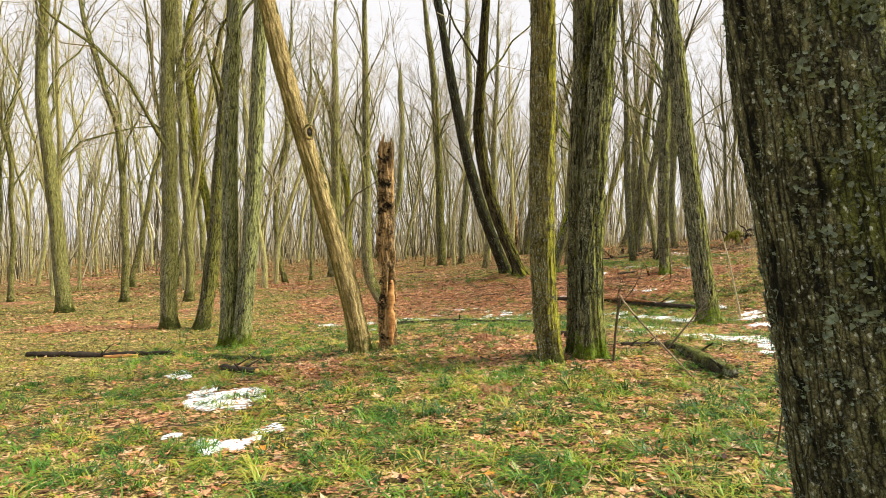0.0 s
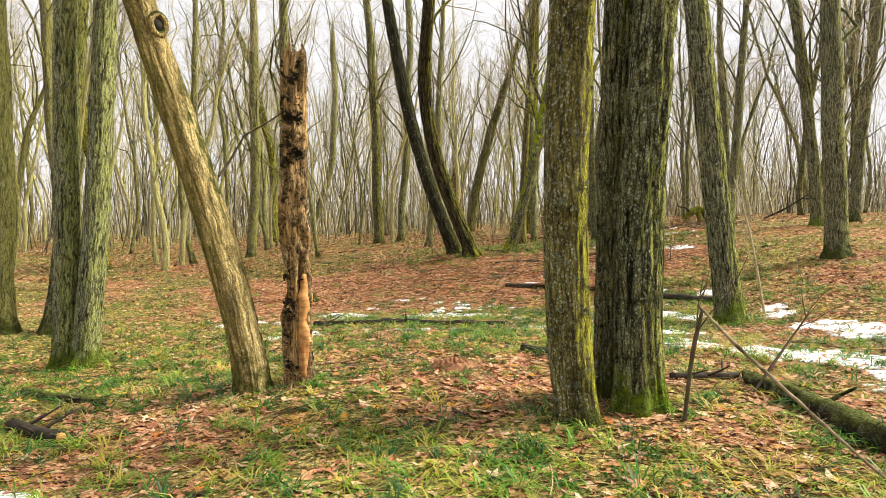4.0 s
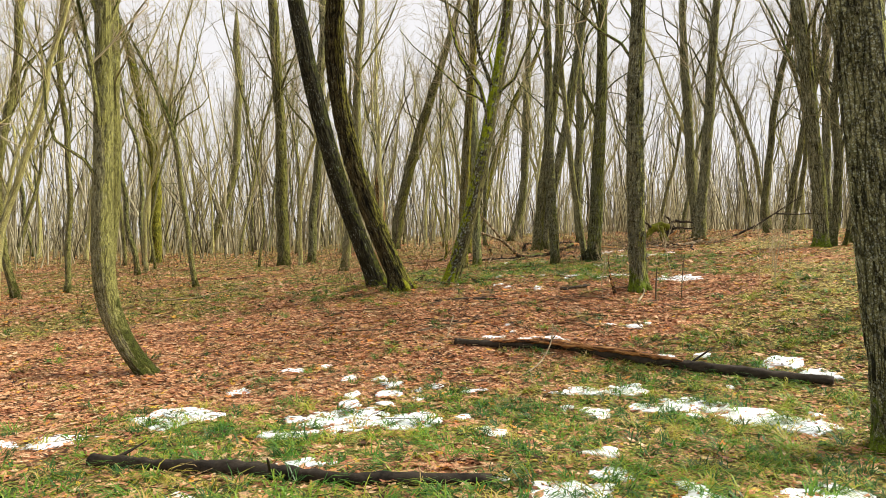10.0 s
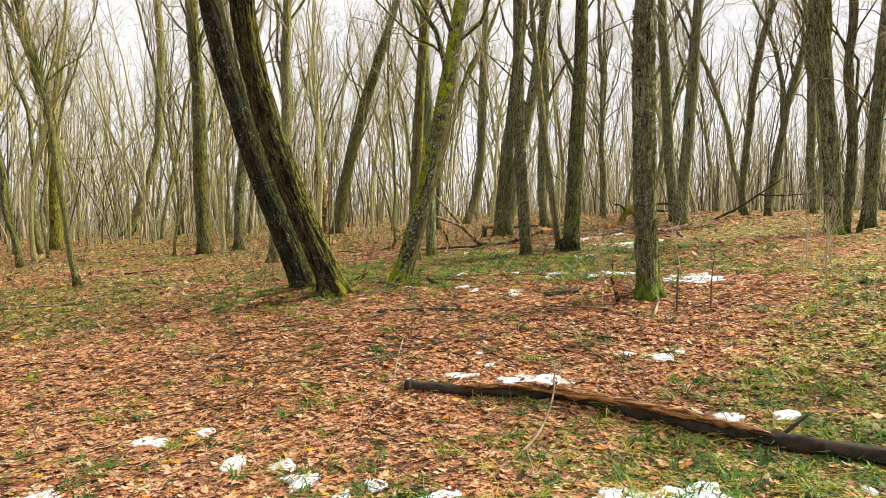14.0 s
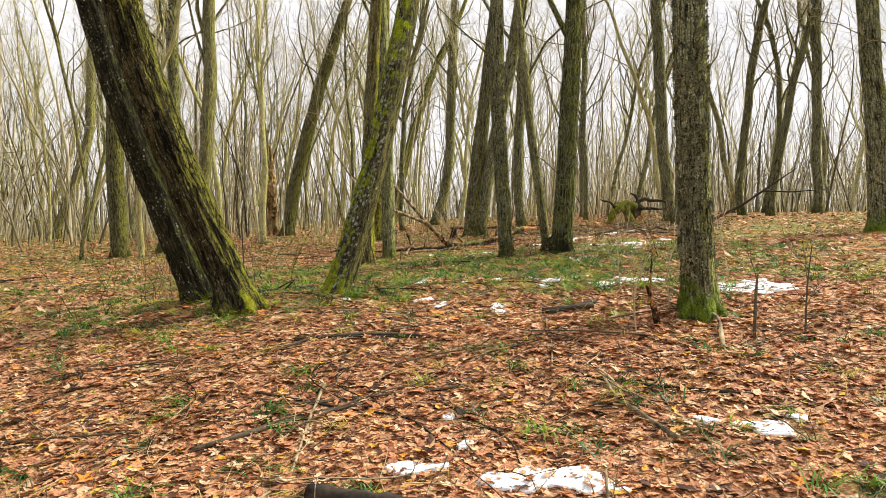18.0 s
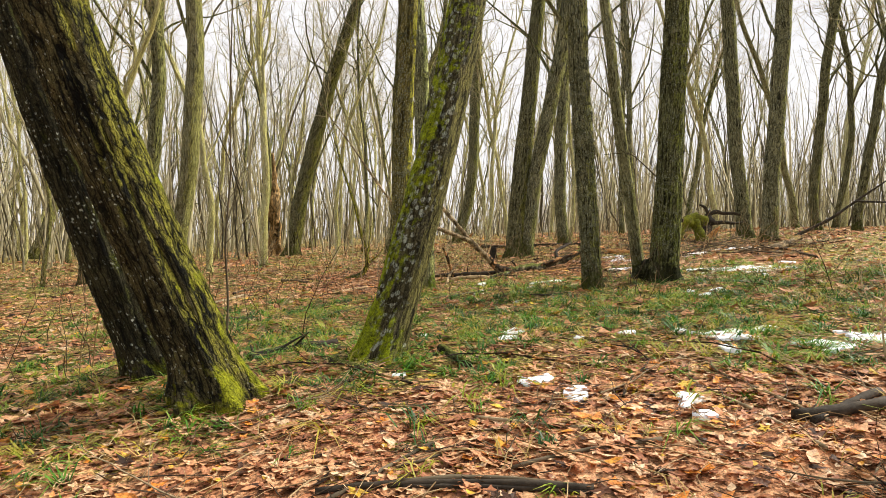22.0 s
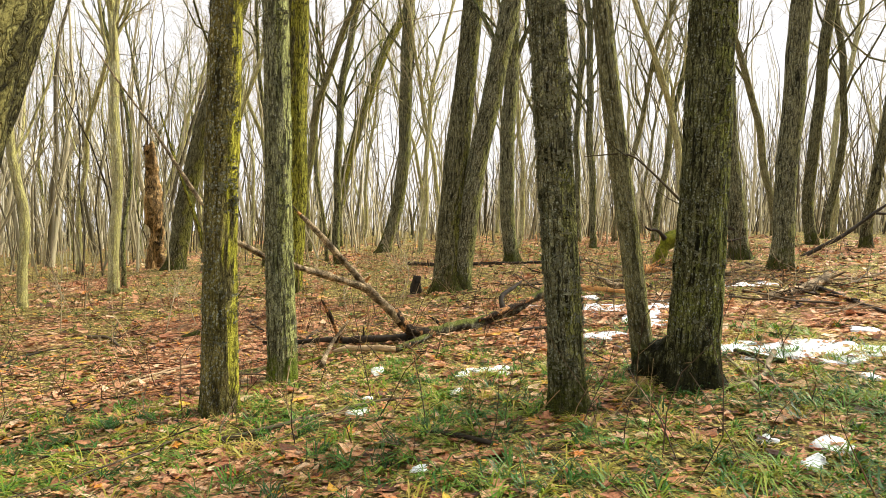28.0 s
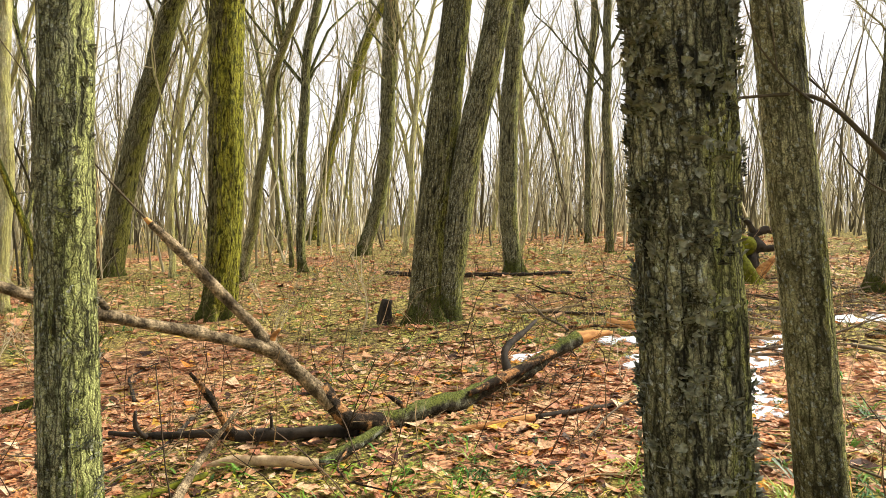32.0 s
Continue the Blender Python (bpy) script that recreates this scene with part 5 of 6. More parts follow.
stump_part("root", [(-0.5, -0.15, 0.55), (-0.72, -0.2, 0.78), (-0.95, -0.2, 0.7), (-1.05, -0.2, 0.8)], [0.05, 0.04, 0.03, 0.012], LOGBARK, 8, "", 10, 0.35)
stump_part("root", [(0.5, 0.05, 0.78), (0.45, 0.1, 0.98), (0.25, 0.1, 1.02)], [0.05, 0.04, 0.015], LOGBARK, 9, "", 10, 0.35)
stump_part("broken_wood", [(0.3, -0.22, 0.1), (0.42, -0.3, 0.28), (0.56, -0.33, 0.42)], [0.10, 0.07, 0.02], SPLIT, 6, "orange broken wood")
small = thing("small_stump", 9.3, 34.6, "small dark rotten stump", "stump")
v, f, caps = blob(np.random.RandomState(3), [(0, 0, -0.1), (0, 0, 0.15), (0.02, 0, 0.32)], [0.12, 0.1, 0.07], 14, 0.25, 9)
part("wood", mesh_tri_quads("wood", v, f, caps, LOGBARK), small)
# ---- melting snow ----
def snow(x, y, rx, ry, az, seed, label="thin patch of melting snow on grass"):
    """A thin ragged sheet with islands and holes."""
    rs = np.random.RandomState(seed)
    step = 0.014 if max(rx, ry) < 0.3 else 0.02 if max(rx, ry) < 0.6 else 0.03
    us, vs = np.arange(-rx * 1.3, rx * 1.3, step), np.arange(-ry * 1.3, ry * 1.3, step)
    U, V = np.meshgrid(us, vs, indexing="ij")
    c, s = math.cos(radians(az)), math.sin(radians(az))
    X, Y = x + U * c - V * s, y + U * s + V * c
    size = (rx * ry) ** 0.5
    f = 1.0 - 0.88 * ((U / rx) ** 2 + (V / ry) ** 2) + 1.7 * (noise2(X, Y, 1.25 / size, seed * 1.3) - 0.5) + 1.3 * min(1.0, size / 0.3) * (noise2(X, Y, 7.0, seed * 2.1) - 0.52) + 0.5 * (noise2(X, Y, 19.0, seed * 0.7) - 0.5)
    keep = f > 0.12
    ok = keep[:-1, :-1] & keep[1:, :-1] & keep[1:, 1:] & keep[:-1, 1:]
    if not ok.any():
        return None
    Z = ground(X, Y) + 0.035 * near_ripple(X, Y) + 0.009 * np.clip((f - 0.12) / 0.5, 0, 1) + 0.006 + 0.006 * noise2(X, Y, 5.0, 4.0)
    pull = np.clip((f - 0.12) / 0.3, 0, 1)
    idx = np.arange(U.size).reshape(U.shape)
    F = np.stack([idx[:-1, :-1], idx[1:, :-1], idx[1:, 1:], idx[:-1, 1:]], -1)[ok]
    used = np.unique(F)
    remap = np.zeros(U.size, int)
    remap[used] = np.arange(len(used))
    W = np.stack([X - x, Y - y, Z - float(ground(x, y))], -1).reshape(-1, 3)[used]
    F = remap[F]
    # skirt down into the ground round the rim
    e = np.concatenate([F[:, [0, 1]], F[:, [1, 2]], F[:, [2, 3]], F[:, [3, 0]]])
    key = np.sort(e, 1)
    _, inv, cnt = np.unique(key[:, 0] * 1000003 + key[:, 1], return_inverse=True, return_counts=True)
    rim = e[cnt[inv] == 1]
    low = W[rim].copy()
    low[..., 2] -= 0.05
    m = len(W)
    skirt = np.stack([rim[:, 1], rim[:, 0], m + np.arange(len(rim)) * 2, m + np.arange(len(rim)) * 2 + 1], 1)
    allv, allf = np.concatenate([W, low.reshape(-1, 3)]), np.concatenate([F, skirt])
    group = np.arange(len(allv))
    while True:
        least = group[allf].min(1)
        nxt = group.copy()
        np.minimum.at(nxt, allf.ravel(), np.repeat(least, 4))
        if (nxt == group).all():
            break
        group = nxt
    own = group[allf[:, 0]]
    for g in np.unique(own):
        fs = allf[own == g]
        if len(fs) < (14 if step > 0.025 else 40):
            continue
        used, inv = np.unique(fs, return_inverse=True)
        c = allv[used].mean(0) * (1, 1, 0)
        ob = new("snow_patch", mesh_np("snow_patch", allv[used] - c, inv.reshape(fs.shape), SNOW))
        ob.location = (x + c[0], y + c[1], float(ground(x, y)))
        tagged(ob, label, "snow", "melting snow patches")


def near_ripple(x, y):
    return noise2(x, y, 7.7, 2.0) - 0.5



snow(-3.85, 9.73, 0.18, 0.34, 23, 1)
snow(-2.59, 7.71, 0.42, 0.79, 20, 2)
snow(-1.60, 6.07, 0.19, 0.17, 17, 3)
snow(-1.84, 5.57, 0.26, 0.26, 21, 4)
snow(-2.42, 5.99, 0.10, 0.06, 25, 5)
snow(3.64, 11.48, 0.48, 0.59, -23, 6)
snow(4.30, 10.85, 0.62, 0.59, -28, 7)
snow(4.88, 10.46, 0.46, 0.56, -32, 8)
snow(4.54, 9.39, 0.26, 0.49, -34, 9)
snow(4.47, 8.87, 0.39, 0.25, -36, 10)
snow(6.52, 13.03, 0.57, 0.46, -32, 11)
snow(6.84, 12.08, 0.64, 0.69, -36, 12)
snow(6.63, 14.50, 0.32, 0.61, -29, 13)
snow(-2.71, 16.15, 0.23, 0.43, 21, 14)
snow(-1.92, 16.51, 0.50, 0.24, 15, 15)
snow(-1.31, 13.78, 0.45, 0.27, 16, 16)
snow(-0.22, 13.89, 0.12, 0.23, 5, 17)
snow(0.39, 13.37, 0.25, 0.08, 0, 18)
snow(2.31, 13.50, 0.44, 0.36, -21, 19)
snow(2.85, 13.87, 0.20, 0.21, -24, 20)
snow(3.09, 13.07, 0.37, 0.48, -30, 21)
snow(3.02, 12.51, 0.23, 0.27, -33, 22)
snow(4.03, 13.06, 0.31, 0.38, -38, 23)
snow(3.94, 12.77, 0.14, 0.27, -39, 24)
snow(3.06, 14.45, 0.25, 0.11, -24, 25)
snow(0.62, 14.75, 0.27, 0.11, -2, 26)
snow(1.00, 13.23, 0.05, 0.09, -7, 27)
snow(4.45, 12.84, 0.15, 0.11, -42, 28)
snow(-0.78, 17.16, 0.41, 0.40, 14, 29)
snow(-0.19, 18.38, 0.19, 0.20, 7, 30)
snow(0.39, 19.38, 0.25, 0.16, 3, 31)
snow(1.24, 18.54, 0.11, 0.18, -2, 32)
snow(1.61, 18.22, 0.11, 0.19, -5, 33)
snow(1.72, 17.92, 0.16, 0.16, -6, 34)
snow(1.20, 17.59, 0.10, 0.16, -2, 35)
snow(1.16, 17.12, 0.11, 0.17, -2, 36)
snow(1.66, 17.45, 0.16, 0.16, -6, 37)
snow(1.57, 16.93, 0.16, 0.14, -6, 38)
snow(2.02, 17.55, 0.07, 0.12, -9, 39)
snow(2.29, 17.64, 0.08, 0.10, -11, 40)
snow(2.00, 17.07, 0.13, 0.14, -9, 41)
snow(2.69, 17.36, 0.25, 0.14, -14, 42)
snow(3.65, 16.74, 0.27, 0.12, -24, 43)
snow(4.04, 16.68, 0.35, 0.19, -27, 44)
snow(4.43, 16.55, 0.20, 0.22, -30, 45)
snow(3.70, 15.92, 0.18, 0.23, -27, 46)
snow(3.45, 16.16, 0.08, 0.16, -24, 47)
snow(4.24, 15.82, 0.24, 0.11, -32, 48)
snow(4.75, 15.83, 0.34, 0.18, -36, 49)
snow(4.96, 15.46, 0.32, 0.10, -39, 50)
snow(5.12, 15.26, 0.26, 0.19, -42, 51)
snow(4.58, 15.45, 0.12, 0.10, -37, 52)
snow(6.57, 16.66, 0.25, 0.19, -43, 53)
snow(5.52, 17.60, 0.14, 0.12, -33, 54)
snow(5.91, 17.41, 0.11, 0.11, -36, 55)
snow(5.52, 16.25, 0.06, 0.10, -39, 56)
snow(1.01, 16.61, 0.38, 0.21, -1, 57)
snow(1.33, 16.52, 0.26, 0.27, -4, 58)
snow(1.75, 16.15, 0.24, 0.27, -8, 59)
snow(2.25, 16.07, 0.10, 0.13, -13, 60)
snow(0.96, 19.44, 0.09, 0.10, 0, 61)
snow(0.52, 16.67, 0.15, 0.12, 3, 62)
snow(3.09, 12.98, 0.34, 0.34, -30, 151)
snow(3.15, 12.58, 0.26, 0.26, -32, 152)
snow(2.27, 13.58, 0.3, 0.22, -20, 153)
snow(4.01, 12.91, 0.3, 0.16, -36, 154)
snow(0.93, 16.00, 0.34, 0.2, 0, 155)
snow(1.04, 16.37, 0.5, 0.36, 0, 141)
snow(1.66, 16.00, 0.34, 0.4, -5, 142)
snow(0.47, 15.97, 0.36, 0.2, 4, 143)
snow(5.01, 15.11, 0.4, 0.3, -42, 144)
snow(5.33, 14.88, 0.32, 0.3, -44, 145)
snow(6.60, 16.05, 0.22, 0.22, -44, 146)
snow(2.38, 15.38, 0.17, 0.18, -12, 147)
snow(4.48, 15.77, 0.36, 0.14, -34, 148)
snow(-0.88, 17.45, 0.26, 0.2, 10, 149)
snow(5.85, 19.12, 0.13, 0.09, -30, 63)
snow(8.33, 21.88, 0.48, 0.44, -44, 64)
snow(7.62, 23.07, 0.31, 0.16, -35, 65)
snow(5.56, 19.41, 0.08, 0.05, -40, 66)
snow(5.82, 19.19, 0.15, 0.08, -44, 67)
snow(6.08, 19.17, 0.06, 0.05, -47, 68)
snow(4.04, 20.25, 0.05, 0.06, -19, 69)
snow(4.00, 19.80, 0.06, 0.08, -21, 70)
snow(3.66, 19.69, 0.19, 0.08, -17, 71)
snow(4.27, 19.25, 0.29, 0.12, -27, 72)
snow(4.53, 19.00, 0.13, 0.07, -33, 73)
snow(4.82, 23.39, 0.12, 0.12, -26, 74)
snow(4.94, 23.05, 0.08, 0.15, -30, 75)
snow(5.49, 22.64, 0.11, 0.13, -39, 76)
snow(5.38, 22.38, 0.09, 0.06, -40, 77)
snow(6.76, 23.71, 0.17, 0.19, -42, 78)
snow(7.21, 23.19, 0.27, 0.29, -48, 79)
snow(7.62, 23.24, 0.21, 0.12, -51, 80)
snow(4.04, 23.99, 0.07, 0.06, -15, 81)
snow(4.70, 25.49, 0.04, 0.08, -17, 82)
snow(5.40, 24.96, 0.16, 0.10, -27, 83)
snow(5.26, 24.75, 0.11, 0.11, -27, 84)
snow(6.68, 25.37, 0.08, 0.08, -37, 85)
snow(6.63, 24.11, 0.13, 0.08, -46, 86)
snow(6.83, 23.88, 0.17, 0.20, -50, 87)
snow(7.21, 23.91, 0.13, 0.18, -52, 88)
snow(6.48, 23.40, 0.10, 0.08, -52, 89)
snow(5.76, 24.42, 0.05, 0.05, -35, 90)
snow(6.21, 24.35, 0.08, 0.07, -40, 91)
snow(10.48, 27.89, 0.63, 0.47, -50, 92)
snow(10.94, 27.65, 0.47, 0.34, -54, 93)
snow(9.59, 29.48, 0.22, 0.24, -37, 94)
snow(10.59, 29.96, 0.28, 0.45, -40, 95)
snow(11.83, 28.08, 0.14, 0.15, -55, 96)
snow(8.51, 26.38, 0.06, 0.06, -49, 97)
snow(8.71, 26.11, 0.12, 0.12, -53, 98)
snow(8.43, 26.01, 0.07, 0.12, -52, 99)
snow(7.64, 29.04, 0.09, 0.07, -25, 100)
snow(6.44, 27.12, 0.06, 0.05, -21, 101)
snow(6.47, 28.51, 0.09, 0.10, -16, 102)
snow(7.95, 28.82, 0.06, 0.06, -28, 103)
snow(10.24, 26.86, 0.11, 0.10, -56, 104)
snow(7.86, 29.06, 0.26, 0.08, -27, 105)
snow(7.35, 28.56, 0.07, 0.07, -24, 106)
snow(6.63, 28.81, 0.05, 0.05, -13, 107)
snow(6.98, 29.66, 0.09, 0.09, -15, 108)
snow(11.25, 30.55, 0.50, 0.35, 20, 50, "wet snow lying among broken sticks")
snow(10.75, 31.0, 0.36, 0.30, -20, 51, "wet snow lying among broken sticks")
snow(12.3, 30.9, 0.42, 0.26, 10, 52, "wet snow lying among broken sticks")
snow(11.0, 31.95, 0.30, 0.22, -30, 53, "wet snow lying among broken sticks")
snow(9.95, 31.95, 0.34, 0.18, -20, 54, "wet snow lying among broken sticks")
snow(13.6, 31.2, 0.40, 0.26, -20, 55, "wet snow lying among broken sticks")



# ---- molehills, saplings, sticks ----
def molehill(x, y, r, h, seed):
    rs = np.random.RandomState(seed)
    n, k = 72, 26
    th = np.arange(n) / n * 2 * np.pi
    q = np.linspace(1, 0.02, k)
    X, Y = x + r * q[:, None] * np.cos(th), y + r * q[:, None] * np.sin(th)
    Z = ground(X, Y) - 0.03 + h * (1 - q[:, None] ** 2) ** 1.2 + (0.07 * (noise2(X, Y, 12.0, seed) - 0.5) + 0.07 * (noise2(X, Y, 26.0, seed + 3) - 0.5) + 0.05 * (noise2(X, Y, 52.0, seed + 5) - 0.5)) * (q[:, None] < 0.95)
    V = np.stack([X - x, Y - y, Z - float(ground(x, y))], -1)
    idx = np.arange(k * n).reshape(k, n)
    nx = np.roll(idx, -1, 1)
    F = np.stack([idx[:-1], nx[:-1], nx[1:], idx[1:]], -1).reshape(-1, 4)
    ob = new("molehill", mesh_np("molehill", V.reshape(-1, 3), F, EARTH))
    ob.location = (x, y, float(ground(x, y)))
    tagged(ob, "small mound of loose reddish earth", "molehill", "molehills")


molehill(0.65, 10.25, 0.33, 0.12, 3)
molehill(0.60, 6.85, 0.40, 0.05, 4)


def sapling(x, y, path, radii, label, seed, twigs=6, mat=TWIG_DARK):
    """A thin shoot with a few side twigs; path in metres from its foot."""
    rs = np.random.RandomState(seed)
    ob = thing("sapling", x, y, label, "sapling")
    v, f, caps = blob(rs, path, radii, 7, 0.1, 12)
    part("shoot", mesh_tri_quads("shoot", v, f, caps, mat), ob)
    P = np.asarray(path, float)
    s = np.linspace(0, 1, 9)
    Q = np.stack([np.interp(s, np.linspace(0, 1, len(P)), P[:, j]) for j in range(3)], 1)[None]
    B, RB = off_from(Q, np.full((1, 9), max(radii) * 0.9), rs, twigs, 0.3, 0.45, 0.15, 0.004, 5)
    C, RC = off_from(B, RB, rs, twigs * 2, 0.3, 0.25, 0.2, 0.003, 3)
    tv, tf = joined([tubes(B, RB, 4), tubes(C, RC, 3)])
    tagged(part("twig_spray", mesh_np("twig_spray", tv, tf, mat), ob), kind="stuff")


sapling(2.88, 25.6, [(0, 0, -0.05), (0.02, 0.01, 0.5), (-0.01, -0.02, 1.0), (0.04, -0.05, 1.6), (0.03, -0.1, 2.2), (0.08, -0.1, 4.5)], [0.011, 0.010, 0.009, 0.008, 0.007, 0.003], "straight thin brown sapling", 1, 8)
sapling(2.27, 4.56, [(0, 0, -0.05), (0.08, 0, 0.5), (0.22, 0, 1.1), (0.1, 0.05, 1.9)], [0.008, 0.007, 0.006, 0.003], "thin brown bare shoot near a great trunk", 2, 5)
sapling(6.45, 14.45, [(0, 0, -0.05), (-0.15, 0, 0.7), (-0.3, 0, 1.4), (-0.6, 0, 2.3)], [0.022, 0.02, 0.016, 0.008], "pale bare shoot bending over snow", 3, 6, TWIG)
sapling(2.12, 8.33, [(0, 0, -0.05), (0.02, -0.04, 0.35), (0.025, -0.08, 0.55), (0.06, -0.13, 0.81)], [0.017, 0.015, 0.016, 0.013], "short broken dark stick standing in leaves", 4, 2)
lying("fallen_stick", [(2.67, 7.02), (2.55, 7.34), (2.4, 7.66), (2.28, 7.93), (2.185, 8.18), (2.165, 8.24)], [0.008, 0.010, 0.011, 0.012, 0.012, 0.010], DEADWOOD, "pale bare stick propped on a broken standing stick", "stick", 22, 8, raised=(0.01, 0.2, 0.43, 0.6, 0.79, 0.83))
sapling(2.95, 8.85, [(0, 0, 0.0), (0.28, 0.1, 0.3), (0.62, 0.2, 0.65)], [0.016, 0.012, 0.006], "dark slanting twig over leaves", 5, 4)
sapling(7.43, 20.35, [(0, 0, -0.05), (0.0, 0, 0.4), (0.05, 0, 0.8)], [0.010, 0.008, 0.004], "thin upright bare shoot on the leaves", 6, 5)
sapling(6.97, 20.46, [(0, 0, -0.05), (0.0, 0, 0.45), (0.02, 0, 0.58)], [0.016, 0.013, 0.008], "short dark upright stick", 7, 1)
sapling(3.33, 17.56, [(0, 0, 0.0), (0.45, 0.35, 0.12), (0.75, 0.7, 0.33), (0.85, 0.9, 0.6)], [0.013, 0.012, 0.010, 0.006], "pale stick leaning over a split log", 8, 2, DEADWOOD)
sapling(5.55, 33.0, [(-0.22, 0, -0.04), (-0.05, 0, 0.02), (0.14, 0, 0.10), (0.24, 0, 0.28), (0.22, 0, 0.55), (0.08, 0, 1.0), (-0.02, 0, 1.5), (-0.3, 0, 2.3), (-0.5, 0, 3.0)], [0.07, 0.06, 0.052, 0.046, 0.042, 0.036, 0.03, 0.02, 0.01], "thin mossy stem bent like a hook at its foot", 9, 5, BARK_MOSS)
sapling(9.0, 27.9, [(0.02, -0.32, -0.02), (0.1, -0.25, 0.8), (0.18, -0.1, 1.45), (-0.03, 0.0, 1.68), (-0.28, 0.1, 1.93), (-0.65, 0.25, 1.89)], [0.016, 0.015, 0.014, 0.011, 0.008, 0.004], "thin dark dead twig caught against a trunk", 10, 3)
sapling(6.57, 21.26, [(0, 0, -0.05), (-0.05, 0.0, 0.16), (-0.13, 0.02, 0.38)], [0.034, 0.03, 0.016], "broken reddish stick standing in the leaves", 11, 1, LIMB_TORN)
sapling(6.47, 10.65, [(0, 0, -0.05), (-0.20, 0, 0.70), (-0.50, 0.0, 1.39)], [0.022, 0.018, 0.008], "dark bare stick slanting out of the grass", 12, 2)
pole = thing("broken_branch", 6.31, 9.68, "torn orange branch propped slantwise in the grass", "branch")
v, f, caps = blob(np.random.RandomState(83), [(0.1, 0, -0.05), (-0.30, 0.05, 0.45), (-0.55, 0.1, 0.80)], [0.07, 0.065, 0.045], 12, 0.3, 14)
part("wood", mesh_tri_quads("wood", v, f, caps, LOGBARK), pole)
v, f, caps = blob(np.random.RandomState(84), [(-0.45, 0.02, 0.68), (-0.62, 0.05, 0.87)], [0.05, 0.04], 10, 0.4, 16)
part("torn_end", mesh_tri_quads("torn_end", v, f, caps, SPLIT), pole, "raw orange torn wood")
v, f, caps = blob(np.random.RandomState(85), [(-0.50, 0.05, 0.75), (-1.04, 0.1, 1.49)], [0.022, 0.008], 8, 0.2, 10)
part("side_branch", mesh_tri_quads("side_branch", v, f, caps, BARE), pole)
for i in range(26):
    rs = np.random.RandomState(400 + i)
    x, y = (rs.uniform(6, 11), rs.uniform(19.5, 23)) if i < 12 else (rs.uniform(3.5, 10), rs.uniform(31.5, 37))
    h = rs.uniform(0.5, 1.3)
    sapling(x, y, [(0, 0, -0.03), (rs.normal(0, 0.08), rs.normal(0, 0.08), h * 0.5), (rs.normal(0, 0.16), rs.normal(0, 0.16), h)], [0.008, 0.006, 0.003], "low bare brown shoot of the undergrowth", 500 + i, 6, TWIG)

# fallen branches with their side twigs
for i in range(34):
    rs = np.random.RandomState(700 + i)
    if i < 14:
        x, y = rs.uniform(11, 17), rs.uniform(30, 35)
    elif i < 24:
        x, y = rs.uniform(2, 8), rs.uniform(19.5, 23)
    else:
        x, y = rs.uniform(3, 11), rs.uniform(26.5, 33)
    a, L = rs.uniform(0, 2 * np.pi), rs.uniform(0.8, 2.2)
    pts = [(x + math.cos(a + 0.3 * math.sin(3 * t)) * L * t, y + math.sin(a + 0.3 * math.sin(3 * t)) * L * t) for t in (0, 0.33, 0.66, 1)]
    r = rs.uniform(0.007, 0.014) if 14 <= i < 24 else rs.uniform(0.012, 0.03)
    lying("fallen_branch", pts, [r, r * 0.9, r * 0.7, r * 0.35], (TWIG_DARK, LOGBARK, DEADWOOD)[i % 3], ("dark thin fallen branch on the leaves", "wet black fallen branch on the leaves", "pale bare fallen branch on the leaves")[i % 3], "branch", 800 + i, 7, lift=1.2, group="fallen branches")

# sticks that can be told apart
def stick(name, pts, r0, r1, mat, label, seed, lift=1.0, raised=None):
    k = len(pts)
    lying(name, pts, list(np.linspace(r0, r1, k)), mat, label, "stick", seed, 8, lift=lift, rough=0.2, raised=raised)


stick("fallen_stick", [(5.65, 30.07), (5.82, 30.16), (5.99, 30.08), (6.19, 29.89), (6.34, 29.82), (6.53, 30.07)], 0.022, 0.014, LIMB, "pale curved stick lying at a trunk's foot", 61)
stick("fallen_stick", [(4.68, 30.72), (4.83, 30.98), (5.18, 31.15), (5.4, 31.2)], 0.014, 0.02, BARE, "pale straight stick on the leaves", 62)
stick("fallen_stick", [(4.11, 33.87), (4.33, 33.88), (4.45, 33.5), (4.55, 32.91)], 0.025, 0.015, TWIG_DARK, "dark crooked stick on the leaves", 63, 1.5)
stick("fallen_stick", [(6.57, 30.21), (6.72, 30.6), (6.85, 30.72), (7.0, 30.75)], 0.03, 0.012, LIMB, "pale stick slanting up against broken branches", 64, raised=(0.02, 0.1, 0.2, 0.36))
stick("fallen_stick", [(6.28, 30.42), (6.48, 30.47), (6.68, 30.60), (6.8, 30.66)], 0.03, 0.02, MOSSCUSHION, "short stick thick with yellow-green moss", 65)
stick("fallen_stick", [(5.6, 30.46), (5.82, 30.43), (6.03, 30.45)], 0.016, 0.016, LOGMOSS, "greenish stick between two trunks", 66)
stick("splinter", [(8.35, 30.45), (8.72, 30.42), (9.0, 30.38)], 0.016, 0.03, SPLIT, "orange torn splinter beside a fallen limb", 67)
stick("fallen_stick", [(9.0, 30.38), (9.44, 30.31), (9.8, 30.25)], 0.025, 0.015, LOGBARK, "wet dark stick beside a fallen limb", 68)
stick("splinter", [(11.1, 32.3), (11.44, 31.9), (11.7, 31.4)], 0.05, 0.025, SPLIT, "orange split wood on the brush", 69, 2.5)
stick("splinter", [(13.4, 33.5), (13.8, 33.6), (14.3, 33.7)], 0.12, 0.03, SPLIT, "torn orange wood near a mossy stump", 70)
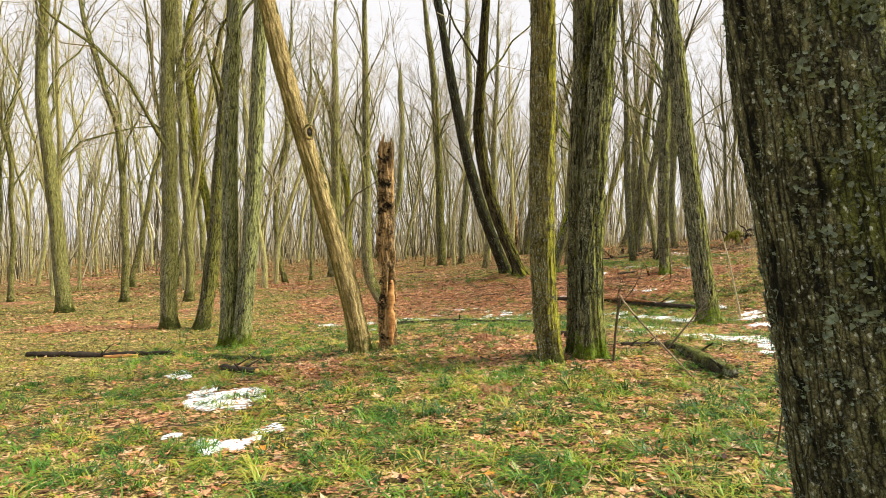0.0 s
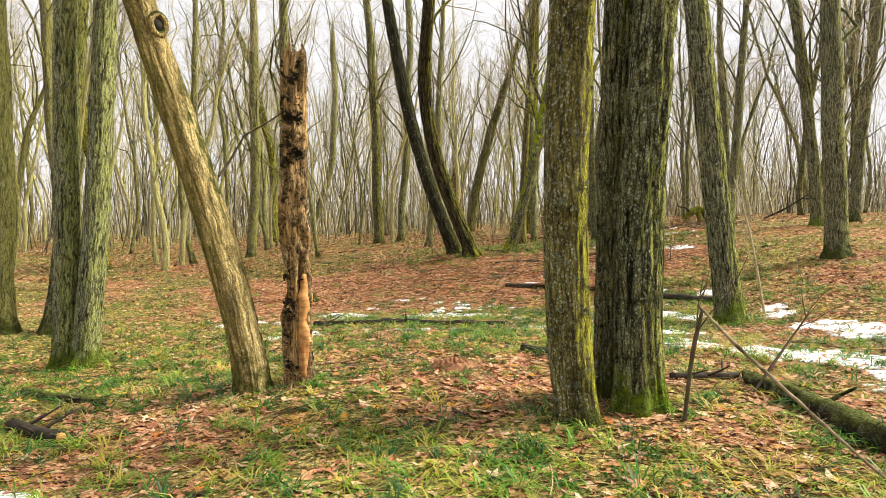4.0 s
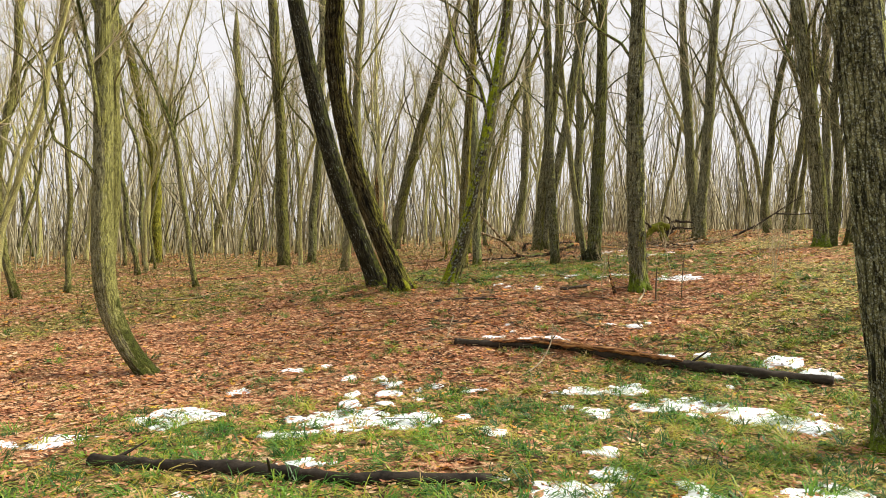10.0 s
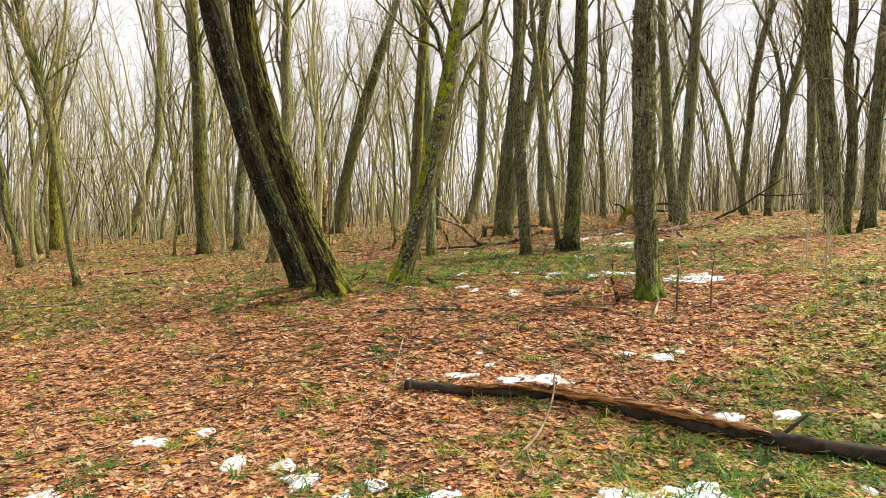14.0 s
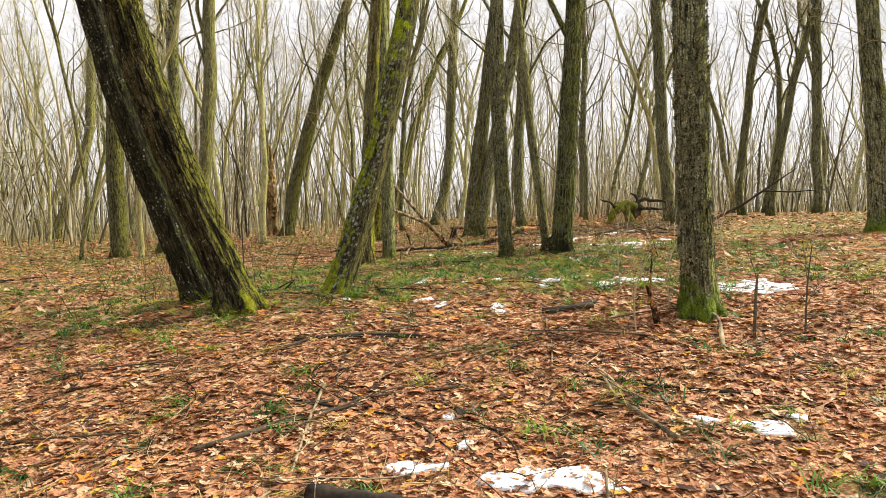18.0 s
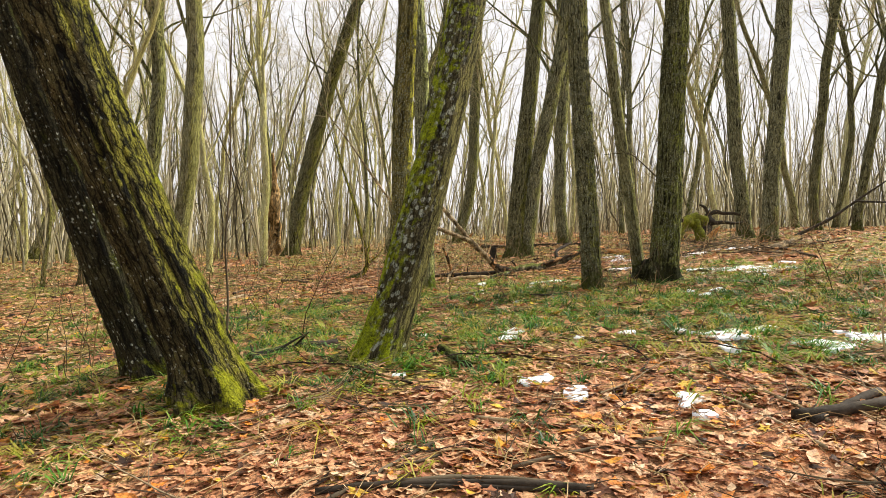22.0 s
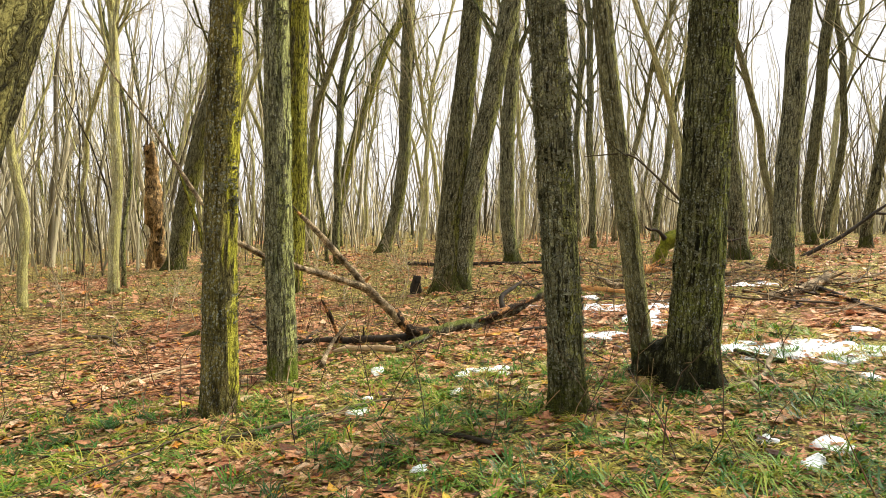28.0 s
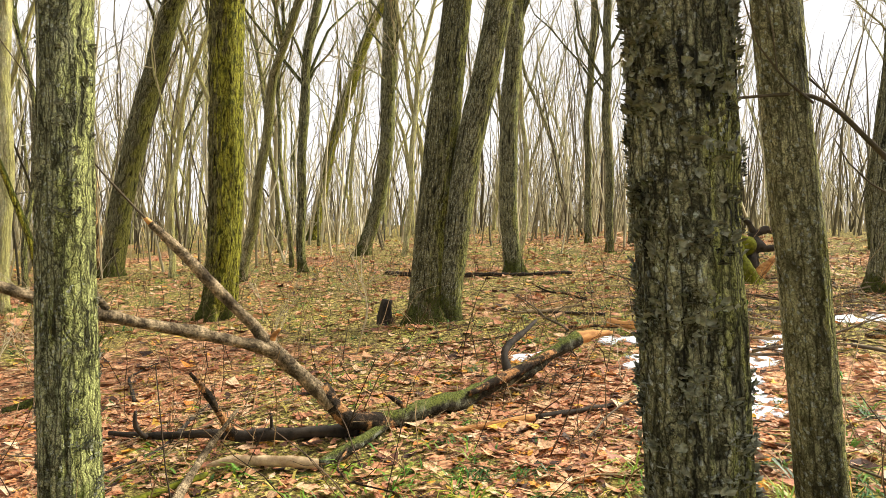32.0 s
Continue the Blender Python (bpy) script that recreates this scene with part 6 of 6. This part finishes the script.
stick("fallen_stick", [(12.35, 33.4), (12.0, 32.6), (11.57, 31.75)], 0.035, 0.06, LIMB, "pale barkless log on the brush", 71, 2.0)
stick("log", [(12.6, 29.95), (13.28, 30.09), (13.8, 30.2), (14.4, 30.38)], 0.05, 0.08, LIMB, "pale weathered log among sticks", 72)
stick("fallen_stick", [(12.77, 28.31), (13.06, 28.95), (13.87, 30.07), (13.9, 30.5)], 0.022, 0.035, LOGBARK, "long dark stick on the grass", 73)
stick("fallen_stick", [(10.04, 28.08), (10.05, 27.81), (10.1, 27.5)], 0.03, 0.022, LOGMOSS, "lichen-grey stick on melting snow", 74)
stick("fallen_stick", [(11.05, 39.7), (11.88, 38.32), (13.0, 37.4), (13.8, 36.9)], 0.05, 0.03, LOGBARK, "long dark fallen stem on the rise", 75)
stick("fallen_stick", [(2.44, 20.53), (2.70, 20.61), (3.00, 20.72), (3.27, 20.74), (3.54, 20.71)], 0.016, 0.008, TWIG_DARK, "dark curved stick on red-brown leaves", 76, 1.5)
stick("fallen_stick", [(5.4, 20.4), (5.25, 20.0), (5.23, 19.69), (5.2, 19.25)], 0.012, 0.018, DEADWOOD, "brown crooked stick on red-brown leaves", 77, 1.5)
stick("fallen_stick", [(3.62, 22.37), (3.99, 22.26), (4.40, 21.96)], 0.016, 0.012, TWIG_DARK, "thin dark stick below leaning trunks", 78, 1.5)
stick("fallen_stick", [(7.16, 21.85), (7.06, 21.0), (6.59, 20.41)], 0.016, 0.02, DEADWOOD, "brown stick propped at a mossy foot", 79, raised=(0.12, 0.06, 0.02))
stick("fallen_stick", [(5.83, 22.09), (6.14, 22.15), (6.45, 22.20)], 0.022, 0.028, LOGBARK, "short dark stick near snow", 80)
stick("rotten_log", [(3.06, 25.19), (3.42, 25.5), (3.88, 25.63)], 0.05, 0.04, LOGBARK, "dark rotten log half sunk in leaves between trunks", 91, 0.3)
stick("fallen_stick", [(4.58, 24.63), (4.56, 24.27), (4.57, 23.96)], 0.035, 0.03, LOGMOSS, "short lichen-spotted log piece on leaves", 92)
stick("fallen_stick", [(3.67, 24.62), (3.76, 24.36), (3.87, 24.12)], 0.03, 0.022, LOGMOSS, "dark mossy stick on brown leaves", 93)
stick("fallen_stick", [(3.24, 22.5), (3.57, 22.39), (3.98, 22.2), (4.4, 21.95)], 0.016, 0.02, LOGBARK, "long wet black stick across the leaves", 94)
stick("fallen_stick", [(4.16, 22.31), (4.48, 22.3), (4.97, 22.23)], 0.01, 0.014, TWIG_DARK, "thin dark stick on leaves and grass", 95)
stick("fallen_stick", [(3.64, 22.53), (3.91, 22.55), (4.17, 22.67)], 0.008, 0.006, TWIG_DARK, "thin dark twig on the leaves", 96)
stick("fallen_stick", [(4.22, 22.95), (4.44, 22.74), (4.71, 22.52)], 0.012, 0.01, DEADWOOD, "thin grey stick on the leaves", 97)
stick("fallen_stick", [(5.79, 22.18), (6.01, 22.1), (6.33, 22.06)], 0.03, 0.036, LOGBARK, "short rotten log under bare twigs", 98)
stick("fallen_stick", [(-3.16, 26.94), (-2.09, 26.73), (-1.5, 27.76), (-0.77, 29.2)], 0.02, 0.014, DEADWOOD, "long pale fallen stick on the leaves", 99)
stick("fallen_stick", [(-1.75, 31.92), (-0.93, 31.99)], 0.025, 0.02, LOGBARK, "short dark stick on the leaves", 100)
stick("fallen_stick", [(3.62, 22.35), (3.99, 22.17), (4.38, 21.94)], 0.012, 0.01, LOGBARK, "straight wet black stick on the leaves", 101)
stick("fallen_stick", [(5.42, 20.52), (5.44, 20.34), (5.34, 20.03)], 0.014, 0.012, DEADWOOD, "bent brown stick on the leaves", 102)
stick("fallen_stick", [(6.66, 27.79), (6.86, 27.56), (6.99, 27.21)], 0.014, 0.018, LOGBARK, "dark stick among green tufts", 103)
stick("fallen_stick", [(5.66, 30.07), (5.93, 30.05), (6.22, 29.82)], 0.012, 0.014, BARE, "pale barkless stick at a trunk's foot", 104)
stick("fallen_stick", [(5.62, 30.5), (6.04, 30.49), (6.38, 30.41), (6.7, 30.67)], 0.022, 0.018, LOGMOSS, "greenish mossy stick lying between trunks", 105)
stick("fallen_stick", [(4.62, 30.9), (4.86, 30.77), (5.18, 31.12)], 0.01, 0.014, BARE, "pale thin stick on the leaves", 106)
lean_stick = thing("leaning_branch", 17.86, 33.59, "dark bare branch rising off the slope", "branch")
v, f, caps = blob(np.random.RandomState(81), [(0, 0, -0.02), (0.9, -0.3, 0.45), (1.7, -0.5, 1.0), (2.6, -0.9, 1.7)], [0.05, 0.045, 0.035, 0.012], 8, 0.2, 7)
part("wood", mesh_tri_quads("wood", v, f, caps, LOGBARK), lean_stick)
v, f, caps = blob(np.random.RandomState(82), [(1.6, -0.5, 0.95), (2.4, -0.9, 0.92), (3.3, -1.4, 1.0)], [0.03, 0.025, 0.01], 8, 0.2, 7)
part("side_branch", mesh_tri_quads("side_branch", v, f, caps, LOGBARK), lean_stick)

# brush of broken sticks, and thin ones over the leaves
brush_kinds = []
for k in range(9):
    rs = np.random.RandomState(900 + k)
    L, r = rs.uniform(0.7, 1.6), (0.006, 0.009, 0.013, 0.017, 0.022)[k % 5]
    ob = thing("broken_stick", 12.0 + 0.3 * k, 31.0 + 0.1 * k, ("dark broken stick of a brush pile", "brown forked stick of a brush pile", "pale dry stick of a brush pile")[k % 3], "stick", group="brush of broken sticks")
    P = shoots(rs, np.zeros((1, 3)), np.array([[1.0, 0, 0.02]]), np.array([L]), 9, 0.16, -0.01)
    P[..., 2] = np.abs(P[..., 2]) * 0.6 + r
    R = r * np.linspace(1, 0.45, 9)[None]
    mat = (TWIG_DARK, LIMB_TORN, DEADWOOD)[k % 3]
    part("wood", mesh_np("stick_wood", *tubes(P, R, 7), mat), ob)
    B, RB = off_from(P, R, rs, 5, 0.15, 0.3, 0.25, 0.003, 5)
    tagged(part("twig_spray", mesh_np("twig_spray", *tubes(B, RB, 4), mat), ob), kind="stuff")
    brush_kinds.append((ob, L, r))
rs = np.random.RandomState(950)
for i in range(190):
    if i < 70:
        k, x, y = rs.randint(0, 9), rs.uniform(10.6, 15.5), rs.uniform(30.2, 34.5)
    elif i < 100:
        k, x, y = rs.randint(0, 9), rs.uniform(11.3, 15), rs.uniform(28.6, 32)
    elif i < 150:
        k, x, y = (0, 1, 5, 6)[rs.randint(0, 4)], rs.uniform(-0.5, 8.5), rs.uniform(19.2, 23.8)
    else:
        k, x, y = (0, 1, 5, 6)[rs.randint(0, 4)], rs.uniform(3.5, 10.5), rs.uniform(27.5, 34)
    ob, L, r = brush_kinds[k]
    a = rs.uniform(0, 2 * np.pi)
    g0, g1 = float(ground(x, y)), float(ground(x + L * math.cos(a), y + L * math.sin(a)))
    up = rs.uniform(0, 0.16) if i < 100 else 0.01
    copy_thing(ob, pose(x, y, g0 + 0.015, 0, -math.degrees(math.atan2(g1 - g0 + up, L)), math.degrees(a)))

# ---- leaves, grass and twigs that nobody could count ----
# the camera's route across the plan, roughly; leaves and grass thicken beside it
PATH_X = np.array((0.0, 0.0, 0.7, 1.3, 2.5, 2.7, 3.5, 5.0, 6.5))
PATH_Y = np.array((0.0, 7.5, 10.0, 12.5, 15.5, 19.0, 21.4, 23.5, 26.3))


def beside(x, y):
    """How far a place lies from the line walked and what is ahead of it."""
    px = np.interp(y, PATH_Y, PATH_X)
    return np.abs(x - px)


def scatter(rs, n, lo, hi, weight):
    x, y = rs.uniform(lo[0], hi[0], n), rs.uniform(lo[1], hi[1], n)
    k = rs.rand(n) < weight(x, y)
    return x[k], y[k]


rs = np.random.RandomState(21)


def leaves(x, y, size, outline, curl):
    """Lobed fallen leaves, each turned and curled its own way."""
    n, m = len(x), len(outline)
    a = np.linspace(0, 2 * np.pi, m, endpoint=False)
    o = np.asarray(outline)
    lx, ly = o * np.cos(a), o * np.sin(a) * 0.85
    s = size * (0.6 + 0.7 * rs.rand(n))
    U, V = s[:, None] * lx, s[:, None] * ly
    bend = curl * (rs.rand(n) - 0.3)[:, None] * (U * U + 0.6 * V * V) / s[:, None]
    tw = rs.rand(n) * 2 * np.pi
    tx, ty = rs.normal(0, 0.17, n), rs.normal(0, 0.17, n)
    c, d = np.cos(tw)[:, None], np.sin(tw)[:, None]
    X, Y = U * c - V * d, U * d + V * c
    Z = bend + X * tx[:, None] + Y * ty[:, None] + 0.22 * s[:, None] * (rs.rand(n, m) - 0.5)
    lift = 0.004 + 0.014 * rs.rand(n)
    zc = ground(x, y) + 0.035 * near_ripple(x, y) + lift
    W = np.stack([X + x[:, None], Y + y[:, None], Z + zc[:, None]], -1)
    mid = np.stack([x, y, zc], -1)[:, None]
    W = np.concatenate([W, mid], 1)
    base = (np.arange(n) * (m + 1))[:, None]
    k = np.arange(m)[None]
    F = np.stack([base + k, base + (k + 1) % m, base + m + 0 * k], -1).reshape(-1, 3)
    return W.reshape(-1, 3), F


MAPLE = (1.0, 0.46, 0.92, 0.42, 0.74, 0.34, 0.74, 0.42, 0.92, 0.46)
OVAL = (1.0, 0.62, 0.55, 0.95, 0.62, 0.5)
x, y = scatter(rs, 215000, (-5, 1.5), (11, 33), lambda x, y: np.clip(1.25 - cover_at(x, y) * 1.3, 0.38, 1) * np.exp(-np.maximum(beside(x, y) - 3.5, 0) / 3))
x2, y2 = scatter(rs, 75000, (-14, 8), (20, 44), lambda x, y: np.clip(1.1 - cover_at(x, y), 0.1, 1))
BIT = (1.0, 0.7, 0.9, 0.6)
x4, y4 = scatter(rs, 34000, (-24, 24), (26, 52), lambda x, y: np.clip(1.2 - cover_at(x, y), 0.35, 1))
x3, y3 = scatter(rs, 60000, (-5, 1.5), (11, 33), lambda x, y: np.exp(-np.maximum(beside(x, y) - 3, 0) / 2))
lv, lf = joined([leaves(x3, y3, 0.022, BIT, 0.8), leaves(x[::3], y[::3], 0.062, MAPLE, 0.3), leaves(x[1::3], y[1::3], 0.04, OVAL, 0.4), leaves(x[2::3], y[2::3], 0.032, OVAL, 0.5), leaves(x2, y2, 0.06, OVAL, 0.5), leaves(x4, y4, 0.095, BIT, 0.6)])
tagged(new("leaf_litter", mesh_np("leaf_litter", lv, lf, LEAF, False)), "brown and orange fallen leaves covering the ground", "leaves", kind="stuff")


def blades(rs, cx, cy, per, height, width, spread):
    """Tufts of long arching blades, each tuft of one hue and combed one way."""
    n = len(cx) * per
    hue = np.repeat(np.clip(rs.rand(len(cx)) ** 1.25 * 0.90 - 0.06, 0, 0.78), per)
    comb = np.repeat(rs.rand(len(cx)) * 6.28, per)
    a = comb + rs.normal(0, 1.1, n)
    out0 = np.abs(rs.normal(0, spread, n))
    ring = rs.rand(n) * 6.28
    x = np.repeat(cx, per) + out0 * np.cos(ring)
    y = np.repeat(cy, per) + out0 * np.sin(ring)
    h = np.repeat(height * (0.55 + 0.8 * rs.rand(len(cx))), per) * (0.5 + 0.7 * rs.rand(n))
    lean = 0.75 + 0.9 * rs.rand(n)
    z = ground(x, y) + 0.035 * near_ripple(x, y) - 0.01
    t = np.array((0.0, 0.5, 1.0))
    out = h[:, None] * lean[:, None] * t**1.4
    up = h[:, None] * (t * 0.9 - 0.55 * lean[:, None] * t**2.2)
    w = width * (0.6 + 0.7 * rs.rand(n))[:, None] * np.array((0.9, 1.0, 0.08))
    cx2, cy2 = x[:, None] + out * np.cos(a)[:, None], y[:, None] + out * np.sin(a)[:, None]
    sx, sy = -np.sin(a)[:, None] * w, np.cos(a)[:, None] * w
    L = np.stack([cx2 - sx, cy2 - sy, z[:, None] + up], -1)
    R = np.stack([cx2 + sx, cy2 + sy, z[:, None] + up], -1)
    V = np.stack([L, R], 2).reshape(n, 6, 3)
    b = (np.arange(n) * 6)[:, None]
    F = np.stack([np.concatenate([b + 2 * k, b + 2 * k + 1, b + 2 * k + 3, b + 2 * k + 2], 1) for k in range(2)], 1).reshape(-1, 4)
    return V.reshape(-1, 3), F, np.repeat(hue, 6)


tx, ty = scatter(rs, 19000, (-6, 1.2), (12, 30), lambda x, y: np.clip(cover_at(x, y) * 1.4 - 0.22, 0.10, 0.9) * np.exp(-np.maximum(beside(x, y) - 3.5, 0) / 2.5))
gx2, gy2 = scatter(rs, 17000, (-16, 1), (20, 44), lambda x, y: np.clip(cover_at(x, y) * 1.4 - 0.3, 0, 1))
near_tufts, far_tufts = blades(rs, tx, ty, 18, 0.21, 0.0045, 0.045), blades(rs, gx2, gy2, 7, 0.13, 0.007, 0.08)
gv, gf2 = joined([near_tufts[:2], far_tufts[:2]])
grass_mesh = mesh_np("grass", gv, gf2, GRASS, False)
grass_mesh.attributes.new("tuft", "FLOAT", "POINT").data.foreach_set("value", np.concatenate([near_tufts[2], far_tufts[2]]).astype(np.float32))
tagged(new("grass", grass_mesh), "tufts of green and straw-yellow winter grass", "grass", kind="stuff")
mx, my = scatter(rs, 26000, (-9, 1.5), (14, 36), lambda x, y: np.clip(noise2(x, y, 1.1, 14.0) * 3.2 - 1.45, 0, 1))
mv, mf, _ = blades(rs, mx, my, 9, 0.055, 0.006, 0.07)
tagged(new("moss", mesh_np("moss", mv, mf, MOSS, False)), "low yellow-green moss between the fallen leaves", "moss", kind="stuff")
dx, dy = scatter(rs, 5000, (-10, 2), (16, 40), lambda x, y: 0.25 + 0.6 * noise2(x, y, 0.5, 8.0))
dv, df, _ = blades(rs, dx, dy, 6, 0.26, 0.0028, 0.06)
tagged(new("dry_grass", mesh_np("dry_grass", dv, df, DRYGRASS, False)), "thin dry straw-coloured grass stalks", "grass", kind="stuff")
# low shoots of the undergrowth further on
ux, uy = scatter(rs, 3600, (-12, 25), (22, 46), lambda x, y: np.clip(noise2(x, y, 0.45, 6.0) * 2.6 - 0.9, 0, 1))
k = len(ux)
UP = shoots(rs, np.stack([ux, uy, ground(ux, uy) - 0.02], 1), np.stack([rs.normal(0, 0.3, k), rs.normal(0, 0.3, k), np.ones(k)], 1), 0.25 + 0.9 * rs.rand(k) ** 2, 4, 0.22, 0.03)
UR = (0.003 + 0.003 * rs.rand(k))[:, None] * np.array((1, 0.9, 0.7, 0.5))
U2, UR2 = off_from(UP, UR, rs, k * 2, 0.2, 0.3, 0.2, 0.0025, 3)
uv, uf = joined([tubes(UP, UR, 3), tubes(U2, UR2, 3)])
tagged(new("undergrowth", mesh_np("undergrowth", uv, uf, LITTER)), "thin bare brown shoots of low undergrowth", "undergrowth", kind="stuff")
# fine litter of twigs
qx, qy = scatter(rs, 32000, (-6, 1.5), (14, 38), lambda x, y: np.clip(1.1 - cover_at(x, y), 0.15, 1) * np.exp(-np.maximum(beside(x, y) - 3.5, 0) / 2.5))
n = len(qx)
qa, ql = rs.rand(n) * 6.28, 0.08 + 0.55 * rs.rand(n) ** 2
q0 = np.stack([qx, qy, ground(qx, qy) + 0.03], 1)
QP = shoots(rs, q0, np.stack([np.cos(qa), np.sin(qa), 0 * qa], 1), ql, 4, 0.2, 0.0)
QP[..., 2] = ground(QP[..., 0], QP[..., 1]) + 0.03 + 0.03 * rs.rand(n, 1) * np.array((0, 0.3, 0.7, 1.0))
qv, qf = tubes(QP, (0.0015 + 0.0035 * rs.rand(n))[:, None] * np.array((1, 0.9, 0.7, 0.4)), 3)
tagged(new("twig_litter", mesh_np("twig_litter", qv, qf, LITTER)), "small dark twigs scattered over the leaves", "twigs", kind="stuff")
